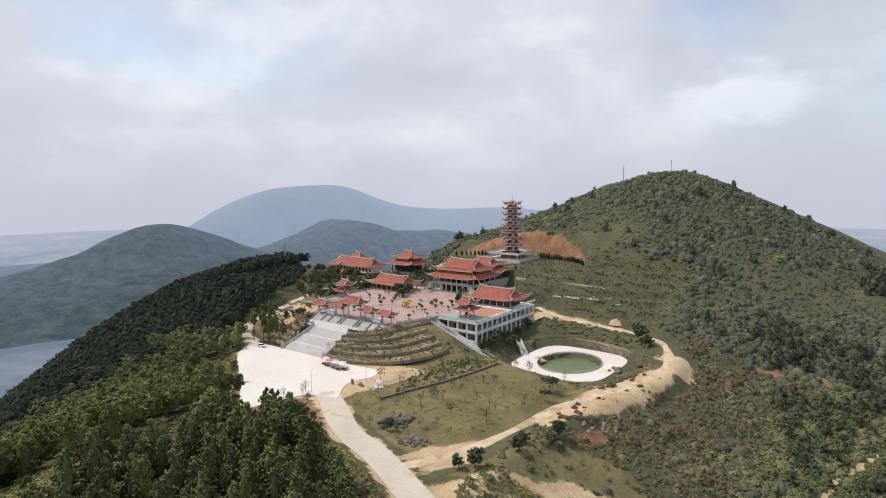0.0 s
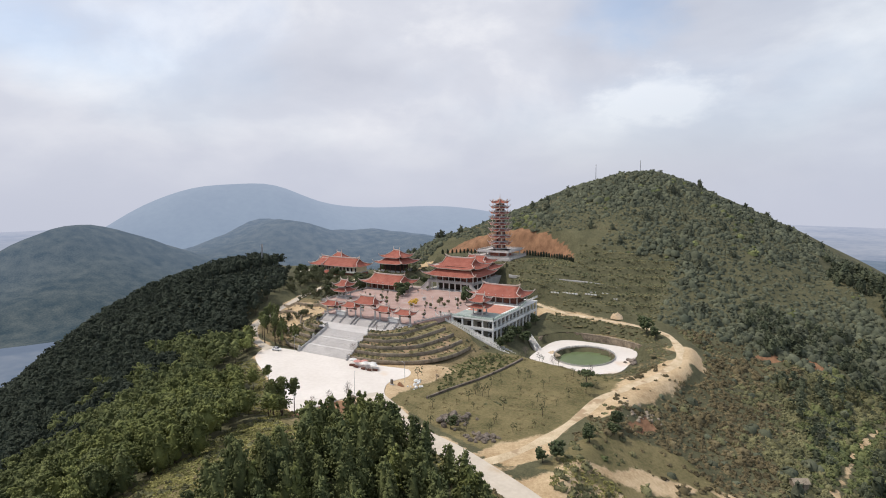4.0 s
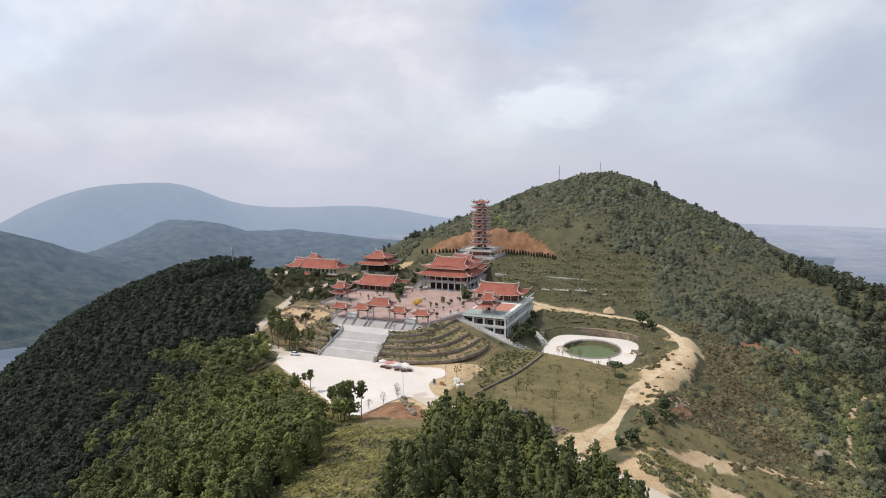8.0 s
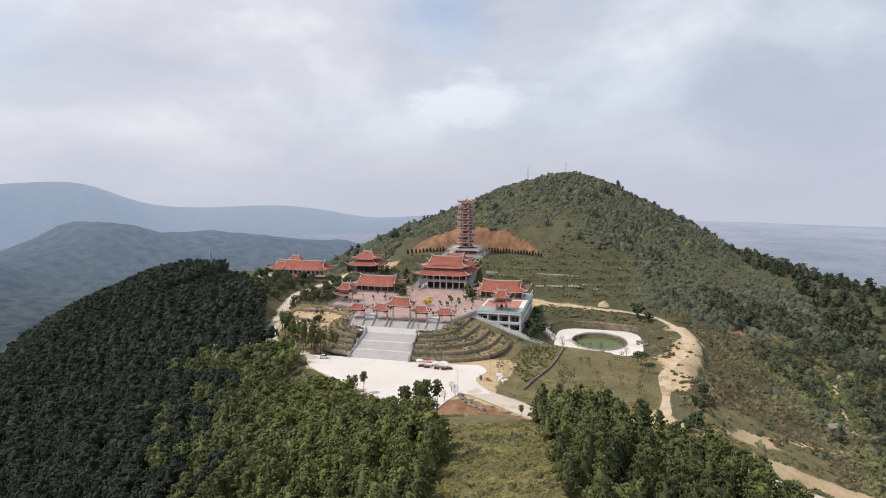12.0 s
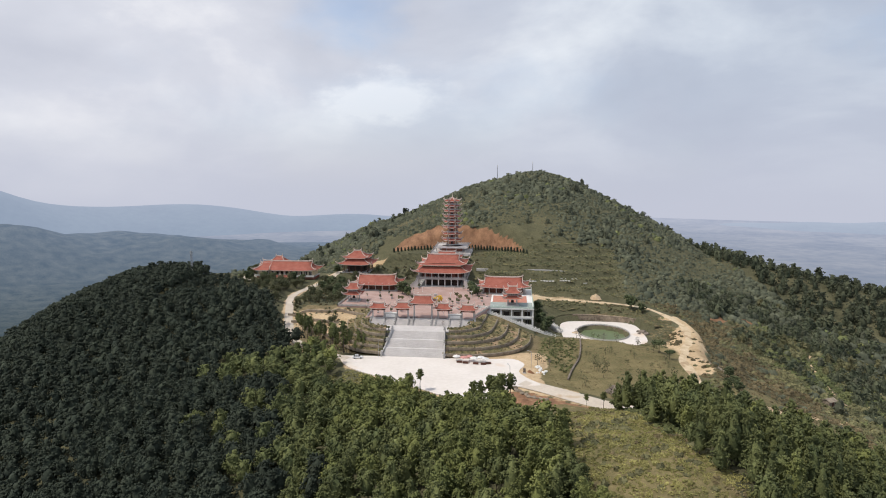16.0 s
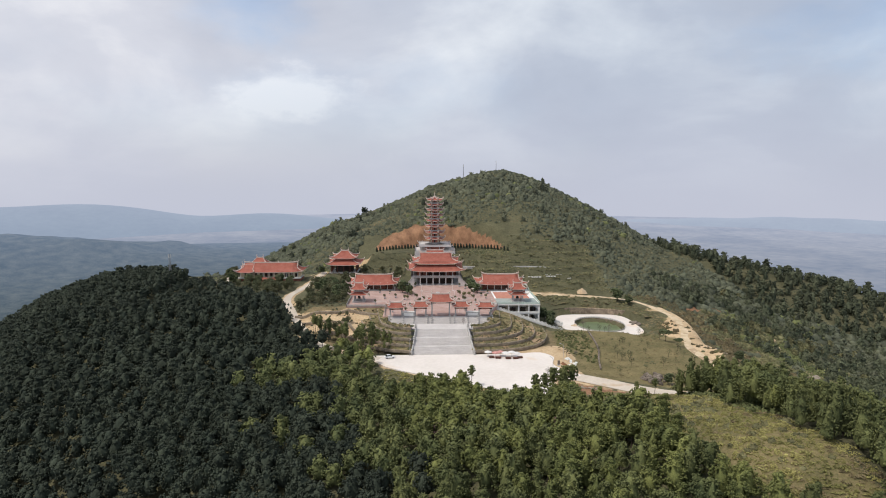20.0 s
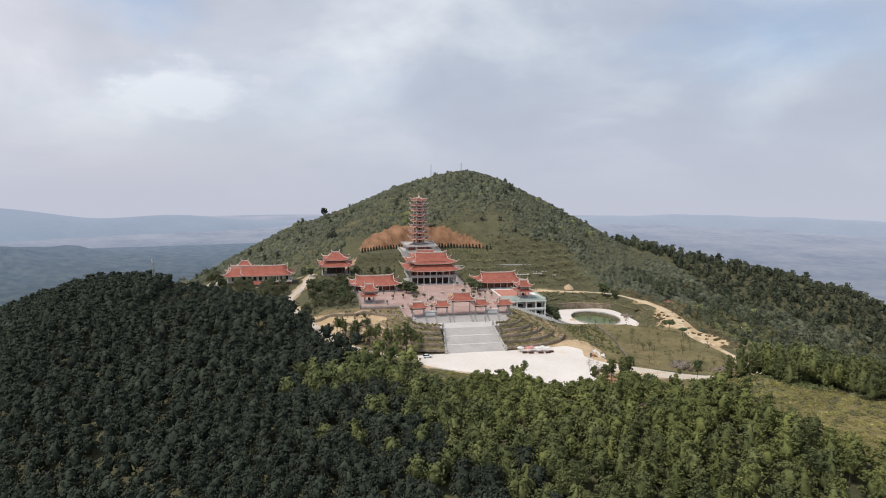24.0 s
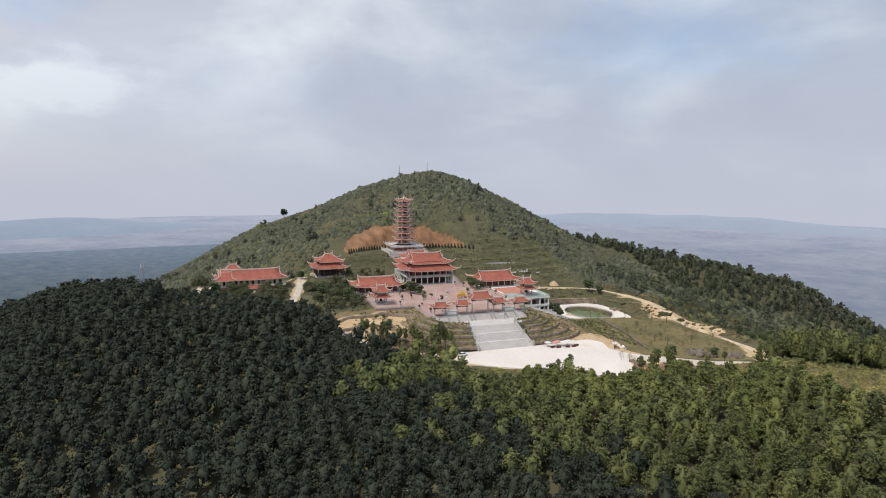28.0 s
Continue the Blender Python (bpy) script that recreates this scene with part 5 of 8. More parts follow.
def long_house():
    e = empty("monks_house", -106, 168.5, 7.6, 0, "long cream two-storey house with a red hipped roof", "house")
    box("lower_storey", -19.5, 19.5, -5.5, 6, -0.4, 2.6, M_REDWALL, e)
    box("porch_floor", -20, 20, -7.2, 6.5, 2.6, 2.95, M_STONE, e)
    w = box("wall", -18.5, 18.5, -4.6, 6, 2.95, 7.2, M_CREAM, e)
    for i in range(11):
        xx = -15 + 3.2 * i
        fr = box("window", xx - 0.75, xx + 0.75, -4.68, -4.55, 3.4 if i % 3 else 3.0, 5.9, M_DARK, w)
        box("shutter", xx - 0.95, xx - 0.72, -4.75, -4.6, 3.4, 5.9, M_WOOD, fr)
    for i in range(11):
        column("veranda_post", -18 + 3.6 * i, -6.6, 2.95, 6.8, 0.16, M_WHITE, e, 8)
    rail(e, -19.8, -7.0, 19.8, -7.0, 2.95, 0.9, 2.4, material=M_WHITE)
    roof(e, 41, 16, 34, 0, 6.9, 11.8, 0.9, gable=0.4, name="main_roof", horn=0.9, cy=0.3)
    roof(e, 11, 17.5, 7.5, 0, 7.0, 10.6, 0.7, gable=0.5, name="gable_roof", horn=0.8, cx=-14.5, cy=-0.4)
    box("porch_wall", -4.5, 4.5, -10.5, -7.2, -0.4, 2.4, M_REDWALL, e)
    roof(e, 14, 6.5, 11, 1.5, 2.5, 3.9, 0.5, name="porch_roof", horn=0.6, cy=-9.0)
    box("rear_wing", -16, -4, 6, 16, 0, 8.5, M_CREAM, e)
    roof(e, 18, 18, 4, 0, 8.0, 13.6, 0.9, name="rear_roof", horn=0.9, cx=-10.0, cy=11.0)


pavilion()
long_house()


# ---- pond ----
def pond():
    cx, cy = POND
    z = -7.0
    n = 56
    out = []
    for i in range(n):
        a = 2 * math.pi * i / n
        c, s = math.cos(a), math.sin(a)
        k = (abs(c) ** 4.2 + abs(s) ** 4.2) ** (-1 / 4.2)
        out.append((cx + 21.5 * c * k, cy + 23.6 * s * k))
    inn = [(cx + 0.5 + 13.6 * math.cos(2 * math.pi * i / n), cy - 1.0 + 16.2 * math.sin(2 * math.pi * i / n)) for i in range(n)]
    e = empty("pond_terrace", label="pale concrete apron round an oval pond", category="terrace")
    V = [(x, y, z + 0.35) for x, y in out] + [(x, y, z + 0.35) for x, y in inn] + [(x, y, z - 1.2) for x, y in out]
    F = [(i, (i + 1) % n, n + (i + 1) % n, n + i) for i in range(n)] + [(2 * n + i, 2 * n + (i + 1) % n, (i + 1) % n, i) for i in range(n)]
    mesh_ob("apron", V, F, M_CONCRETE, e)
    V = [(x, y, z + 0.36) for x, y in inn] + [(x, y, z - 2.6) for x, y in inn]
    F = [(i, (i + 1) % n, n + (i + 1) % n, n + i) for i in range(n)]
    mesh_ob("basin_wall", V, F, M_PONDWALL, e)
    for i in range(n):
        a, b = inn[i], inn[(i + 1) % n]
        bm = bmesh.new()
        ang = math.atan2(b[1] - a[1], b[0] - a[0])
        L = math.hypot(b[0] - a[0], b[1] - a[1])
        add_box(bm, -0.11, 0.11, -0.11, 0.11, 0, 0.85)
        add_box(bm, 0, L, -0.06, 0.06, 0.62, 0.74)
        add_box(bm, 0.1, L - 0.1, -0.05, 0.05, 0.12, 0.45)
        ob = part("parapet_panel", bm, M_STONE, e)
        ob.matrix_basis = pose(a[0], a[1], z + 0.35, 0, 0, math.degrees(ang))
    wv = [(x, y, z - 1.7) for x, y in inn]
    w = mesh_ob("pond_water", wv, [tuple(range(n))], M_WATER)
    tagged(w, "still green pond water", "water", kind="structure")
    w.name = "water"
    # retaining wall on the uphill side
    t = empty("pond_retaining_wall", label="weathered retaining wall behind the pond", category="wall")
    P = curve([(64.5, 116, 0), (66.5, 124, 0), (72, 131, 0), (81, 134.2, 0), (93, 133.6, 0), (104, 130.5, 0), (112, 126, 0)], 4)
    for i in range(len(P) - 1):
        a, b = P[i], P[i + 1]
        mid = ((a[0] + b[0]) / 2, (a[1] + b[1]) / 2)
        L = math.hypot(b[0] - a[0], b[1] - a[1])
        bm = bmesh.new()
        add_box(bm, -L / 2, L / 2, -0.3, 0.3, -1.5, 3.2)
        add_box(bm, -L / 2, -L / 2 + 0.4, -0.45, -0.3, -1.5, 3.2)
        ob = part("wall_bay", bm, M_PONDWALL, t)
        box("coping", -L / 2 - 0.02, L / 2 + 0.02, -0.5, 0.5, 3.2, 3.5, M_PONDWALL, ob)
        box("backfill", -L / 2 - 0.1, L / 2 + 0.1, 0.31, 4.2, -1.0, 3.3, M_GRASS, ob)
        ob.matrix_basis = pose(*mid, z, 0, 0, math.degrees(math.atan2(b[1] - a[1], b[0] - a[0])))


pond()


# ---- plants ----
OCT = np.array([(1, 0, 0), (-1, 0, 0), (0, 1, 0), (0, -1, 0), (0, 0, 1), (0, 0, -1)], float)
OCTF = np.array([(0, 2, 4), (2, 1, 4), (1, 3, 4), (3, 0, 4), (2, 0, 5), (1, 2, 5), (3, 1, 5), (0, 3, 5)])


def rot_matrices(n, r):
    q = r.normal(size=(n, 4))
    q /= np.linalg.norm(q, axis=1)[:, None]
    w, x, y, z = q.T
    return np.stack([np.stack([1 - 2 * (y * y + z * z), 2 * (x * y - z * w), 2 * (x * z + y * w)], -1),
                     np.stack([2 * (x * y + z * w), 1 - 2 * (x * x + z * z), 2 * (y * z - x * w)], -1),
                     np.stack([2 * (x * z - y * w), 2 * (y * z + x * w), 1 - 2 * (x * x + y * y)], -1)], 1)


def tufts(centres, sizes, r, flat=0.6):
    """Leaf clumps: small uneven eight-sided tufts, turned at random."""
    n = len(centres)
    base = OCT[None] * r.uniform(0.55, 1.25, (n, 6, 1)) * np.array([1, 1, flat])[None, None]
    V = np.einsum("nij,nkj->nki", rot_matrices(n, r), base) * sizes[:, None, None] + centres[:, None]
    F = (OCTF[None] + 6 * np.arange(n)[:, None, None]).reshape(-1, 3)
    return V.reshape(-1, 3), F


TET = np.array([(0.85, 0, -0.4), (-0.42, 0.74, -0.4), (-0.42, -0.74, -0.4), (0, 0, 1.35)], float)
TETF = np.array([(0, 2, 1), (0, 1, 3), (1, 2, 3), (2, 0, 3)])


def needles(centres, sizes, r):
    """Needle clumps: uneven four-sided tufts."""
    n = len(centres)
    base = TET[None] * r.uniform(0.6, 1.4, (n, 4, 1))
    V = np.einsum("nij,nkj->nki", rot_matrices(n, r), base) * sizes[:, None, None] + centres[:, None]
    F = (TETF[None] + 4 * np.arange(n)[:, None, None]).reshape(-1, 3)
    return V.reshape(-1, 3), F


def pine_crown(seed, n, H, R, size, point=0.0, low=0.34):
    """A full, rounded pine crown: clumps of needle tufts on branch ends over a shaded inner mass; point draws it towards a cone."""
    r = np.random.RandomState(seed)

    def prof(t):
        u = (t - low) / (1 - low)
        dome = np.interp(u, [0, 0.15, 0.4, 0.65, 0.85, 1.0], [0.55, 0.92, 1.0, 0.86, 0.58, 0.2])
        cone = np.interp(u, [0, 0.15, 0.4, 0.65, 0.85, 1.0], [0.75, 1.0, 0.84, 0.56, 0.3, 0.1])
        return dome * (1 - point) + cone * point

    m = 22
    lt = low + (1 - low) * (np.arange(m) + 0.5) / m * 0.97
    la = np.arange(m) * 2.4 + r.normal(0, 0.3, m)
    lr = prof(lt) * R * r.uniform(0.66, 0.92, m)
    LC = np.stack([lr * np.cos(la), lr * np.sin(la), H * lt + r.normal(0, 0.02 * H, m)], -1)
    k = np.where(r.uniform(size=n) < 0.92, r.randint(0, m, n), m - 1)
    d = r.normal(size=(n, 3))
    d /= np.linalg.norm(d, axis=1)[:, None]
    d[:, 2] = np.where(d[:, 2] < 0, d[:, 2] * 0.45, d[:, 2])
    C = LC[k] + d * (np.array([0.30, 0.30, 0.26]) * R)[None] * r.uniform(0.6, 1.05, (n, 1)) * (0.6 + 0.4 * prof(lt[k]))[:, None]
    V, F = needles(C, size * r.uniform(0.7, 1.35, n), r)
    # the body of the crown, swelling where the branches end
    seg, lev = 9, [low + q * (1 - low) for q in (0.0, 0.12, 0.34, 0.58, 0.78, 0.93)]
    CV = []
    for p, t in enumerate(lev):
        for q in range(seg):
            a = 2 * math.pi * (q + 0.5 * (p % 2)) / seg
            k_ = 0.62 * R * prof(t) * r.uniform(0.62, 1.15)
            CV.append((k_ * math.cos(a), k_ * math.sin(a), H * t + r.uniform(-0.035, 0.035) * H - 0.1))
    CV.append((0, 0, H * 0.985))
    CF = []
    for p in range(len(lev) - 1):
        for q in range(seg):
            a, b, c, e = p * seg + q, p * seg + (q + 1) % seg, (p + 1) * seg + q, (p + 1) * seg + (q + 1) % seg
            CF += [(a, b, c), (b, e, c)]
    top = len(lev) * seg
    CF += [(top - seg + q, top - seg + (q + 1) % seg, top) for q in range(seg)]
    return np.concatenate([np.array(CV), V]), np.concatenate([np.array(CF), F + len(CV)])


def round_crown(seed, n, H, R, size, low=0.3):
    """A round broadleaf or shrub crown of leaf clumps in a few lobes."""
    r = np.random.RandomState(seed)
    m = 6
    lc = np.stack([r.uniform(-0.5, 0.5, m) * R, r.uniform(-0.5, 0.5, m) * R, H * r.uniform(low + 0.15, 0.85, m)], -1)
    k = r.randint(0, m, n)
    d = r.normal(size=(n, 3))
    d /= np.linalg.norm(d, axis=1)[:, None]
    C = lc[k] + d * np.array([R * 0.55, R * 0.55, H * (1 - low) * 0.3]) * r.uniform(0.5, 1.0, (n, 1)) ** 0.5
    return tufts(C, size * r.uniform(0.7, 1.3, n), r, 0.7)


def tet_bush(seed, n, H, R, size):
    """A low bush of small leaf tufts."""
    r = np.random.RandomState(seed)
    d = r.normal(size=(n, 3))
    d /= np.linalg.norm(d, axis=1)[:, None]
    d[:, 2] = np.abs(d[:, 2])
    C = d * np.array([R, R, H * 0.8]) * r.uniform(0.35, 1.0, (n, 1)) ** 0.6
    C[:, 2] += 0.1 * H
    return needles(C, size * r.uniform(0.8, 1.5, n), r)


def dome_bush(seed, H, R, n, size):
    """A low bush: an uneven leafy mound with ragged tufts standing out of it."""
    r = np.random.RandomState(seed)
    seg = 6
    V, F = [], []
    for t, q in ((-0.15, 1.0), (0.5, 0.86)):
        for k in range(seg):
            a = 2 * math.pi * (k + 0.5 * (t > 0)) / seg
            V.append((R * q * r.uniform(0.7, 1.15) * math.cos(a), R * q * r.uniform(0.7, 1.15) * math.sin(a), H * t * r.uniform(0.8, 1.25)))
    V.append((r.uniform(-0.25, 0.25) * R, r.uniform(-0.25, 0.25) * R, H * 0.95))
    for k in range(seg):
        j = (k + 1) % seg
        F += [(k, j, seg + k), (j, seg + j, seg + k), (seg + k, seg + j, 2 * seg)]
    V2, F2 = tet_bush(seed + 7, n, H * 1.15, R * 1.05, size)
    return np.concatenate([np.array(V), V2]), np.concatenate([np.array(F), F2 + len(V)])


def grass_clump(seed, n, H, R, width):
    """A clump of upright, leaning tapered blades."""
    r = np.random.RandomState(seed)
    a, q = r.uniform(0, 6.28, n), np.sqrt(r.uniform(0, 1, n)) * R
    B = np.stack([q * np.cos(a), q * np.sin(a), np.zeros(n)], -1)
    tip = B * r.uniform(1.0, 1.5, (n, 1)) + r.normal(0, 0.12 * H, (n, 3)) + np.array([0, 0, 1.0]) * (H * r.uniform(0.5, 1.1, (n, 1)))
    w = width * r.uniform(0.6, 1.3, n)
    V = []
    for k in range(3):
        V.append(B + np.stack([w * np.cos(a + 2.1 * k), w * np.sin(a + 2.1 * k), np.zeros(n)], -1))
    V.append(tip)
    return np.stack(V, 1).reshape(-1, 3), (np.array([(0, 1, 3), (1, 2, 3), (2, 0, 3)])[None] + 4 * np.arange(n)[:, None, None]).reshape(-1, 3)


def trunk_mesh(H, r0, seed, limbs=6, top=0.85):
    """A tapered, slightly bent trunk with limbs."""
    r = random.Random(seed)
    V, F = [], []

    def tube(pts, ra, rb, seg=6):
        o = len(V)
        for i, p in enumerate(pts):
            rr = ra + (rb - ra) * i / (len(pts) - 1)
            for k in range(seg):
                a = 2 * math.pi * k / seg
                V.append((p[0] + rr * math.cos(a), p[1] + rr * math.sin(a), p[2]))
        for i in range(len(pts) - 1):
            for k in range(seg):
                F.append((o + i * seg + k, o + i * seg + (k + 1) % seg, o + (i + 1) * seg + (k + 1) % seg, o + (i + 1) * seg + k))

    bx, by = r.uniform(-0.3, 0.3), r.uniform(-0.3, 0.3)
    tube([(0, 0, -0.8), (bx * 0.4, by * 0.4, H * 0.35), (bx, by, H * top)], r0, r0 * 0.3)
    for i in range(limbs):
        t = 0.3 + 0.55 * i / max(1, limbs - 1)
        a = r.uniform(0, 6.28)
        L = H * 0.24 * (1.1 - t * 0.6)
        tube([(bx * t, by * t, H * t), (bx * t + L * math.cos(a), by * t + L * math.sin(a), H * t + L * 0.35)], r0 * 0.32, r0 * 0.12, 4)
    return V, F


def tree(name, crown, H, r0, seed, leaf, label, category="tree", limbs=6, group=""):
    """A tree as a thing: trunk and crown."""
    e = empty(name, label=label, category=category, group=group)
    V, F = trunk_mesh(H, r0, seed, limbs)
    mesh_ob("trunk", V, F, M_BARK, e)
    me = array_ob("crown", crown[0], crown[1], leaf, True)
    me.parent = e
    return e


def bare_tree(name, H, seed, label):
    """A leafless young tree: trunk, forked limbs and fine twigs."""
    e = empty(name, label=label, category="tree", group="bare young trees")
    V, F = trunk_mesh(H, 0.13, seed, 10, 0.9)
    mesh_ob("trunk", V, F, M_BARE, e)
    r = np.random.RandomState(seed)
    n = 170
    a, t = r.uniform(0, 6.28, n), r.uniform(0.35, 1.0, n)
    L = H * 0.34 * np.sqrt(r.uniform(0.1, 1, n)) * np.interp(t, [0.35, 0.6, 1], [0.7, 1, 0.4])
    P = np.stack([L * np.cos(a), L * np.sin(a), H * t + L * 0.4], -1)
    D = np.stack([np.cos(a) * 0.5, np.sin(a) * 0.5, np.full(n, 0.7)], -1) + r.normal(0, 0.3, (n, 3))
    S = np.stack([-np.sin(a), np.cos(a), np.zeros(n)], -1) * 0.035
    up = np.array([0, 0, 0.035])
    TV = np.stack([P - S, P + S, P + up, P + D * H * 0.14], 1).reshape(-1, 3)
    TF = (np.array([(0, 1, 3), (1, 2, 3), (2, 0, 3), (0, 2, 1)])[None] + 4 * np.arange(n)[:, None, None]).reshape(-1, 3)
    tw = array_ob("crown", TV, TF, M_BARE)
    tw.parent = e
    return e


def scatter(name, variants, places, material, label, category, smooth=False):
    """Many plants past counting, joined into one object. places: x, y, z, turn, scale, height scale, variant."""
    VV, FF, TT, o = [], [], [], 0
    rt = np.random.RandomState(len(places))
    for v, (V, F) in enumerate(variants):
        P = places[places[:, 6] == v]
        if not len(P):
            continue
        TT.append(np.repeat(rt.uniform(-0.5, 0.5, len(P)), len(V)))
        c, s = np.cos(P[:, 3]), np.sin(P[:, 3])
        X = (V[None, :, 0] * c[:, None] - V[None, :, 1] * s[:, None]) * P[:, 4:5] + P[:, 0:1]
        Y = (V[None, :, 0] * s[:, None] + V[None, :, 1] * c[:, None]) * P[:, 4:5] + P[:, 1:2]
        Z = V[None, :, 2] * P[:, 5:6] + P[:, 2:3]
        VV.append(np.stack([X, Y, Z], -1).reshape(-1, 3))
        FF.append((F[None] + (o + len(V) * np.arange(len(P)))[:, None, None]).reshape(-1, 3))
        o += len(V) * len(P)
    ob = array_ob(name, np.concatenate(VV), np.concatenate(FF), material, smooth)
    ob.data.attributes.new("tone", "FLOAT", "POINT").data.foreach_set("value", np.concatenate(TT).astype(np.float32))
    tagged(ob, label, category, kind="stuff")
    return ob


def jitter(x0, x1, y0, y1, step, seed):
    r = np.random.RandomState(seed)
    X, Y = np.meshgrid(np.arange(x0, x1, step), np.arange(y0, y1, step))
    X = X + r.uniform(-0.45, 0.45, X.shape) * step
    Y = Y + r.uniform(-0.45, 0.45, Y.shape) * step
    return X.ravel(), Y.ravel(), r


BUILT = [(-140, 152), (-92, 100), (-76, 66), (-62, 44), (-34, 24), (-24, 14), (2, -3), (32, -22), (54, -31), (70, -20), (93, -29), (118, -38), (150, -55), (150, -36), (124, -24), (118, 10), (122, 50), (142, 100), (138, 128), (122, 150), (96, 158), (60, 164), (62, 228), (-50, 228), (-56, 190), (-140, 190)]


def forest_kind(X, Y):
    """0 none, 1 pines in the sunlit colour, 2 pines coloured dark for cloud shade, 3 mid tone between."""
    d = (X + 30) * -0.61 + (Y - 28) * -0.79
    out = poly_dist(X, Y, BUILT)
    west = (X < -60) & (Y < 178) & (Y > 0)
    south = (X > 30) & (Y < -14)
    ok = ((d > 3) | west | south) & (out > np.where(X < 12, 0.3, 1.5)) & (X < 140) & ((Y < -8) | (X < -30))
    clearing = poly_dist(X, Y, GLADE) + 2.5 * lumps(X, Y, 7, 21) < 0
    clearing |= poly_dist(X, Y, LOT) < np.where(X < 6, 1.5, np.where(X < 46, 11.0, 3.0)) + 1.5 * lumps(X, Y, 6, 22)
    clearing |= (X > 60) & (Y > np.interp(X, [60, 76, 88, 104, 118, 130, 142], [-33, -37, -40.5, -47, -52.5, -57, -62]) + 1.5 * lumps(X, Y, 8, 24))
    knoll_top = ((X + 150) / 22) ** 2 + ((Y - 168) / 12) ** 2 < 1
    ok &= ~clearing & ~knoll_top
    # ragged edge of the painted cloud shade, with a mid-toned band along it
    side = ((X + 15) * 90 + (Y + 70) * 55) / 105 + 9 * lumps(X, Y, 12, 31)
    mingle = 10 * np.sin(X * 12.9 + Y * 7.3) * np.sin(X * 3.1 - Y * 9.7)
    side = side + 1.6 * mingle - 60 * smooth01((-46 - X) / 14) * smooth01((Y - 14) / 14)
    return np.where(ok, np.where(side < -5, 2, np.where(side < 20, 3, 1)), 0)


def plant_forest():
    X, Y, r = jitter(-250, 142, -124, 182, 5.1, 11)
    kind = forest_kind(X, Y)
    keep = (kind > 0) & (r.uniform(size=len(X)) > 0.03)
    X, Y, kind = X[keep], Y[keep], kind[keep]
    Z = land(X, Y)
    n = len(X)
    # most sunlit-toned pines in the east, a fifth elsewhere, turn mid-green
    kind = np.where((kind == 1) & (r.uniform(size=n) < np.where(X > 66, 0.9, 0.2)), 3, kind)
    sc = r.uniform(0.84, 1.14, n)
    hs = (0.45 + 0.55 * sc) * r.uniform(0.93, 1.07, n)
    rise = 0.6 + 0.4 * smooth01((poly_dist(X, Y, LOT) - 6) / 24)
    hs = hs * np.where(X < 12, np.maximum(rise, 0.8), rise)
    sc = sc * (0.8 + 0.2 * smooth01((poly_dist(X, Y, LOT) - 6) / 26))
    low_ = np.where((X > -155) & (X < -78) & (Y > 88), 0.55, 1.0)
    hs, sc = hs * low_ * np.where(X > 66, 1.08, 1.0), sc * (0.4 + 0.6 * low_) * np.where(X > 66, 0.8, 1.0)
    turn = r.uniform(0, 6.28, n)
    near = np.zeros(n, bool)
    order = np.argsort(np.where((X > -20) & (X < 130), Y, 1e6))
    near[order[:270]] = True
    pointed = [0.75, 0.6, 0.35, 0.15, 0.0, 0.0]
    fine = [pine_crown(40 + i, 460, 10.4, 3.4, 0.31, min(1.0, pointed[i] * 1.3), 0.16 if i < 3 else 0.42) for i in range(5)]
    middle = [pine_crown(50 + i, 200, 10.4, 3.7, 0.42, pointed[i] * (1.1 if i < 2 else 0.5), 0.16 if i < 2 else 0.42) for i in range(6)]
    coarse = [pine_crown(60 + i, 80, 10.4, 3.75, 0.54, pointed[i] * 0.4, 0.42) for i in range(6)]
    # the eastern stand is slimmer and more pointed than the western one
    # it also grows closer together
    EX, EY, re = jitter(74, 142, -124, -30, 5.6, 12)
    more = (forest_kind(EX, EY) > 0) & (re.uniform(size=len(EX)) < 0.75)
    EX, EY = EX[more], EY[more]
    k = len(EX)
    X, Y, Z, kind = np.append(X, EX), np.append(Y, EY), np.append(Z, land(EX, EY)), np.append(kind, np.where(re.uniform(size=k) < 0.8, 3, 1))
    es = re.uniform(0.55, 0.95, k)
    sc, hs, turn, near = np.append(sc, es * 0.85), np.append(hs, es * re.uniform(0.9, 1.2, k)), np.append(turn, re.uniform(0, 6.28, k)), np.append(near, np.zeros(k, bool))
    n = len(X)
    P = np.stack([X, Y, Z, turn, sc, hs, np.where(X > 72, r.randint(0, 3, n), r.randint(2, 6, n))], -1)
    back = (Y > 5) | (X < -110)
    for kd, m_, nm, lab in ((1, M_PINE, "young_pine_forest", "dense stand of green pine trees on the slope"), (2, M_PINEDARK, "old_pine_forest", "dense pine forest on the slope, coloured dark for cloud shade"), (3, M_PINEMID, "mixed_pine_forest", "mid-green pine trees on the slope")):
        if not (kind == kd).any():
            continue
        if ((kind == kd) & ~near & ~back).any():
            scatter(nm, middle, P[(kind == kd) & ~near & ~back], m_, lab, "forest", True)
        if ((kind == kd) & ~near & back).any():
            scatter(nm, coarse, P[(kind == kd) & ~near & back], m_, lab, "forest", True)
    stems = trunk_mesh(9.6, 0.18, 5, 0)
    SV, SF = np.array(stems[0]), np.array([(a, b, c) for a, b, c, d in stems[1]] + [(a, c, d) for a, b, c, d in stems[1]])
    edge = P[~near][poly_dist(X[~near], Y[~near], BUILT) < 14].copy()
    edge[:, 6] = 0
    scatter("pine_stems", [(SV, SF)], edge, M_BARK, "slim brown pine trunks along the forest edge", "forest")
    protos = {}
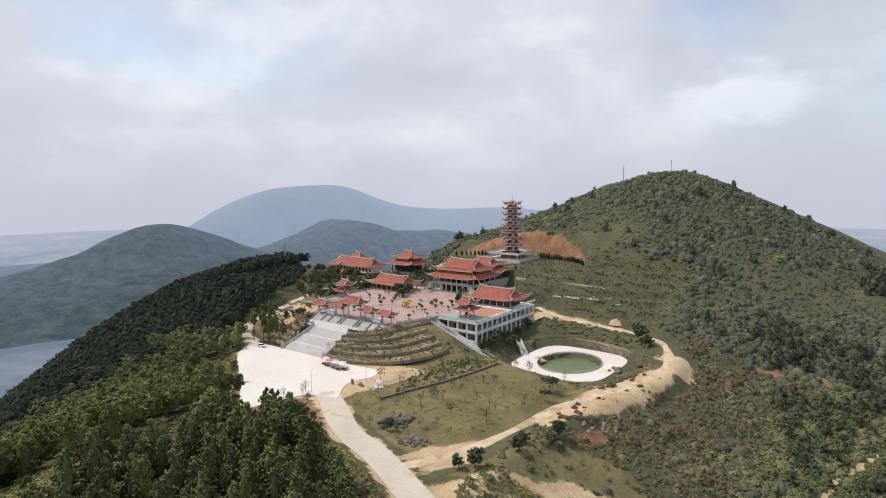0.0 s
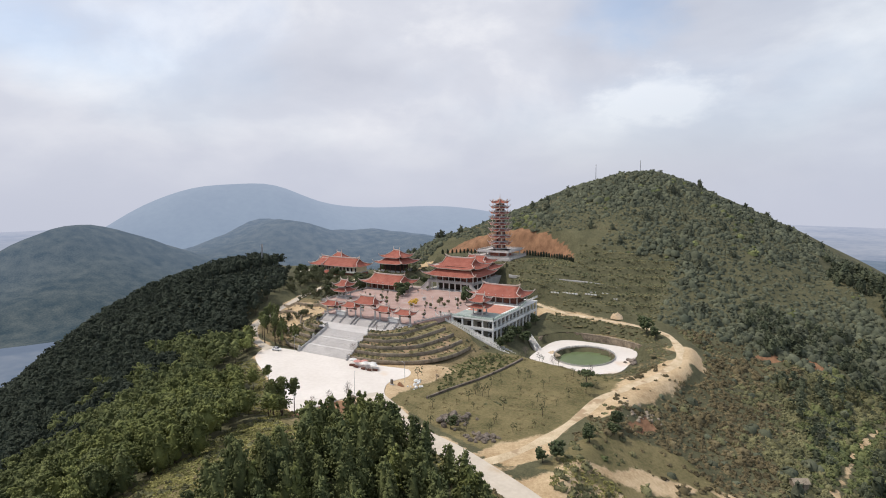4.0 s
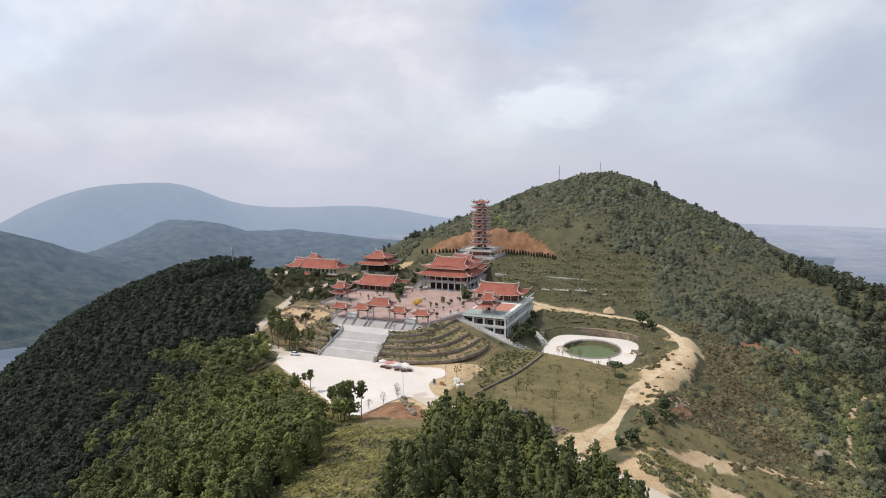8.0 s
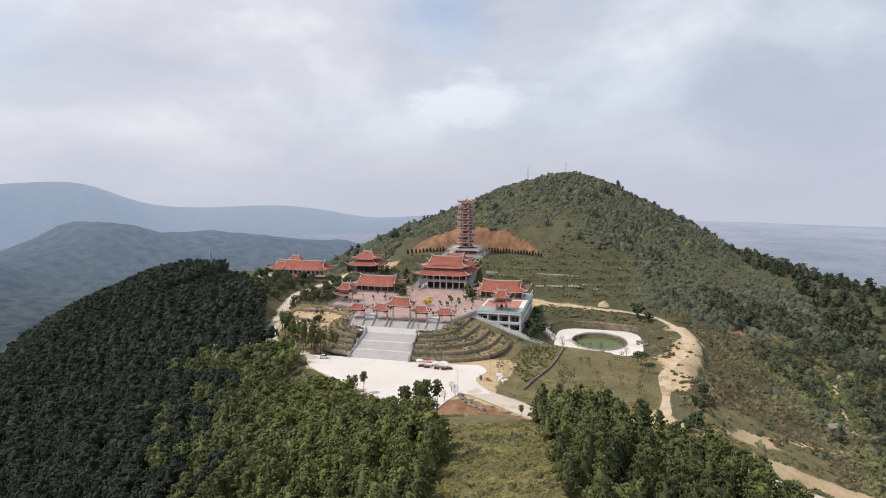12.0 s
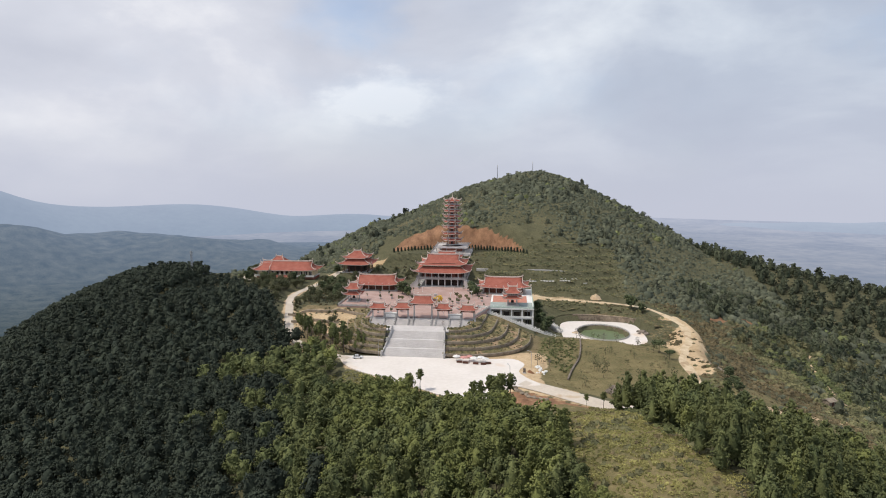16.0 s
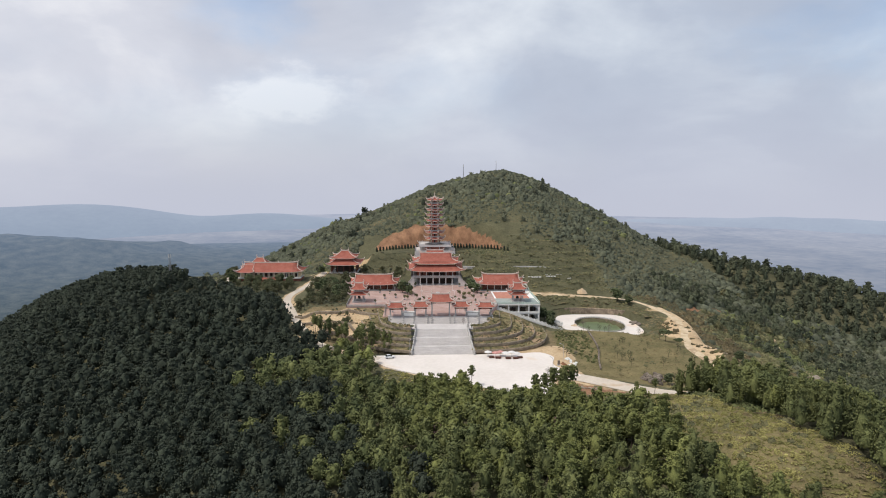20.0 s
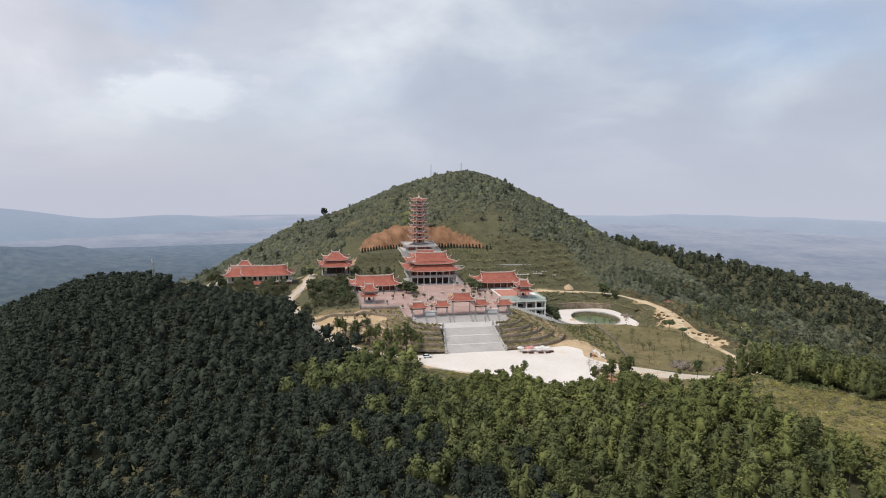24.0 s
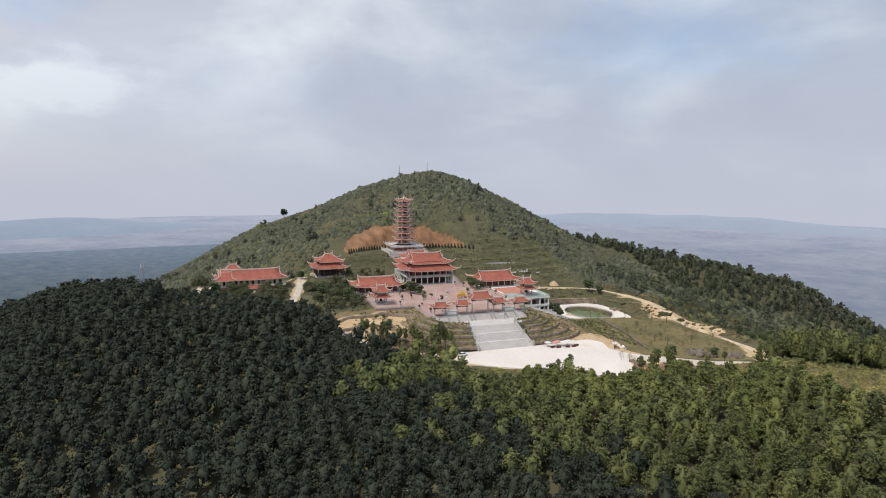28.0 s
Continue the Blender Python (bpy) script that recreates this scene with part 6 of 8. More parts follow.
    for i in np.nonzero(near)[0]:
        key = (int(P[i, 6]) % 5, int(kind[i]))
        m = Matrix.Translation((X[i], Y[i], Z[i])) @ Matrix.Rotation(turn[i], 4, "Z") @ Matrix.Diagonal((sc[i], sc[i], hs[i], 1))
        if key not in protos:
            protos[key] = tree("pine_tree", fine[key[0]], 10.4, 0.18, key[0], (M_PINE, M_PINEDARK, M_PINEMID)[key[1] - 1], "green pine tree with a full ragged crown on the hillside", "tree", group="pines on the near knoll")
            protos[key].matrix_basis = m
        else:
            c = copy_thing(protos[key], Matrix())
            c.matrix_basis = m


def plant_hill():
    X, Y, r = jitter(-230, 540, -24, 372, 2.55, 17)
    out = poly_dist(X, Y, BUILT)
    rr = np.hypot(X - PEAK[0], Y - PEAK[1])
    terr = (X > 18) & (X < 112) & (Y > 150) & (Y < 212)
    east = (X > 118) & (X < 540) & (Y < 300)
    bare = (poly_dist(X, Y, [(118, -34), (130, -29), (152, -16), (164, -13), (162, -4), (150, 0), (150, 14), (138, 9), (128, -8), (118, -20)]) < 0) | (np.hypot(X - 132, Y - 38) < 6) | (np.hypot(X - 165, Y - 150) < 2.5) | (np.hypot(X - 183, Y - 157) < 3)
    ok = (out > 1.5) & ((rr < 265) | east) & ~terr & (forest_kind(X, Y) == 0) & ~bare_face(X, Y) & ~bare
    ok &= ~((X < -60) & (Y < 172)) & ((Y > -10) | (X > 128))
    ok &= ~((Y > PEAK[1] + 25) & (np.abs(X - PEAK[0]) < 150))
    ok &= r.uniform(size=len(X)) < 0.93 + 0.15 * lumps(X, Y, 12, 41)
    ok &= (X < 280) | (r.uniform(size=len(X)) < 0.45)
    ok &= (line_dist(X, Y, SPUR_LANE)[0] > 7.0) & (line_dist(X, Y, FOOTPATH)[0] > 2.6)
    slope = (X > 112) & (X < 222) & (Y < 150)
    ok &= ~slope | (r.uniform(size=len(X)) < 0.05)
    ok &= ~((line_dist(X, Y, SPUR)[0] < 56) & (X + 0.4 * Y > 296))
    ok_hill = ok
    X, Y = X[ok], Y[ok]
    n = len(X)
    low_east = smooth01((X - 112) / 15) * smooth01((150 - Y) / 30)
    tone = lumps(X, Y, 22, 47) + 0.45 * lumps(X, Y, 7, 49) + 0.25 * r.normal(size=n)
    spur = smooth01((X - 190) / 40) * smooth01((260 - Y) / 60)
    tone = tone - 0.25 * low_east + 1.2 * spur * smooth01((Y - 110) / 40)
    kind = np.where(tone < -1.25 + 0.35 * smooth01((40 - X) / 60), 1, np.where((tone > -0.2) & (lumps(X, Y, 15, 53) + 0.4 * r.normal(size=n) > 0.85), 2, 0))
    sc = np.clip((0.8 + 0.32 * tone) * np.exp(0.3 * r.normal(size=n)), 0.4, 2.2) * np.where(kind == 1, 0.8, 1.0) * (1 + 0.25 * low_east + 0.5 * (X > 280))
    P = np.stack([X, Y, land(X, Y) - 0.25, r.uniform(0, 6.28, n), sc, sc * r.uniform(0.7, 1.15, n), r.randint(0, 6, n)], -1)
    shrub = [dome_bush(80 + i, 1.9, 1.75, 4, 0.5) for i in range(6)]
    scatter("hillside_shrubs", shrub, P[kind == 0], M_SHRUB, "dense dark green shrubs covering the hill", "shrubs", True)
    scatter("hillside_scrub", shrub, P[kind == 1], M_SCRUB, "dry brownish scrub and tall grass on the hill", "shrubs", True)
    scatter("hillside_green_growth", shrub, P[kind == 2], M_FRESH, "fresh light green bushes on the hill", "shrubs", True)
    # close-grown scrub on the slope below the track
    U, W, r2 = jitter(112, 222, -60, 152, 1.75, 19)
    ok = ((poly_dist(U, W, BUILT) > 0.8) | ((W > 8) & (W < 100) & (U > 119))) & (forest_kind(U, W) == 0) & (line_dist(U, W, TRACK[::2])[0] > 2.4)
    ok &= (poly_dist(U, W, [(118, -34), (130, -29), (140, -21), (152, -16), (164, -13), (162, -5), (148, -5), (138, -10), (128, -18)]) > 0) & (poly_dist(U, W, [(130, -5), (136, -3), (149, 8), (147, 15), (138, 9)]) > 0)
    ok &= line_dist(U, W, SPUR_LANE)[0] + 1.5 * lumps(U, W, 4, 71) > 6.0
    ok &= line_dist(U, W, FOOTPATH)[0] > 1.4
    for bx, by, br in ((132, 38, 5), (126, 56, 5), (132, 74, 4), (165, 150, 5), (183, 157, 6), (138, 100, 4)):
        ok &= np.hypot(U - bx, W - by) + 1.5 * lumps(U, W, 4, 71) > br
    ok &= r2.uniform(size=len(U)) < 0.9
    U, W = U[ok], W[ok]
    k = len(U)
    dry = lumps(U, W, 16, 73) + 0.5 * lumps(U, W, 6, 75) + 0.35 * r2.normal(size=k) + 0.7 * np.exp(-((U - 150) / 22) ** 2 - ((W - 70) / 45) ** 2) - 0.3 * smooth01((U - 185) / 20)
    dry = dry - 0.8 * smooth01((U - 172) / 14) + 0.6 * smooth01((168 - U) / 20) * smooth01((W - 14) / 14)
    ok2 = (poly_dist(U, W, TRACK_SIDE) + 2.2 * lumps(U, W, 6, 89) > 0) | (r2.uniform(size=k) < 0.2)
    ok2 &= (poly_dist(U, W, GREEN_PATCH) > 0) | (r2.uniform(size=k) < 0.25)
    what = np.where(dry > 0.0, 1, np.where(dry < -0.95, 2, 0))
    size = np.exp(r2.normal(-0.15, 0.38, k)) * np.where(what == 1, 0.85, 1.0) * (1 + 0.35 * smooth01((U - 160) / 30)) * (1 + 0.25 * lumps(U, W, 9, 85))
    size = np.clip(size, 0.35, 2.4)
    what = np.where((what == 1) & (U > 172 + 7 * lumps(U, W, 10, 87)), 0, what)
    what = np.where(ok2, what, 9)
    Q = np.stack([U, W, land(U, W) - 0.15, r2.uniform(0, 6.28, k), size, size * r2.uniform(0.6, 1.2, k), r2.randint(0, 6, k)], -1)
    small = [dome_bush(180 + i, 0.9, 1.15, 12, 0.34) for i in range(6)]
    grassy = [tet_bush(310 + i, 26, 0.75, 1.3, 0.26) for i in range(6)]
    mound = [dome_bush(210 + i, 0.34, 1.6, 11, 0.26) for i in range(6)]
    blades = [grass_clump(190 + i, 18, 1.5, 1.25, 0.22) for i in range(6)]
    scatter("slope_scrub", small, Q[what == 1], M_SCRUB, "dry brown scrub and tall grass below the dirt track", "shrubs", True)
    scatter("slope_shrubs", small, Q[what == 0], M_SLOPE, "dense mixed olive shrubs below the dirt track", "shrubs", True)
    scatter("slope_green_growth", small, Q[what == 2], M_FRESH, "fresh green bushes below the dirt track", "shrubs", True)
    # dark woods along the eastern spur
    U2, W2, r3 = jitter(190, 500, 10, 300, 6.2, 37)
    sd2 = line_dist(U2, W2, SPUR)[0]
    ok = (sd2 < 58 + 8 * lumps(U2, W2, 20, 79)) & (U2 + 0.4 * W2 > 292 + 12 * lumps(U2, W2, 15, 81))
    U2, W2 = U2[ok], W2[ok]
    k2 = len(U2)
    q = r3.uniform(0.55, 1.05, k2)
    woods = [pine_crown(70 + i, 36, 9.0, 3.6, 0.8, 0.2, 0.1) for i in range(6)]
    scatter("spur_woods", woods, np.stack([U2, W2, land(U2, W2) - 0.6, r3.uniform(0, 6.28, k2), q * 1.1, q * r3.uniform(0.75, 1.15, k2), r3.randint(0, 6, k2)], -1), M_WOODS, "dark green woods along the eastern spur", "forest", True)
    # dark woods in the hollow below the eastern slope
    U2, W2, r3 = jitter(140, 330, -20, 190, 4.3, 59)
    edge_x = np.interp(W2, [-20, 40, 61, 90, 126, 158, 190], [194, 187, 187, 180, 167, 154, 150]) + 5 * lumps(U2, W2, 14, 93)
    ok = (U2 > edge_x) & (line_dist(U2, W2, SPUR)[0] > 52) & (r3.uniform(size=len(U2)) < np.where(W2 < 60, 0.72, 0.85))
    ok &= (np.hypot(U2 - 178, W2 - 48) > 9) & (line_dist(U2, W2, FOOTPATH)[0] > 5.0)
    for bx, by in ((162, 149), (172, 154), (184, 158)):
        ok &= np.hypot(U2 - bx - 3, W2 - by + 5) > 9
    U2, W2 = U2[ok], W2[ok]
    k2 = len(U2)
    q = np.clip(np.exp(r3.normal(-0.25, 0.3, k2)), 0.4, 1.3)
    hollow = [pine_crown(240 + i, 60, 5.6, 2.7, 0.46, 0.0, 0.05) for i in range(6)]
    R = np.stack([U2, W2, land(U2, W2) - 0.4, r3.uniform(0, 6.28, k2), q, q * r3.uniform(0.7, 1.1, k2), r3.randint(0, 6, k2)], -1)
    g = lumps(U2, W2, 15, 95) + 0.5 * r3.normal(size=k2) > 0.75
    scatter("hollow_woods", hollow, R[~g], M_WOODS, "dense dark green broadleaf woods in the hollow", "forest")
    scatter("hollow_green_trees", hollow, R[g], M_SLOPE, "olive green trees in the hollow", "forest")
    # taller single trees
    pick = r.uniform(size=n) < np.where(rr[ok_hill] < 70, 0.004, np.where(tone > 0.7, 0.05, np.where(spur > 0.5, 0.06, 0.012 + 0.10 * (X > 165) * (X < 222) * (Y < 150))))
    T = P[pick].copy()
    T[:, 4] = r.uniform(0.6, 1.25, len(T))
    T[:, 5] = T[:, 4] * r.uniform(0.8, 1.2, len(T))
    crowns = [pine_crown(90 + i, 30, 5.2, 2.5, 0.5, 0.0, 0.05) for i in range(6)]
    scatter("hillside_trees", crowns, T, M_SHRUB, "scattered taller broadleaf trees on the hill", "trees", True)
    # rough grass in the clearings below the car park
    X, Y, r = jitter(-30, 142, -118, 12, 1.4, 23)
    open_ = (forest_kind(X, Y) == 0) | (forest_kind(X + 4, Y) == 0) | (forest_kind(X - 4, Y) == 0) | (forest_kind(X, Y - 4) == 0)
    ok = open_ & (poly_dist(X, Y, SCRAPE) + 1.5 * lumps(X, Y, 4, 26) > 0.5) & (poly_dist(X, Y, BUILT) > 0.3) & ((Y < -6) | (X < 5)) & (poly_dist(X, Y, LOT) > 0.8) & (r.uniform(size=len(X)) < 0.9)
    X, Y = X[ok], Y[ok]
    n = len(X)
    P = np.stack([X, Y, land(X, Y) - 0.15, r.uniform(0, 6.28, n), r.uniform(0.55, 1.1, n), r.uniform(0.35, 0.9, n), r.randint(0, 6, n)], -1)
    v = lumps(X, Y, 8, 77) + 0.55 * r.normal(size=n)
    scatter("clearing_weeds", grassy, P[v > 0.75], M_SCRUB, "dry brownish weeds and tall grass in the clearing", "grass")
    scatter("clearing_grass", grassy, P[(v <= 0.75) & (v > -1.1)], M_MEADOW, "rough yellowish green grass in the clearing", "grass")
    scatter("clearing_bushes", small, P[v <= -1.1] * np.array([1, 1, 1, 1, 1.2, 1.5, 1]), M_SLOPE, "fresh green low bushes in the clearing", "bushes")
    # undergrowth at the foot of the eastern stand
    X, Y, r = jitter(60, 142, -70, -12, 2.3, 27)
    ok = (forest_kind(X, Y) > 0) & (poly_dist(X, Y, BUILT) > 0.3)
    X, Y = X[ok], Y[ok]
    n = len(X)
    P = np.stack([X, Y, land(X, Y) - 0.15, r.uniform(0, 6.28, n), r.uniform(0.8, 1.5, n), r.uniform(0.8, 1.6, n), r.randint(0, 6, n)], -1)
    scatter("forest_undergrowth", small, P, M_FRESH, "green undergrowth at the foot of the pines", "bushes", True)
    # weeds on the banks round the pond
    X, Y, r = jitter(56, 134, 66, 156, 1.7, 39)
    ok = (poly_dist(X, Y, [(60, 135), (84, 138.5), (104, 134), (115, 126), (115, 88), (100, 80), (112, 70), (119, 74), (127, 100), (128, 118), (116, 138), (104, 146), (88, 148), (62, 150)]) < 0)
    ok &= (line_dist(X, Y, TRACK[::2])[0] > 2.8) & (r.uniform(size=len(X)) < 0.8)
    X, Y = X[ok], Y[ok]
    n = len(X)
    P = np.stack([X, Y, land(X, Y) - 0.12, r.uniform(0, 6.28, n), r.uniform(0.4, 1.0, n), r.uniform(0.3, 0.9, n), r.randint(0, 6, n)], -1)
    v = lumps(X, Y, 6, 83) + 0.4 * r.normal(size=n)
    scatter("bank_scrub", mound, P[v > 0], M_SCRUB, "dry scrub on the banks behind the pond", "shrubs", True)
    scatter("bank_bushes", small, P[v <= 0], M_SLOPE, "olive bushes on the banks behind the pond", "shrubs", True)
    # lawn tufts in the field
    X, Y, r = jitter(48, 116, -14, 84, 1.9, 29)
    ok = (poly_dist(X, Y, [(58, 4), (98, -12), (107, 2), (111, 46), (116, 64), (100, 74), (72, 78), (54, 68), (52, 44), (54, 22)]) < 0) & (r.uniform(size=len(X)) < 0.35 + 0.3 * lumps(X, Y, 9, 61))
    X, Y = X[ok], Y[ok]
    n = len(X)
    P = np.stack([X, Y, land(X, Y) - 0.15, r.uniform(0, 6.28, n), r.uniform(0.4, 0.8, n), r.uniform(0.15, 0.4, n), r.randint(0, 6, n)], -1)
    scatter("field_grass", blades, P, M_SCRUB, "short dry grass tufts in the field", "grass")
    dark = lumps(X, Y, 5, 63) + 0.3 * r.normal(size=n) > 0.9
    scatter("field_weeds", small, P[dark] * np.array([1, 1, 1, 1, 1.1, 1.6, 1]), M_GARDEN, "dark patches of weeds in the dry field", "grass", True)


plant_forest()
plant_hill()

# ---- plants round the temple ----
def put_trees(proto, places, seed):
    """Copies of one tree at x, y, scale; the first place takes the original."""
    r = random.Random(seed)
    for i, (x, y, s) in enumerate(places):
        m = Matrix.Translation((x, y, at(x, y) if len(proto.name) else 0)) @ Matrix.Rotation(r.uniform(0, 6.28), 4, "Z") @ Matrix.Diagonal((s, s, s * r.uniform(0.9, 1.1), 1))
        ob = proto if i == 0 else copy_thing(proto, Matrix())
        ob.matrix_basis = m


def on(ob, z):
    ob.location.z = z
    return ob


tall = tree("tall_pine", pine_crown(7, 150, 12, 1.75, 0.34, 0.1, 0.58), 12, 0.2, 3, M_PINEMID, "tall pine with a bare trunk and a high dark crown", group="tall pines by the lane")
put_trees(tall, [(-35, 31, 1.15), (-31, 33.5, 1.2), (-28.5, 34.5, 1.05), (-43, 37, 1.0), (-47, 44, 0.8), (-52, 48, 0.95), (-39, 41, 0.75), (-57, 53, 0.8)], 3)
edge = tree("edge_pine", pine_crown(17, 190, 12, 2.1, 0.36, 0.1, 0.6), 12, 0.2, 8, M_PINEMID, "dark pine standing apart at the car park edge", group="pines at the car park edge")
put_trees(edge, [(41.5, -28.5, 0.95), (38.5, -30.5, 0.95), (35, -28, 0.9), (32, -29.5, 0.85), (29.5, -26, 0.8), (67, -20, 0.45), (72, -24, 0.55), (9, -8.5, 0.7), (5, -6.5, 0.55), (37, -33, 0.9)], 5)
bank_pine = tree("bank_pine", pine_crown(27, 90, 8.6, 1.35, 0.28, 0.2, 0.5), 8, 0.15, 6, M_PINEMID, "slim sunlit pine with a visible bare trunk", group="pines on the bank above the lane")
rb = random.Random(41)
spots = []
while len(spots) < 30:
    t_ = rb.random()
    x, y = -18 - 46 * t_, 33 + 28 * t_ ** 1.4 + rb.uniform(-3.0, 7.0)
    if line_dist(np.array([x]), np.array([y]), WROAD[::2])[0][0] > 3.2 and float(poly_dist(np.array([x]), np.array([y]), LOT)[0]) > 1:
        spots.append((x, y, rb.uniform(0.6, 1.1)))
put_trees(bank_pine, spots, 43)
dead = tree("dead_pine", pine_crown(33, 200, 9, 2.6, 0.4, 0.1, 0.3), 9, 0.16, 4, M_DEAD, "withered reddish-brown pine among green ones", group="withered pines")
put_trees(dead, [(22, -58, 0.95), (-36, -22, 0.8), (-4, -47, 0.85), (29, -62, 0.7)], 29)
leafy = tree("garden_tree", round_crown(21, 150, 5.2, 2.6, 0.55, 0.3), 5.2, 0.16, 4, M_BUSH, "dark green broadleaf garden tree", group="garden trees")
put_trees(leafy, [(-20, 119, 1.55), (-22, 125, 1.3), (-17, 114, 1.1), (21, 124, 1.4), (23, 118, 1.2), (-55, 108, 1.0), (-58, 116, 1.25), (-64, 122, 1.1), (-54, 124, 1.0), (-61, 132, 1.2), (-55, 140, 1.0),
                  (-67, 140, 1.2), (-63, 150, 1.1), (-70, 130, 1.0), (-72, 150, 1.0), (-52, 150, 1.1), (-66, 108, 0.9), (-44, 153, 1.1), (-36, 156, 1.0), (-28, 158, 0.9), (-118, 155, 1.2), (-110, 153, 1.0),
                  (-126, 153, 1.3), (-98, 154, 1.1), (-91, 152, 1.0), (-134, 176, 1.2), (-76, 178, 1.0), (111.5, 138, 1.5), (117, 133, 1.0), (60, 90, 1.2), (58, 97, 1.3), (62, 104, 1.1), (57.5, 105, 1.0), (59, 84, 0.9), (57, 118, 0.9), (58, 128, 1.0),
                  (84.5, -5.5, 0.75), (121, -11, 1.0), (127, 24, 0.9), (125, 5, 0.8), (128.5, 19, 0.8), (118, -14, 0.7), (123.5, 11, 0.7)], 7)
olive = tree("olive_garden_tree", round_crown(23, 170, 4.6, 2.4, 0.36, 0.2), 4.6, 0.14, 14, M_GARDEN, "loose olive-green garden tree on the western bank", group="trees of the western garden")
ro = random.Random(77)
put_trees(olive, [(-76 + 24 * ro.random(), 94 + 64 * ro.random(), 0.55 + 0.75 * ro.random()) for _ in range(58)], 15)
put_trees(copy_thing(olive, Matrix()), [(-140 + 8 * ro.random(), 180 + 8 * ro.random(), 0.6 + 0.6 * ro.random()) for _ in range(12)] + [(-44 - 10 * ro.random(), 56 + 20 * ro.random(), 0.4 + 0.4 * ro.random()) for _ in range(12)] + [(-46 + 24 * ro.random(), 154 + 30 * ro.random(), 0.5 + 0.5 * ro.random()) for _ in range(16)], 16)
rw = random.Random(83)
west_spots = []
while len(west_spots) < 64:
    x, y = rw.uniform(-138, -80), rw.uniform(100, 158)
    if float(poly_dist(np.array([x]), np.array([y]), [(-138, 156), (-95, 103), (-86, 103), (-91, 122), (-88, 142), (-84, 154), (-88, 157)])[0]) < 0:
        west_spots.append((x, y, rw.uniform(0.6, 1.25)))
put_trees(copy_thing(olive, Matrix()), west_spots, 17)
court = tree("courtyard_tree", round_crown(24, 110, 3.4, 1.5, 0.28, 0.3), 3.4, 0.1, 15, M_SLOPE, "loose olive-brown tree in the brick courtyard", group="trees of the courtyard")
put_trees(court, [(x, y, q) for x, y, q in ((14.5, 104, 1.0), (17.5, 108, 0.8), (12, 110, 0.9), (19, 101, 0.85), (9, 100, 0.7), (-12, 104, 0.8), (-15, 109, 1.0), (-8, 98, 0.7), (-17, 101, 0.8), (4, 93, 0.6), (20, 113, 0.9))], 19)
for ob in bpy.data.objects:
    if ob.name.startswith("courtyard_tree"):
        ob.location.z = PZ
umbrella = tree("umbrella_tree", round_crown(31, 150, 6.0, 3.2, 0.5, 0.62), 5.6, 0.2, 9, M_BUSH, "flat-topped green tree beside the dirt track", group="trees beside the track", limbs=9)
put_trees(umbrella, [(108, 55, 1.0), (110.5, 47, 0.7)], 9)
small = tree("young_field_tree", round_crown(41, 34, 3.6, 1.15, 0.17, 0.3), 3.3, 0.07, 2, M_GARDEN, "thin young tree with sparse leaves in the dry field", group="young trees in the field")
r_ = random.Random(12)
places = []
while len(places) < 48:
    x, y = r_.uniform(58, 112), r_.uniform(-4, 76)
    if float(poly_dist(np.array([x]), np.array([y]), [(60, 8), (96, -8), (106, 4), (109, 44), (114, 62), (98, 72), (74, 76), (58, 62)])[0]) < 0:
        places.append((x, y, r_.uniform(0.55, 1.4)))
places += [(52.8, 25, 1.7), (70, 7, 1.3), (78, -6.5, 1.2), (80, 24.6, 1.3)]
put_trees(small, places, 13)
for i, (x, y, h) in enumerate(((14.8, 33.6, 6.5), (37, -15.5, 3.6), (39, -9.5, 4.0), (39.5, 0, 4.2), (41.5, -3, 4.0), (74, 77.5, 4.5), (87, 76.5, 5.0), (103, 77, 4.0), (10.5, 55.5, 3.0), (-20, 38, 3.2), (-25, 42, 3.0), (58, 30, 2.6))):
    b = bare_tree("bare_tree", h, 20 + i, "leafless grey-brown young tree")
    b.matrix_basis = pose(x, y, at(x, y) if not (-24 < x < 24 and 47 < y < 62) else FZ, 0, 0, 37 * i)


def cypress_row():
    r = np.random.RandomState(3)
    n = 60
    t = r.uniform(0.05, 1, n)
    a = r.uniform(0, 6.28, n)
    rad = 0.55 * np.interp(t, [0, 0.2, 0.6, 1], [0.5, 1, 0.8, 0.1]) * r.uniform(0.6, 1, n)
    crown = needles(np.stack([rad * np.cos(a), rad * np.sin(a), 3.0 * t], -1), 0.42 * r.uniform(0.8, 1.2, n), r)
    c = tree("cypress", crown, 2.6, 0.07, 1, M_PINEDARK, "small dark columnar cypress in a row below the earth cut", group="row of cypresses", limbs=0)
    first = True
    for i in range(44):
        x = -40 + i * 2.15
        if abs(x - 0.5) < 9:
            continue
        y = 190 + 33 * math.sqrt(max(0.0, 1 - ((x - 7) / 50) ** 2)) - 2.2
        ob = c if first else copy_thing(c, Matrix())
        first = False
        s = 0.8 + 0.4 * random.random()
        ob.matrix_basis = Matrix.Translation((x, y, at(x, y))) @ Matrix.Diagonal((s, s, s, 1))


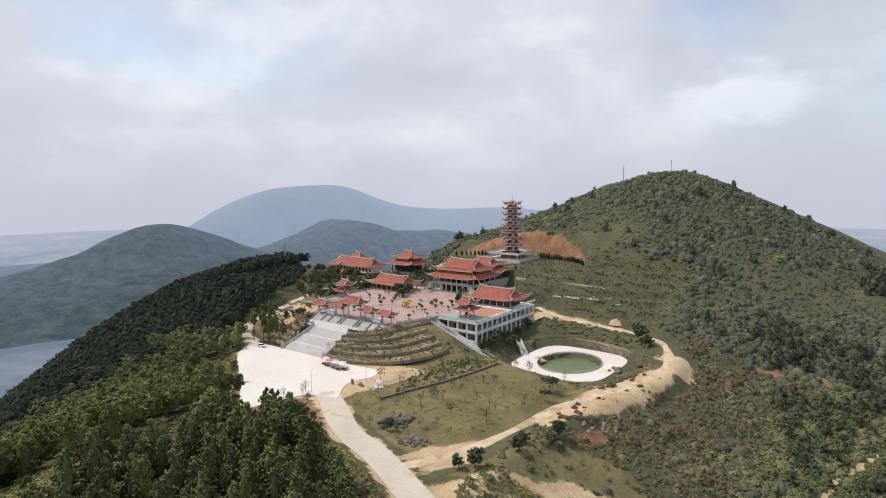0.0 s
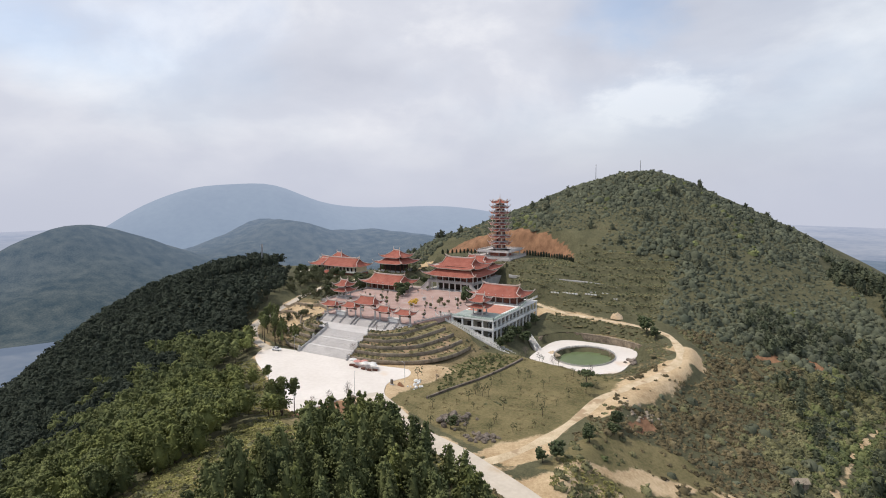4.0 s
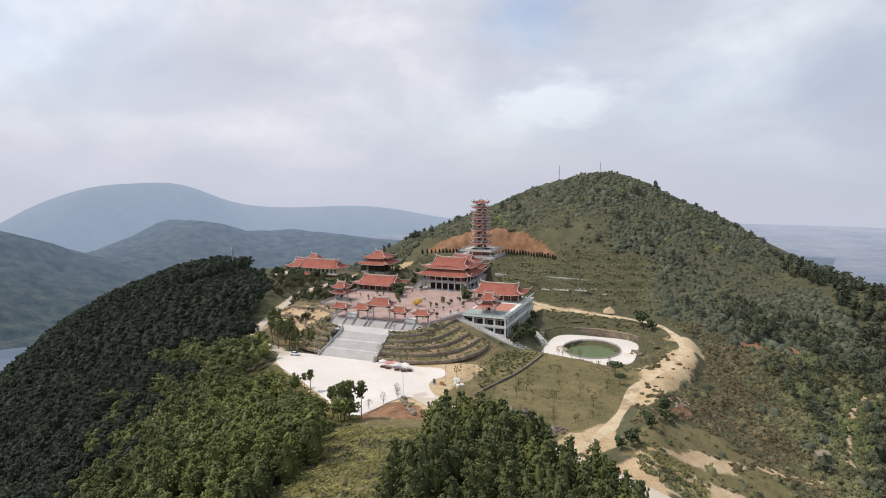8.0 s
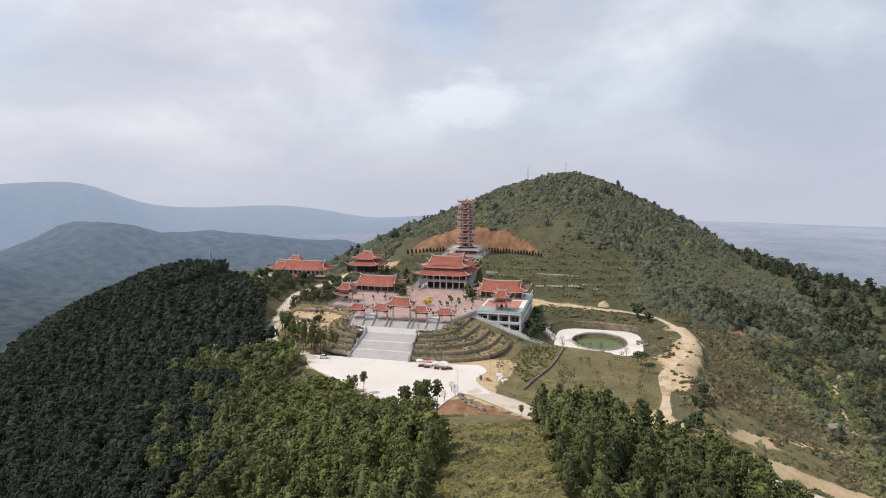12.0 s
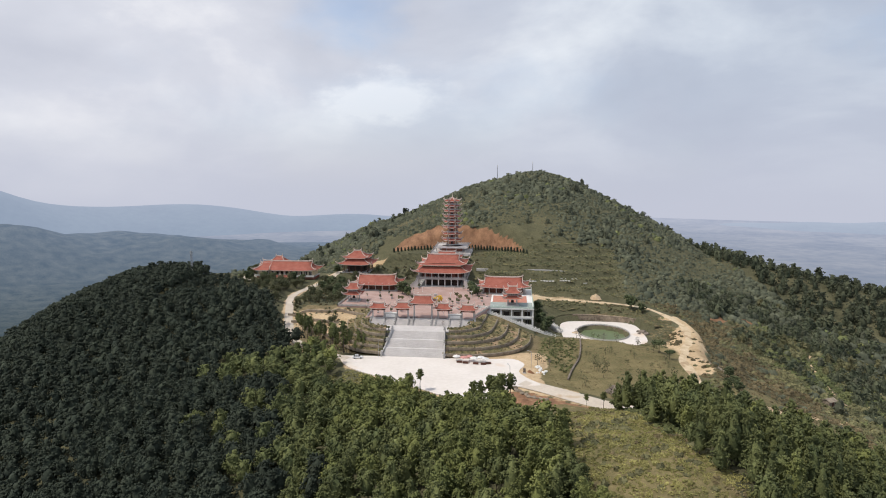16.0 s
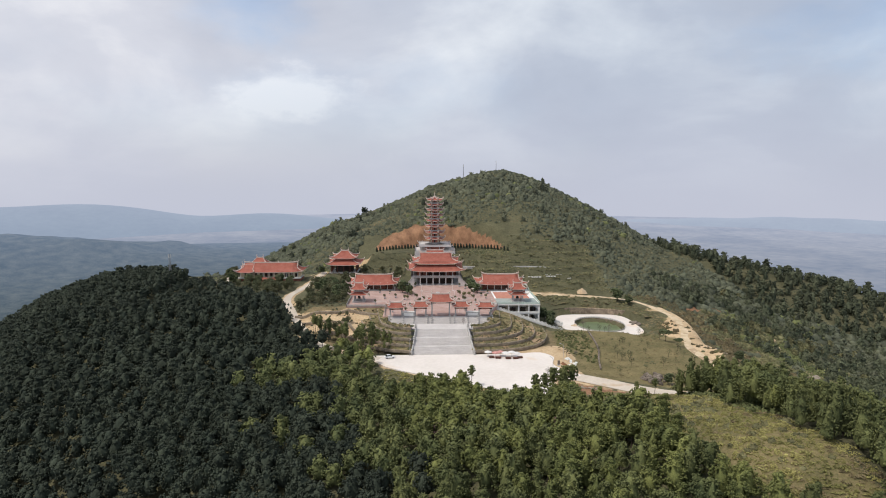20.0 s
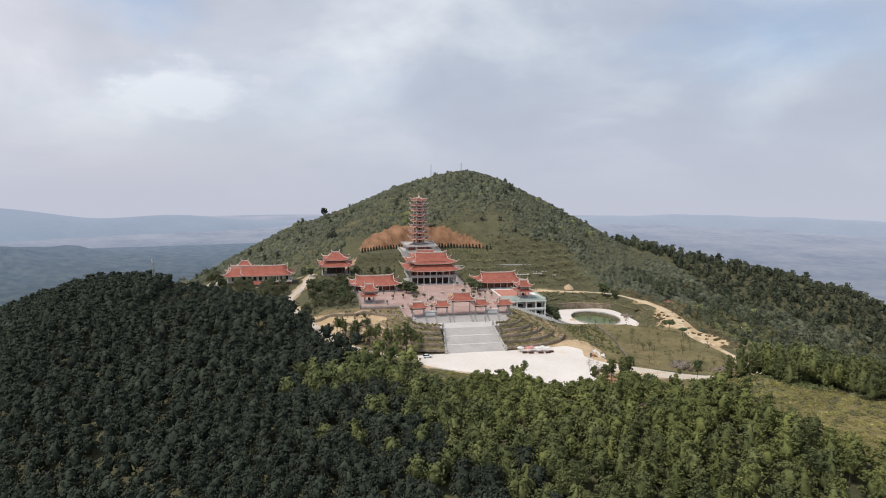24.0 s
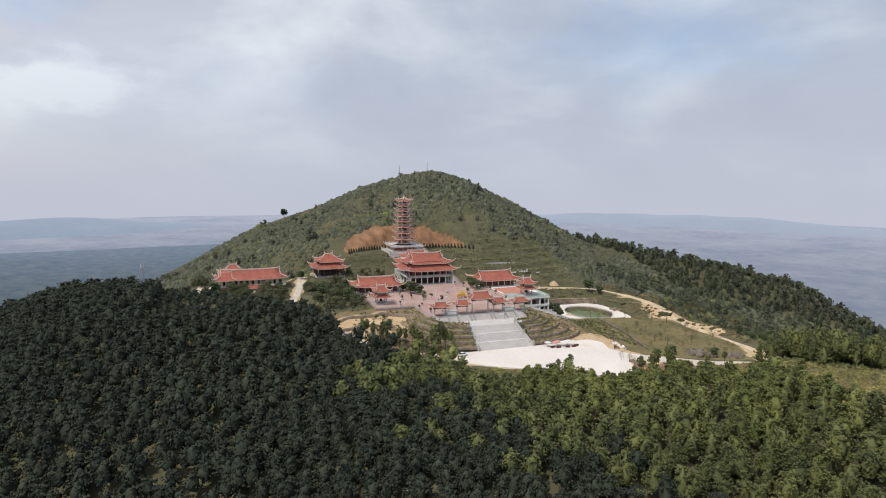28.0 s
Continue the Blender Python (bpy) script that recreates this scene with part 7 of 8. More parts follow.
def terrace_rows():
    """Rows of young shrubs on the planted terraces east of the halls."""
    r = np.random.RandomState(8)
    X, Y = [], []
    for y in np.arange(158, 210, 3.1):
        for x in np.arange(24 + r.uniform(0, 2), 112, 2.3):
            if r.uniform() < 0.82 and (y > 164 or x > 62):
                X.append(x + r.normal(0, 0.25))
                Y.append(y + 1.5 * math.sin(x * 0.06) + r.normal(0, 0.3))
    X, Y = np.array(X), np.array(Y)
    n = len(X)
    P = np.stack([X, Y, land(X, Y) - 0.1, r.uniform(0, 6.28, n), r.uniform(0.5, 0.95, n), r.uniform(0.5, 1.0, n), r.randint(0, 4, n)], -1)
    scatter("terrace_shrub_rows", [dome_bush(120 + i, 1.1, 0.95, 6, 0.28) for i in range(4)], P, M_GARDEN, "rows of young shrubs planted on terraces", "shrubs", True)
    X, Y, r = jitter(18, 113, 154, 214, 1.7, 37)
    ok = r.uniform(size=len(X)) < 0.55
    X, Y = X[ok], Y[ok]
    n = len(X)
    P = np.stack([X, Y, land(X, Y) - 0.12, r.uniform(0, 6.28, n), r.uniform(0.5, 1.0, n), r.uniform(0.4, 0.9, n), r.randint(0, 4, n)], -1)
    scatter("terrace_grass", [tet_bush(130 + i, 16, 0.35, 1.5, 0.3) for i in range(4)], P, M_TERRACE, "green grass and weeds on the terraces", "grass", True)


def west_garden():
    """Low plants on the banks west of the courtyard and on the curved terraces."""
    X, Y, r = jitter(-80, 58, 30, 200, 1.9, 57)
    bank = (poly_dist(X, Y, [(-74, 88), (-29, 86), (-29, 62), (-16, 44), (-16, 34), (-44, 40), (-60, 56)]) < 0) & (r.uniform(size=len(X)) < 0.24)
    hang = (poly_dist(X, Y, [(50, 42), (54, 74), (64, 80), (54, 82), (34, 82), (50, 70)]) < 0) & (r.uniform(size=len(X)) < 0.3)
    back = (poly_dist(X, Y, [(-76, 90), (-50, 90), (-50, 148), (-44, 152), (-44, 195), (-54, 195), (-72, 186), (-74, 150)]) < 0) & (r.uniform(size=len(X)) < 0.7)
    back |= (poly_dist(X, Y, [(-46, 176), (-18, 176), (-18, 184), (20, 184), (24, 196), (-44, 197)]) < 0) & (r.uniform(size=len(X)) < 0.75)
    k = bank | hang | back
    X, Y = X[k], Y[k]
    n = len(X)
    Z = land(X, Y)
    s = r.uniform(0.2, 0.6, n)
    P = np.stack([X, Y, Z - 0.1, r.uniform(0, 6.28, n), s, s * r.uniform(0.6, 1.1, n), r.randint(0, 4, n)], -1)
    v = [tet_bush(140 + i, 12, 2.0, 1.5, 0.6) for i in range(4)]
    m = r.uniform(size=n) < 0.55
    scatter("bank_shrubs", v, P[m], M_SHRUB, "low dark shrubs on the garden banks", "shrubs")
    scatter("bank_weeds", v, P[~m], M_SCRUB, "dry brown weeds on the garden banks", "shrubs")
    X, Y, r = jitter(48, 74, 18, 80, 1.6, 67)
    k = (poly_dist(X, Y, [(54, 46), (62, 22), (66, 24), (72, 56), (73, 74), (60, 78), (56, 66)]) < 0) & (r.uniform(size=len(X)) < 0.7)
    X, Y = X[k], Y[k]
    n = len(X)
    P = np.stack([X, Y, land(X, Y) - 0.1, r.uniform(0, 6.28, n), r.uniform(0.3, 0.6, n), r.uniform(0.2, 0.5, n), r.randint(0, 4, n)], -1)
    scatter("green_garden_rows", v, P, M_FRESH, "fresh green plants on the slope above the field wall", "plants")


def bed_plants():
    """Dry grass and weeds on the curved terrace beds."""
    r = np.random.RandomState(91)
    rows = []
    for A, B in BEDS:
        for a, b in zip(A, B):
            for _ in range(5):
                t = r.uniform(0.1, 0.95)
                rows.append([a[0] + (b[0] - a[0]) * t + r.normal(0, 0.8), a[1] + (b[1] - a[1]) * t + r.normal(0, 0.3), a[2] + (b[2] - a[2]) * t - 0.15, r.uniform(0, 6.28), r.uniform(0.2, 0.5), r.uniform(0.12, 0.4), r.randint(0, 4)])
    P = np.array(rows)
    v = [tet_bush(150 + i, 12, 2.0, 1.5, 0.6) for i in range(4)]
    m = r.uniform(size=len(P)) < 0.5
    scatter("terrace_weeds", v, P[m], M_GARDEN, "olive green weeds on the curved terraces", "plants")
    scatter("terrace_dry_grass", v, P[~m], M_SCRUB, "dry grass on the curved terraces", "grass")


bed_plants()
cypress_row()
terrace_rows()
west_garden()


# ---- small things of the courtyard ----
def potted_plant():
    e = empty("potted_tree", label="clipped green tree in a stone planter", category="potted plant", group="potted trees of the courtyard")
    bm = bmesh.new()
    bmesh.ops.create_cone(bm, cap_ends=True, segments=12, radius1=0.45, radius2=0.75, depth=0.8, matrix=Matrix.Translation((0, 0, 0.4)))
    part("planter", bm, M_STONE, e)
    V, F = trunk_mesh(1.8, 0.07, 3, 3)
    t = mesh_ob("trunk", V, F, M_BARK, e)
    t.location.z = 0.8
    c = array_ob("crown", *round_crown(51, 40, 2.6, 1.0, 0.3, 0.3), M_GARDEN)
    c.location.z = 0.6
    c.parent = e
    return e


pp = potted_plant()
rp = random.Random(5)
spots_ = [(-24, 70), (-18, 72), (-13, 74), (13, 74), (18, 72), (23, 76), (-26, 80), (26, 86), (-16, 84), (16, 86), (-10, 92), (12, 96), (-12, 94), (13.5, 97), (15, 95.5), (-24, 106), (24, 110), (-16, 130), (16, 130), (-34, 92), (-30, 104), (-38, 110), (-28, 116), (-44, 116), (-34, 120), (-13, 136), (13, 136), (27, 92), (27, 102), (28, 116), (-24, 86), (-19, 98), (19, 92)]
for i, (x, y) in enumerate(spots_):
    s = rp.uniform(0.5, 1.05)
    ob = pp if i == 0 else copy_thing(pp, Matrix())
    ob.matrix_basis = Matrix.Translation((x + rp.uniform(-1, 1), y + rp.uniform(-1, 1), PZ)) @ Matrix.Rotation(rp.uniform(0, 6), 4, "Z") @ Matrix.Diagonal((s, s, s, 1))
for i, x in enumerate(range(-22, 23, 4)):
    if abs(x) > 13:
        ob = copy_thing(pp, Matrix())
        ob.matrix_basis = Matrix.Translation((x, 48.6, FZ)) @ Matrix.Diagonal((0.6, 0.6, 0.6, 1))
yel = tree("yellow_blossom_tree", round_crown(61, 130, 3.6, 2.4, 0.42, 0.2), 2.8, 0.1, 6, M_YELLOW, "low tree covered in yellow blossom in the courtyard", limbs=5)
yel.matrix_basis = Matrix.Translation((3, 97, PZ)) @ Matrix.Diagonal((1.15, 1.15, 1, 1))


def burner():
    e = empty("incense_burner", 0, 112, PZ, 0, "grey stone incense burner in the courtyard", "incense burner")
    for r0, r1, z0, z1, n in ((1.0, 0.8, 0, 0.5, "foot"), (0.6, 1.1, 0.5, 1.5, "bowl"), (1.15, 1.15, 1.5, 1.65, "rim")):
        bm = bmesh.new()
        bmesh.ops.create_cone(bm, cap_ends=True, segments=16, radius1=r0, radius2=r1, depth=z1 - z0, matrix=Matrix.Translation((0, 0, (z0 + z1) / 2)))
        part(n, bm, M_STONE, e)


burner()


def stone_lamp(x, y):
    e = empty("courtyard_lamp", x, y, PZ, 0, "slim white lamp post with globe heads", "lamp post", "lamp posts")
    column("post", 0, 0, 0, 3.6, 0.08, M_WHITE, e, 8)
    for s in (-0.4, 0.4):
        bm = bmesh.new()
        bmesh.ops.create_icosphere(bm, subdivisions=2, radius=0.22, matrix=Matrix.Translation((s, 0, 3.6)))
        part("globe", bm, M_WHITE, e)


for x, y in ((-9, 70), (9, 70), (-9, 88), (9, 88), (-9, 106), (9, 106), (-9, 124), (9, 124), (-30, 128), (30, 128), (-20, 128), (20, 112)):
    stone_lamp(x, y)


# ---- car park ----
def car(x, y, rz, paint, label):
    """A small car: lofted body, glasshouse, four wheels, lamps."""
    e = empty("car", x, y, 0.02, rz, label, "car", "parked cars")
    secs = ((-2.15, 0.74, 0.42, 0.78), (-2.0, 0.84, 0.3, 0.92), (-1.2, 0.88, 0.28, 0.98), (0.9, 0.88, 0.28, 0.98), (1.8, 0.85, 0.3, 0.9), (2.15, 0.72, 0.4, 0.72))
    V, F = [], []
    for sx, w, z0, z1 in secs:
        V += [(sx, -w, z0 + 0.1), (sx, -w, z1 - 0.12), (sx, -w * 0.86, z1), (sx, w * 0.86, z1), (sx, w, z1 - 0.12), (sx, w, z0 + 0.1), (sx, w * 0.8, z0), (sx, -w * 0.8, z0)]
    for i in range(len(secs) - 1):
        for k in range(8):
            F.append((i * 8 + k, i * 8 + (k + 1) % 8, (i + 1) * 8 + (k + 1) % 8, (i + 1) * 8 + k))
    F += [tuple(range(8)), tuple(range(40, 48))[::-1]]
    mesh_ob("body", V, F, paint, e)
    g = [(-1.75, 0.74, 0.96), (-1.2, 0.66, 1.46), (0.35, 0.66, 1.5), (1.15, 0.74, 0.97)]
    V = [(a, -w, z) for a, w, z in g] + [(a, w, z) for a, w, z in g]
    mesh_ob("windows", V, [(0, 1, 5, 4), (1, 2, 6, 5), (2, 3, 7, 6), (0, 3, 2, 1), (4, 5, 6, 7)], M_GLASS, e)
    box("roof_panel", -1.2, 0.35, -0.64, 0.64, 1.47, 1.53, paint, e, bevel=0.02)
    for sx in (-1.3, 1.35):
        for sy in (-0.8, 0.8):
            bm = bmesh.new()
            bmesh.ops.create_cone(bm, cap_ends=True, segments=14, radius1=0.32, radius2=0.32, depth=0.22, matrix=Matrix.Translation((sx, sy, 0.32)) @ Matrix.Rotation(math.pi / 2, 4, "X"))
            w = part("wheel", bm, M_TYRE, e)
            bm = bmesh.new()
            bmesh.ops.create_cone(bm, cap_ends=True, segments=10, radius1=0.18, radius2=0.18, depth=0.25, matrix=Matrix.Translation((sx, sy, 0.32)) @ Matrix.Rotation(math.pi / 2, 4, "X"))
            part("rim", bm, M_STEEL, w)
    for sy in (-0.6, 0.6):
        box("headlight", 2.02, 2.14, sy - 0.16, sy + 0.16, 0.6, 0.72, M_GLASS, e)


car(-23, 26.6, 12, M_CAR, "white hatchback parked by the terrace wall")


def parasol(x, y, s, m, label):
    e = empty("parasol", x, y, 0, 0, label, "parasol", "parasols of the refreshment stall")
    column("pole", 0, 0, 0, 2.4, 0.03, M_STEEL, e, 6)
    n = 8
    V = [(0, 0, 2.75)] + [(s * math.cos(2 * math.pi * i / n), s * math.sin(2 * math.pi * i / n), 2.1) for i in range(n)] + [(s * math.cos(2 * math.pi * i / n), s * math.sin(2 * math.pi * i / n), 1.92) for i in range(n)]
    F = [(0, 1 + i, 1 + (i + 1) % n) for i in range(n)] + [(1 + i, 1 + n + i, 1 + n + (i + 1) % n, 1 + (i + 1) % n) for i in range(n)]
    mesh_ob("canopy", V, F, m, e)
    bm = bmesh.new()
    bmesh.ops.create_cone(bm, cap_ends=True, segments=12, radius1=0.3, radius2=0.25, depth=0.15, matrix=Matrix.Translation((0, 0, 0.08)))
    part("foot", bm, M_STONE, e)


def stall_table(x, y, rz):
    e = empty("stall_table", x, y, 0, rz, "low stall table loaded with goods", "table", "tables of the refreshment stall")
    box("tabletop", -1.1, 1.1, -0.5, 0.5, 0.68, 0.74, M_WOOD, e)
    for a in (-1, 1):
        for b in (-0.42, 0.42):
            box("leg", a - 0.04, a + 0.04, b - 0.04, b + 0.04, 0, 0.68, M_WOOD, e)
    box("cloth", -1.12, 1.12, -0.53, -0.51, 0.1, 0.72, M_WOOD, e)


for x, y, s, m, lab in ((19.2, 27.6, 1.7, M_CLOTH, "white parasol over a stall"), (22.4, 26.6, 1.7, M_CLOTHRED, "red parasol over a stall"), (24.6, 28.0, 1.5, M_CLOTHRED, "red parasol over a stall"), (26.6, 26.2, 1.8, M_CLOTH, "white parasol over a stall"), (29.4, 27.2, 1.7, M_CLOTH, "white parasol over a stall"), (31.4, 25.6, 1.5, M_CLOTH, "white parasol over a stall")):
    parasol(x, y, s, m, lab)
for x, y, a in ((20.5, 25.6, 8), (23.2, 24.8, 0), (27.5, 24.2, -6), (30.6, 24.0, 4), (32.6, 25.0, 10)):
    stall_table(x, y, a)


def street_lamp(x, y, rz):
    e = empty("street_lamp", x, y, at(x, y), rz, "tall slim steel street lamp", "street lamp", "street lamps")
    column("pole", 0, 0, 0, 7.5, 0.07, M_STEEL, e, 8)
    sweep("arm", [(0, 0, 7.4), (0.5, 0, 7.8), (1.4, 0, 7.95)], 0.05, 0.05, M_STEEL, e)
    box("lamp_head", 1.2, 1.9, -0.14, 0.14, 7.86, 8.0, M_STEEL, e, bevel=0.03)


for x, y, a in ((41.5, 1, 120), (50, 20, 160), (-14.5, 29, 20)):
    street_lamp(x, y, a)


def bollard_stone(x, y, h):
    e = empty("dark_marker_stone", x, y, at(x, y), 0, "dark upright stone marker by the road", "stone")
    bm = bmesh.new()
    add_box(bm, -0.5, 0.5, -0.3, 0.3, -0.2, h, 0.12)
    part("stone", bm, M_ROCK, e)
    bm = bmesh.new()
    add_box(bm, -0.7, 0.7, -0.5, 0.5, -0.2, 0.3, 0.08)
    part("base", bm, M_STONE, e)


bollard_stone(47.2, 15.6, 2.0)


def rock_mesh(seed):
    r = random.Random(seed)
    bm = bmesh.new()
    bmesh.ops.create_icosphere(bm, subdivisions=2, radius=1)
    for v in bm.verts:
        v.co *= 1 + 0.32 * noise.noise(v.co * 1.3 + Vector((seed * 3.1, 0, 0)))
        v.co.z *= 0.75
    return bm


def rocks(name, places, material, label, seed):
    """Loose boulders, each a thing of its own on a few shared meshes."""
    r = random.Random(seed)
    meshes = []
    for k in range(4):
        bm = rock_mesh(seed + k)
        me = bpy.data.meshes.new(name)
        bm.to_mesh(me)
        bm.free()
        me.materials.append(material)
        meshes.append(me)
    for i, (x, y, s, dz) in enumerate(places):
        ob = new(name, meshes[i % 4])
        ob.matrix_basis = Matrix.Translation((x, y, at(x, y) + dz * s)) @ Euler((r.uniform(-0.4, 0.4), r.uniform(-0.4, 0.4), r.uniform(0, 6.28))).to_matrix().to_4x4() @ Matrix.Diagonal((s * r.uniform(0.7, 1.3), s, s * r.uniform(0.7, 1.5), 1))
        tagged(ob, label, "rock", label + " group")


rk = random.Random(31)
rocks("boulder", [(82 + rk.gauss(0, 2.6), 1 + rk.gauss(0, 2.6), rk.uniform(0.5, 1.3), rk.uniform(0.1, 0.8)) for _ in range(46)], M_ROCK, "dark weathered garden boulder in a heap", 3)
rocks("boulder", [(96 + rk.gauss(0, 2.8), -6 + rk.gauss(0, 1.8), rk.uniform(0.4, 1.0), 0.2) for _ in range(34)], M_ROCK, "grey boulder beside the road", 9)
rocks("pale_stone", [(54 + rk.gauss(0, 1.2), 17 + 8 * rk.random(), rk.uniform(0.3, 0.7), 0.2) for _ in range(22)], M_WHITE, "pale stone block at the car park edge", 15)
rocks("pond_rock", [(112 + rk.gauss(0, 1.3), 108 + rk.gauss(0, 1.8), rk.uniform(0.5, 1.5), 0.3) for _ in range(10)], M_ROCK, "dark rock beside the pond", 21)
rocks("rubble_stone", [(131 + rk.gauss(0, 2.5), 44 + rk.gauss(0, 4), rk.uniform(0.25, 0.7), 0.15) for _ in range(40)], M_WALLSTONE, "pale rubble stone beside the track", 27)
rocks("bank_stone", [(42.5 + 0.55 * i + rk.gauss(0, 0.5), -1 - 0.75 * i + rk.gauss(0, 0.7), rk.uniform(0.4, 1.0), 0.3) for i in range(22)], M_WALLSTONE, "rough stone along the bank of the car park", 33)


def heap(name, x, y, R, H, material, label):
    """A dumped heap of earth with a slumped, uneven shape."""
    n, m = 28, 8
    V, F = [(0, 0, H)], []
    for j in range(1, m + 1):
        t = j / m
        for i in range(n):
            a = 2 * math.pi * i / n
            k = 1 + 0.22 * noise.noise(Vector((math.cos(a) * 1.6, math.sin(a) * 1.6, t * 2 + x)))
            V.append((R * t * k * math.cos(a), R * t * k * math.sin(a) * 0.8, H * (1 - t ** 1.6) * (0.85 + 0.5 * noise.noise(Vector((math.cos(a) * 1.8, math.sin(a) * 1.8, t * 3 + y)))) - 0.6 * t))
    F += [(0, 1 + i, 1 + (i + 1) % n) for i in range(n)]
    for j in range(m - 1):
        for i in range(n):
            F.append((1 + j * n + i, 1 + (j + 1) * n + i, 1 + (j + 1) * n + (i + 1) % n, 1 + j * n + (i + 1) % n))
    ob = mesh_ob(name, V, F, material, smooth=True)
    ob.location = (x, y, at(x, y) - 0.1)
    tagged(ob, label, "earth heap")


heap("earth_mound", 93, 153, 3.8, 2.7, M_DIRT, "heap of pale ochre earth beside the terraces")
heap("pond_ramp", 76.5, 104, 3.6, 1.6, M_DIRT, "pale earth ramp at the edge of the pond")
heap("earth_heap", 49.5, 17.5, 2.2, 1.3, M_CLAY, "small heap of orange earth by the car park")


def field_wall():
    e = empty("field_wall", label="low dark stone wall along the field slope", category="wall")
    P = curve([(64, 13, 0), (67, 26, 0), (71, 40, 0), (73.5, 56, 0), (75, 72, 0)], 4)
    for a, b in zip(P, P[1:]):
        L = math.hypot(b[0] - a[0], b[1] - a[1])
        bm = bmesh.new()
        add_box(bm, -L / 2, L / 2, -0.25, 0.25, -0.6, 0.7)
        add_box(bm, -L / 2, L / 2, -0.32, 0.32, 0.7, 0.82)
        ob = part("wall_length", bm, M_ROCK, e)
        x, y = (a[0] + b[0]) / 2, (a[1] + b[1]) / 2
        ob.matrix_basis = pose(x, y, at(x, y), 0, 0, math.degrees(math.atan2(b[1] - a[1], b[0] - a[0])))


field_wall()


def tower_road_wall():
    e = empty("tower_road_wall", label="pale low retaining wall along the upper terrace", category="wall")
    P = curve([(19, 180, 14.3), (27, 178.3, 14.3), (48, 177, 14.6), (70, 178.6, 14.1), (86, 177.4, 12.4)], 6)
    for a, b in zip(P, P[1:]):
        sweep("wall_length", [a, b], 0.3, 1.0, M_STONE, e)


tower_road_wall()


def row_edging(x0, x1, y, z):
    """White plastic edging along a planted row, in short lengths."""
    e = empty("row_edging", x0, y, z, 0, "strip of white plastic edging along a planted terrace row", "edging", "edging strips of the terraces")
    n = max(2, int((x1 - x0) / 1.6))
    for i in range(n):
        a, b = (x1 - x0) * i / n, (x1 - x0) * (i + 0.82) / n
        box("edging_board", a, b, -0.06, 0.06, -0.4, 0.3 + 0.12 * (i % 3 == 1), M_WHITE, e)


for x0, x1, y in ((53, 58, 162.5), (60, 69, 162.2), (72, 79, 164.4), (73, 77, 170.0), (80, 84, 169.6), (87, 90, 167.2)):
    row_edging(x0, x1, y, max(at(x0, y), at(x1, y)))


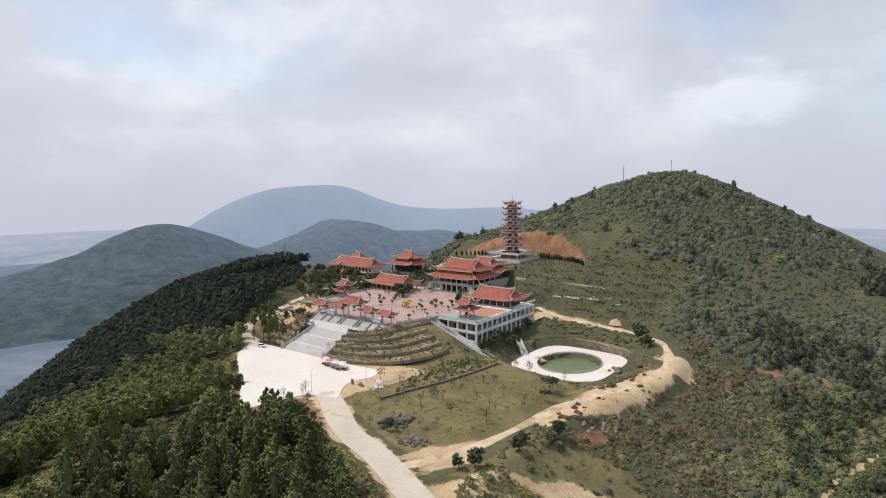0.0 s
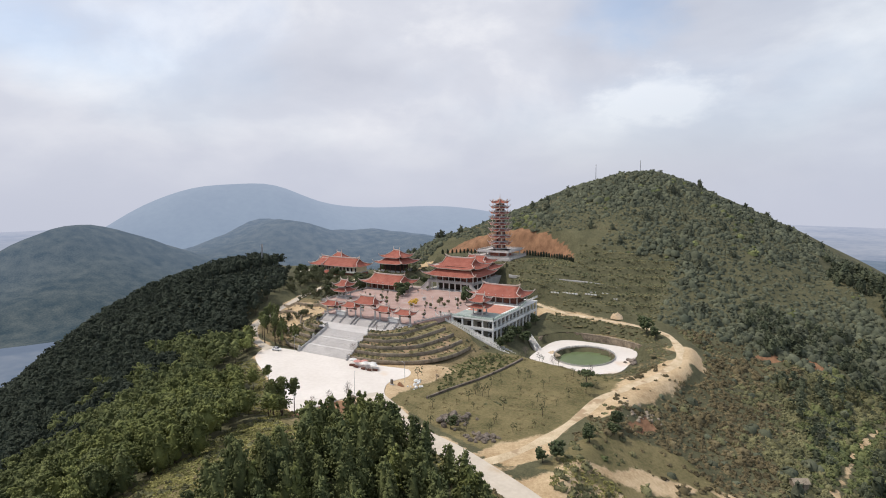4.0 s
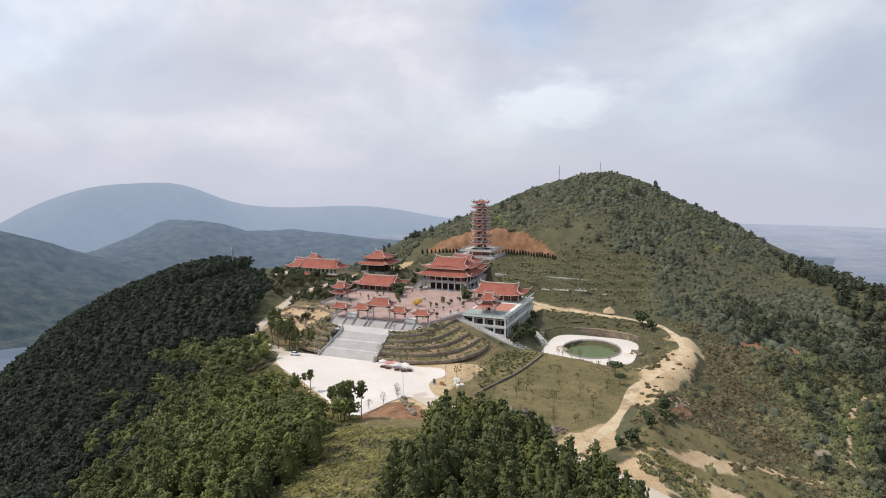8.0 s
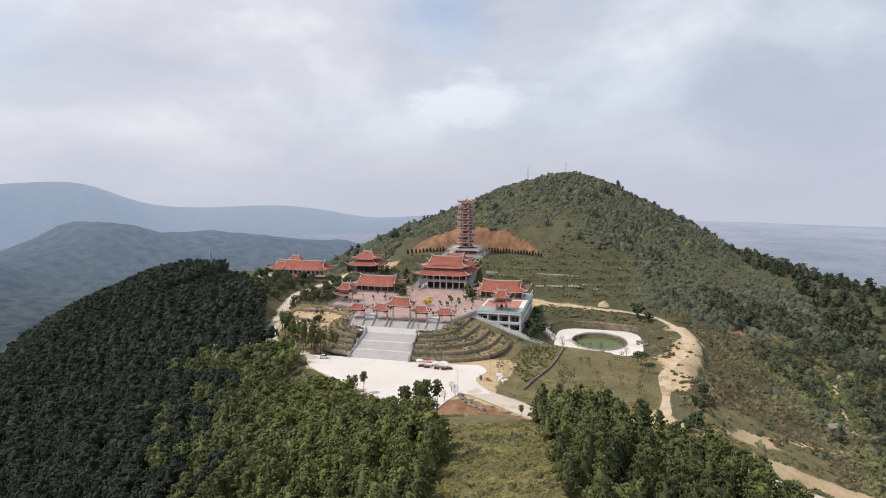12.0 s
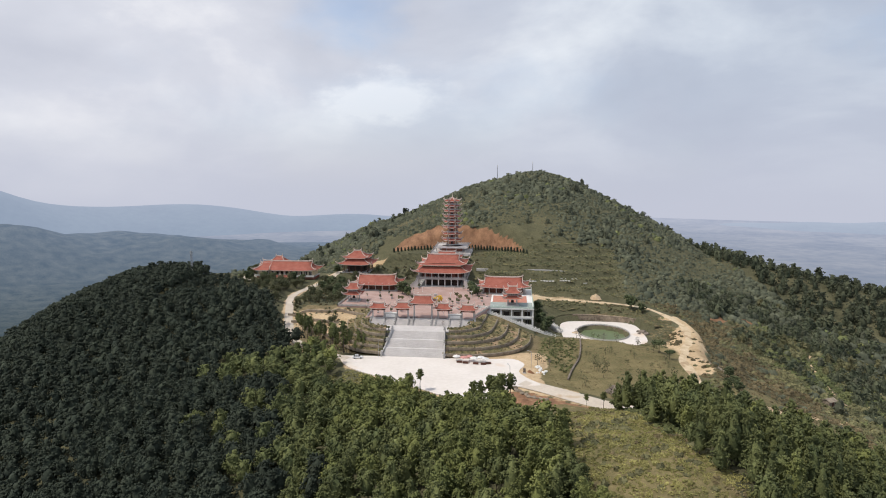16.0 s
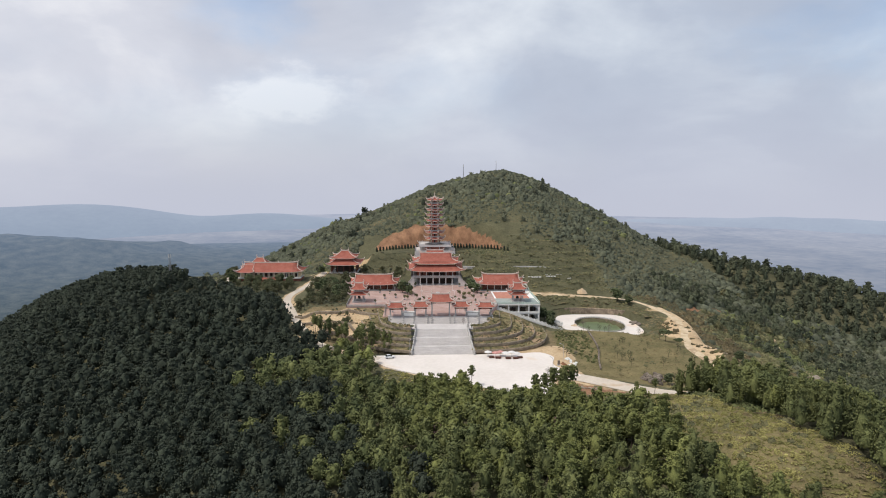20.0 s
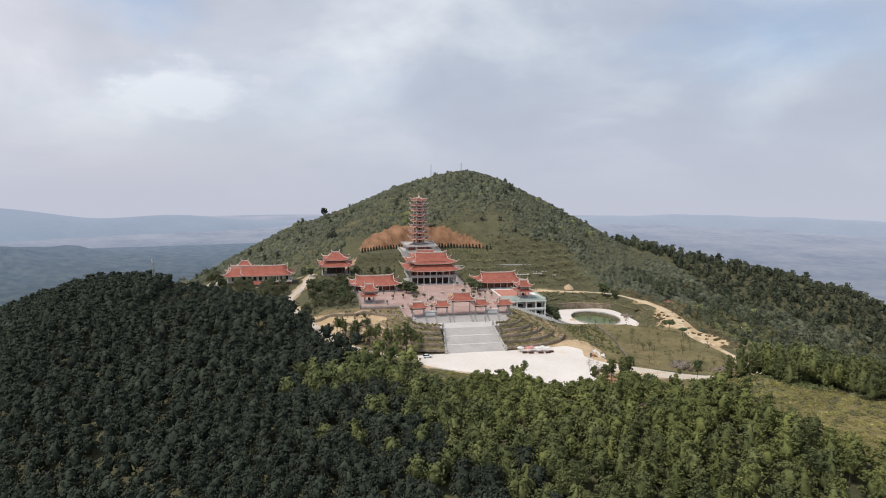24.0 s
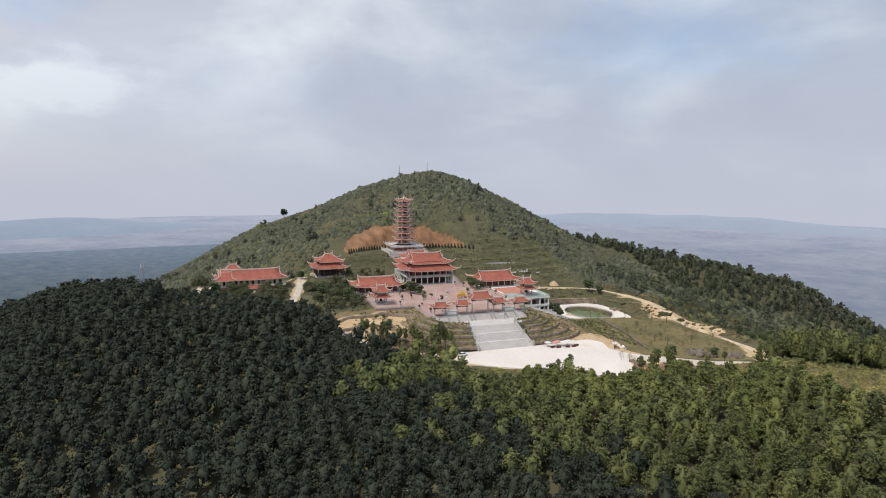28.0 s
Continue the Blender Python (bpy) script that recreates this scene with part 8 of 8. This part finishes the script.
def mast(name, x, y, H, w, label):
    """A lattice mast: three legs with cross bracing and a few aerials."""
    e = empty(name, x, y, at(x, y), 0, label, "mast")
    legs = [(math.cos(a), math.sin(a)) for a in (0.3, 2.4, 4.5)]
    for cx, cy in legs:
        sweep("mast_leg", [(cx * w, cy * w, -0.5), (cx * w * 0.4, cy * w * 0.4, H)], 0.08 + 0.06 * w, 0.08 + 0.06 * w, M_STEEL, e)
    bm = bmesh.new()
    n = int(H / 1.6)
    for i in range(n):
        for k in range(3):
            a, b = legs[k], legs[(k + 1) % 3]
            w0, w1 = w * (1 - 0.6 * i / n), w * (1 - 0.6 * (i + 1) / n)
            p, q = Vector((a[0] * w0, a[1] * w0, H * i / n)), Vector((b[0] * w1, b[1] * w1, H * (i + 1) / n))
            d = q - p
            M = Matrix.Translation((p + q) / 2) @ d.to_track_quat("Z", "Y").to_matrix().to_4x4() @ Matrix.Diagonal((0.05 + 0.06 * w, 0.05 + 0.06 * w, d.length, 1))
            bmesh.ops.create_cube(bm, size=1, matrix=M)
    part("bracing", bm, M_STEEL, e)
    for k in range(3):
        bm = bmesh.new()
        add_box(bm, -0.15, 0.15, -0.1, 0.1, H - 2.2, H - 0.2, 0.03)
        ob = part("aerial", bm, M_WHITE, e)
        ob.location = (legs[k][0] * w * 0.7, legs[k][1] * w * 0.7, 0)


mast("radio_mast", -163, 149.5, 20, 1.0, "grey steel lattice radio mast on the forest knoll")
mast("hilltop_mast", 29, 322, 14, 0.25, "thin grey mast on the hilltop")
mast("summit_mast", 60, 337, 9, 0.22, "thin grey mast on the summit")
lone = tree("lone_hill_tree", round_crown(71, 170, 9, 3.6, 0.75, 0.35), 8.5, 0.3, 12, M_PINEDARK, "single dark tree on the hill shoulder")
lone.matrix_basis = Matrix.Translation((-66, 400, at(-66, 400) - 0.2))


def hut(x, y, rz):
    e = empty("farm_hut", x, y, at(x, y), rz, "small grey hut among the bushes", "hut")
    box("wall", -2.2, 2.2, -1.6, 1.6, -0.5, 2.2, M_WALLSTONE, e)
    V = [(-2.6, -2.0, 2.1), (2.6, -2.0, 2.1), (2.6, 0, 3.1), (-2.6, 0, 3.1), (2.6, 2.0, 2.1), (-2.6, 2.0, 2.1)]
    V += [(a, b, c - 0.1) for a, b, c in V]
    mesh_ob("roof", V, [(0, 1, 2, 3), (3, 2, 4, 5), (7, 6, 9, 8), (8, 9, 11, 10), (0, 6, 7, 1), (4, 10, 11, 5), (1, 7, 8, 2), (2, 8, 10, 4), (5, 11, 9, 3), (3, 9, 6, 0)], M_WALLSTONE, e)
    box("door", -0.5, 0.5, -1.68, -1.58, 0, 1.9, M_WOOD, e)


hut(178, 48, 30)


# ---- low stone walls stepping the western bank and the slope below the tower ----
def bank_wall(pts, h, label, group):
    P = [(x, y, at(x, y) + h * 0.35) for x, y, _ in curve([(x, y, 0) for x, y in pts], 7)]
    w = sweep("stone_bank_wall", P, 0.35, h * 0.65, M_WALLSTONE, None)
    tagged(w, label, "retaining wall", group=group)


for line in ([(-74, 82), (-58, 80), (-44, 80), (-30, 73)], [(-68, 70), (-56, 70), (-46, 66), (-40, 60), (-28, 59)], [(-58, 60), (-50, 56), (-40, 52), (-30, 52), (-22, 46)]):
    bank_wall(line, 1.5, "rough stone wall stepping the bare western bank", "walls of the western bank")
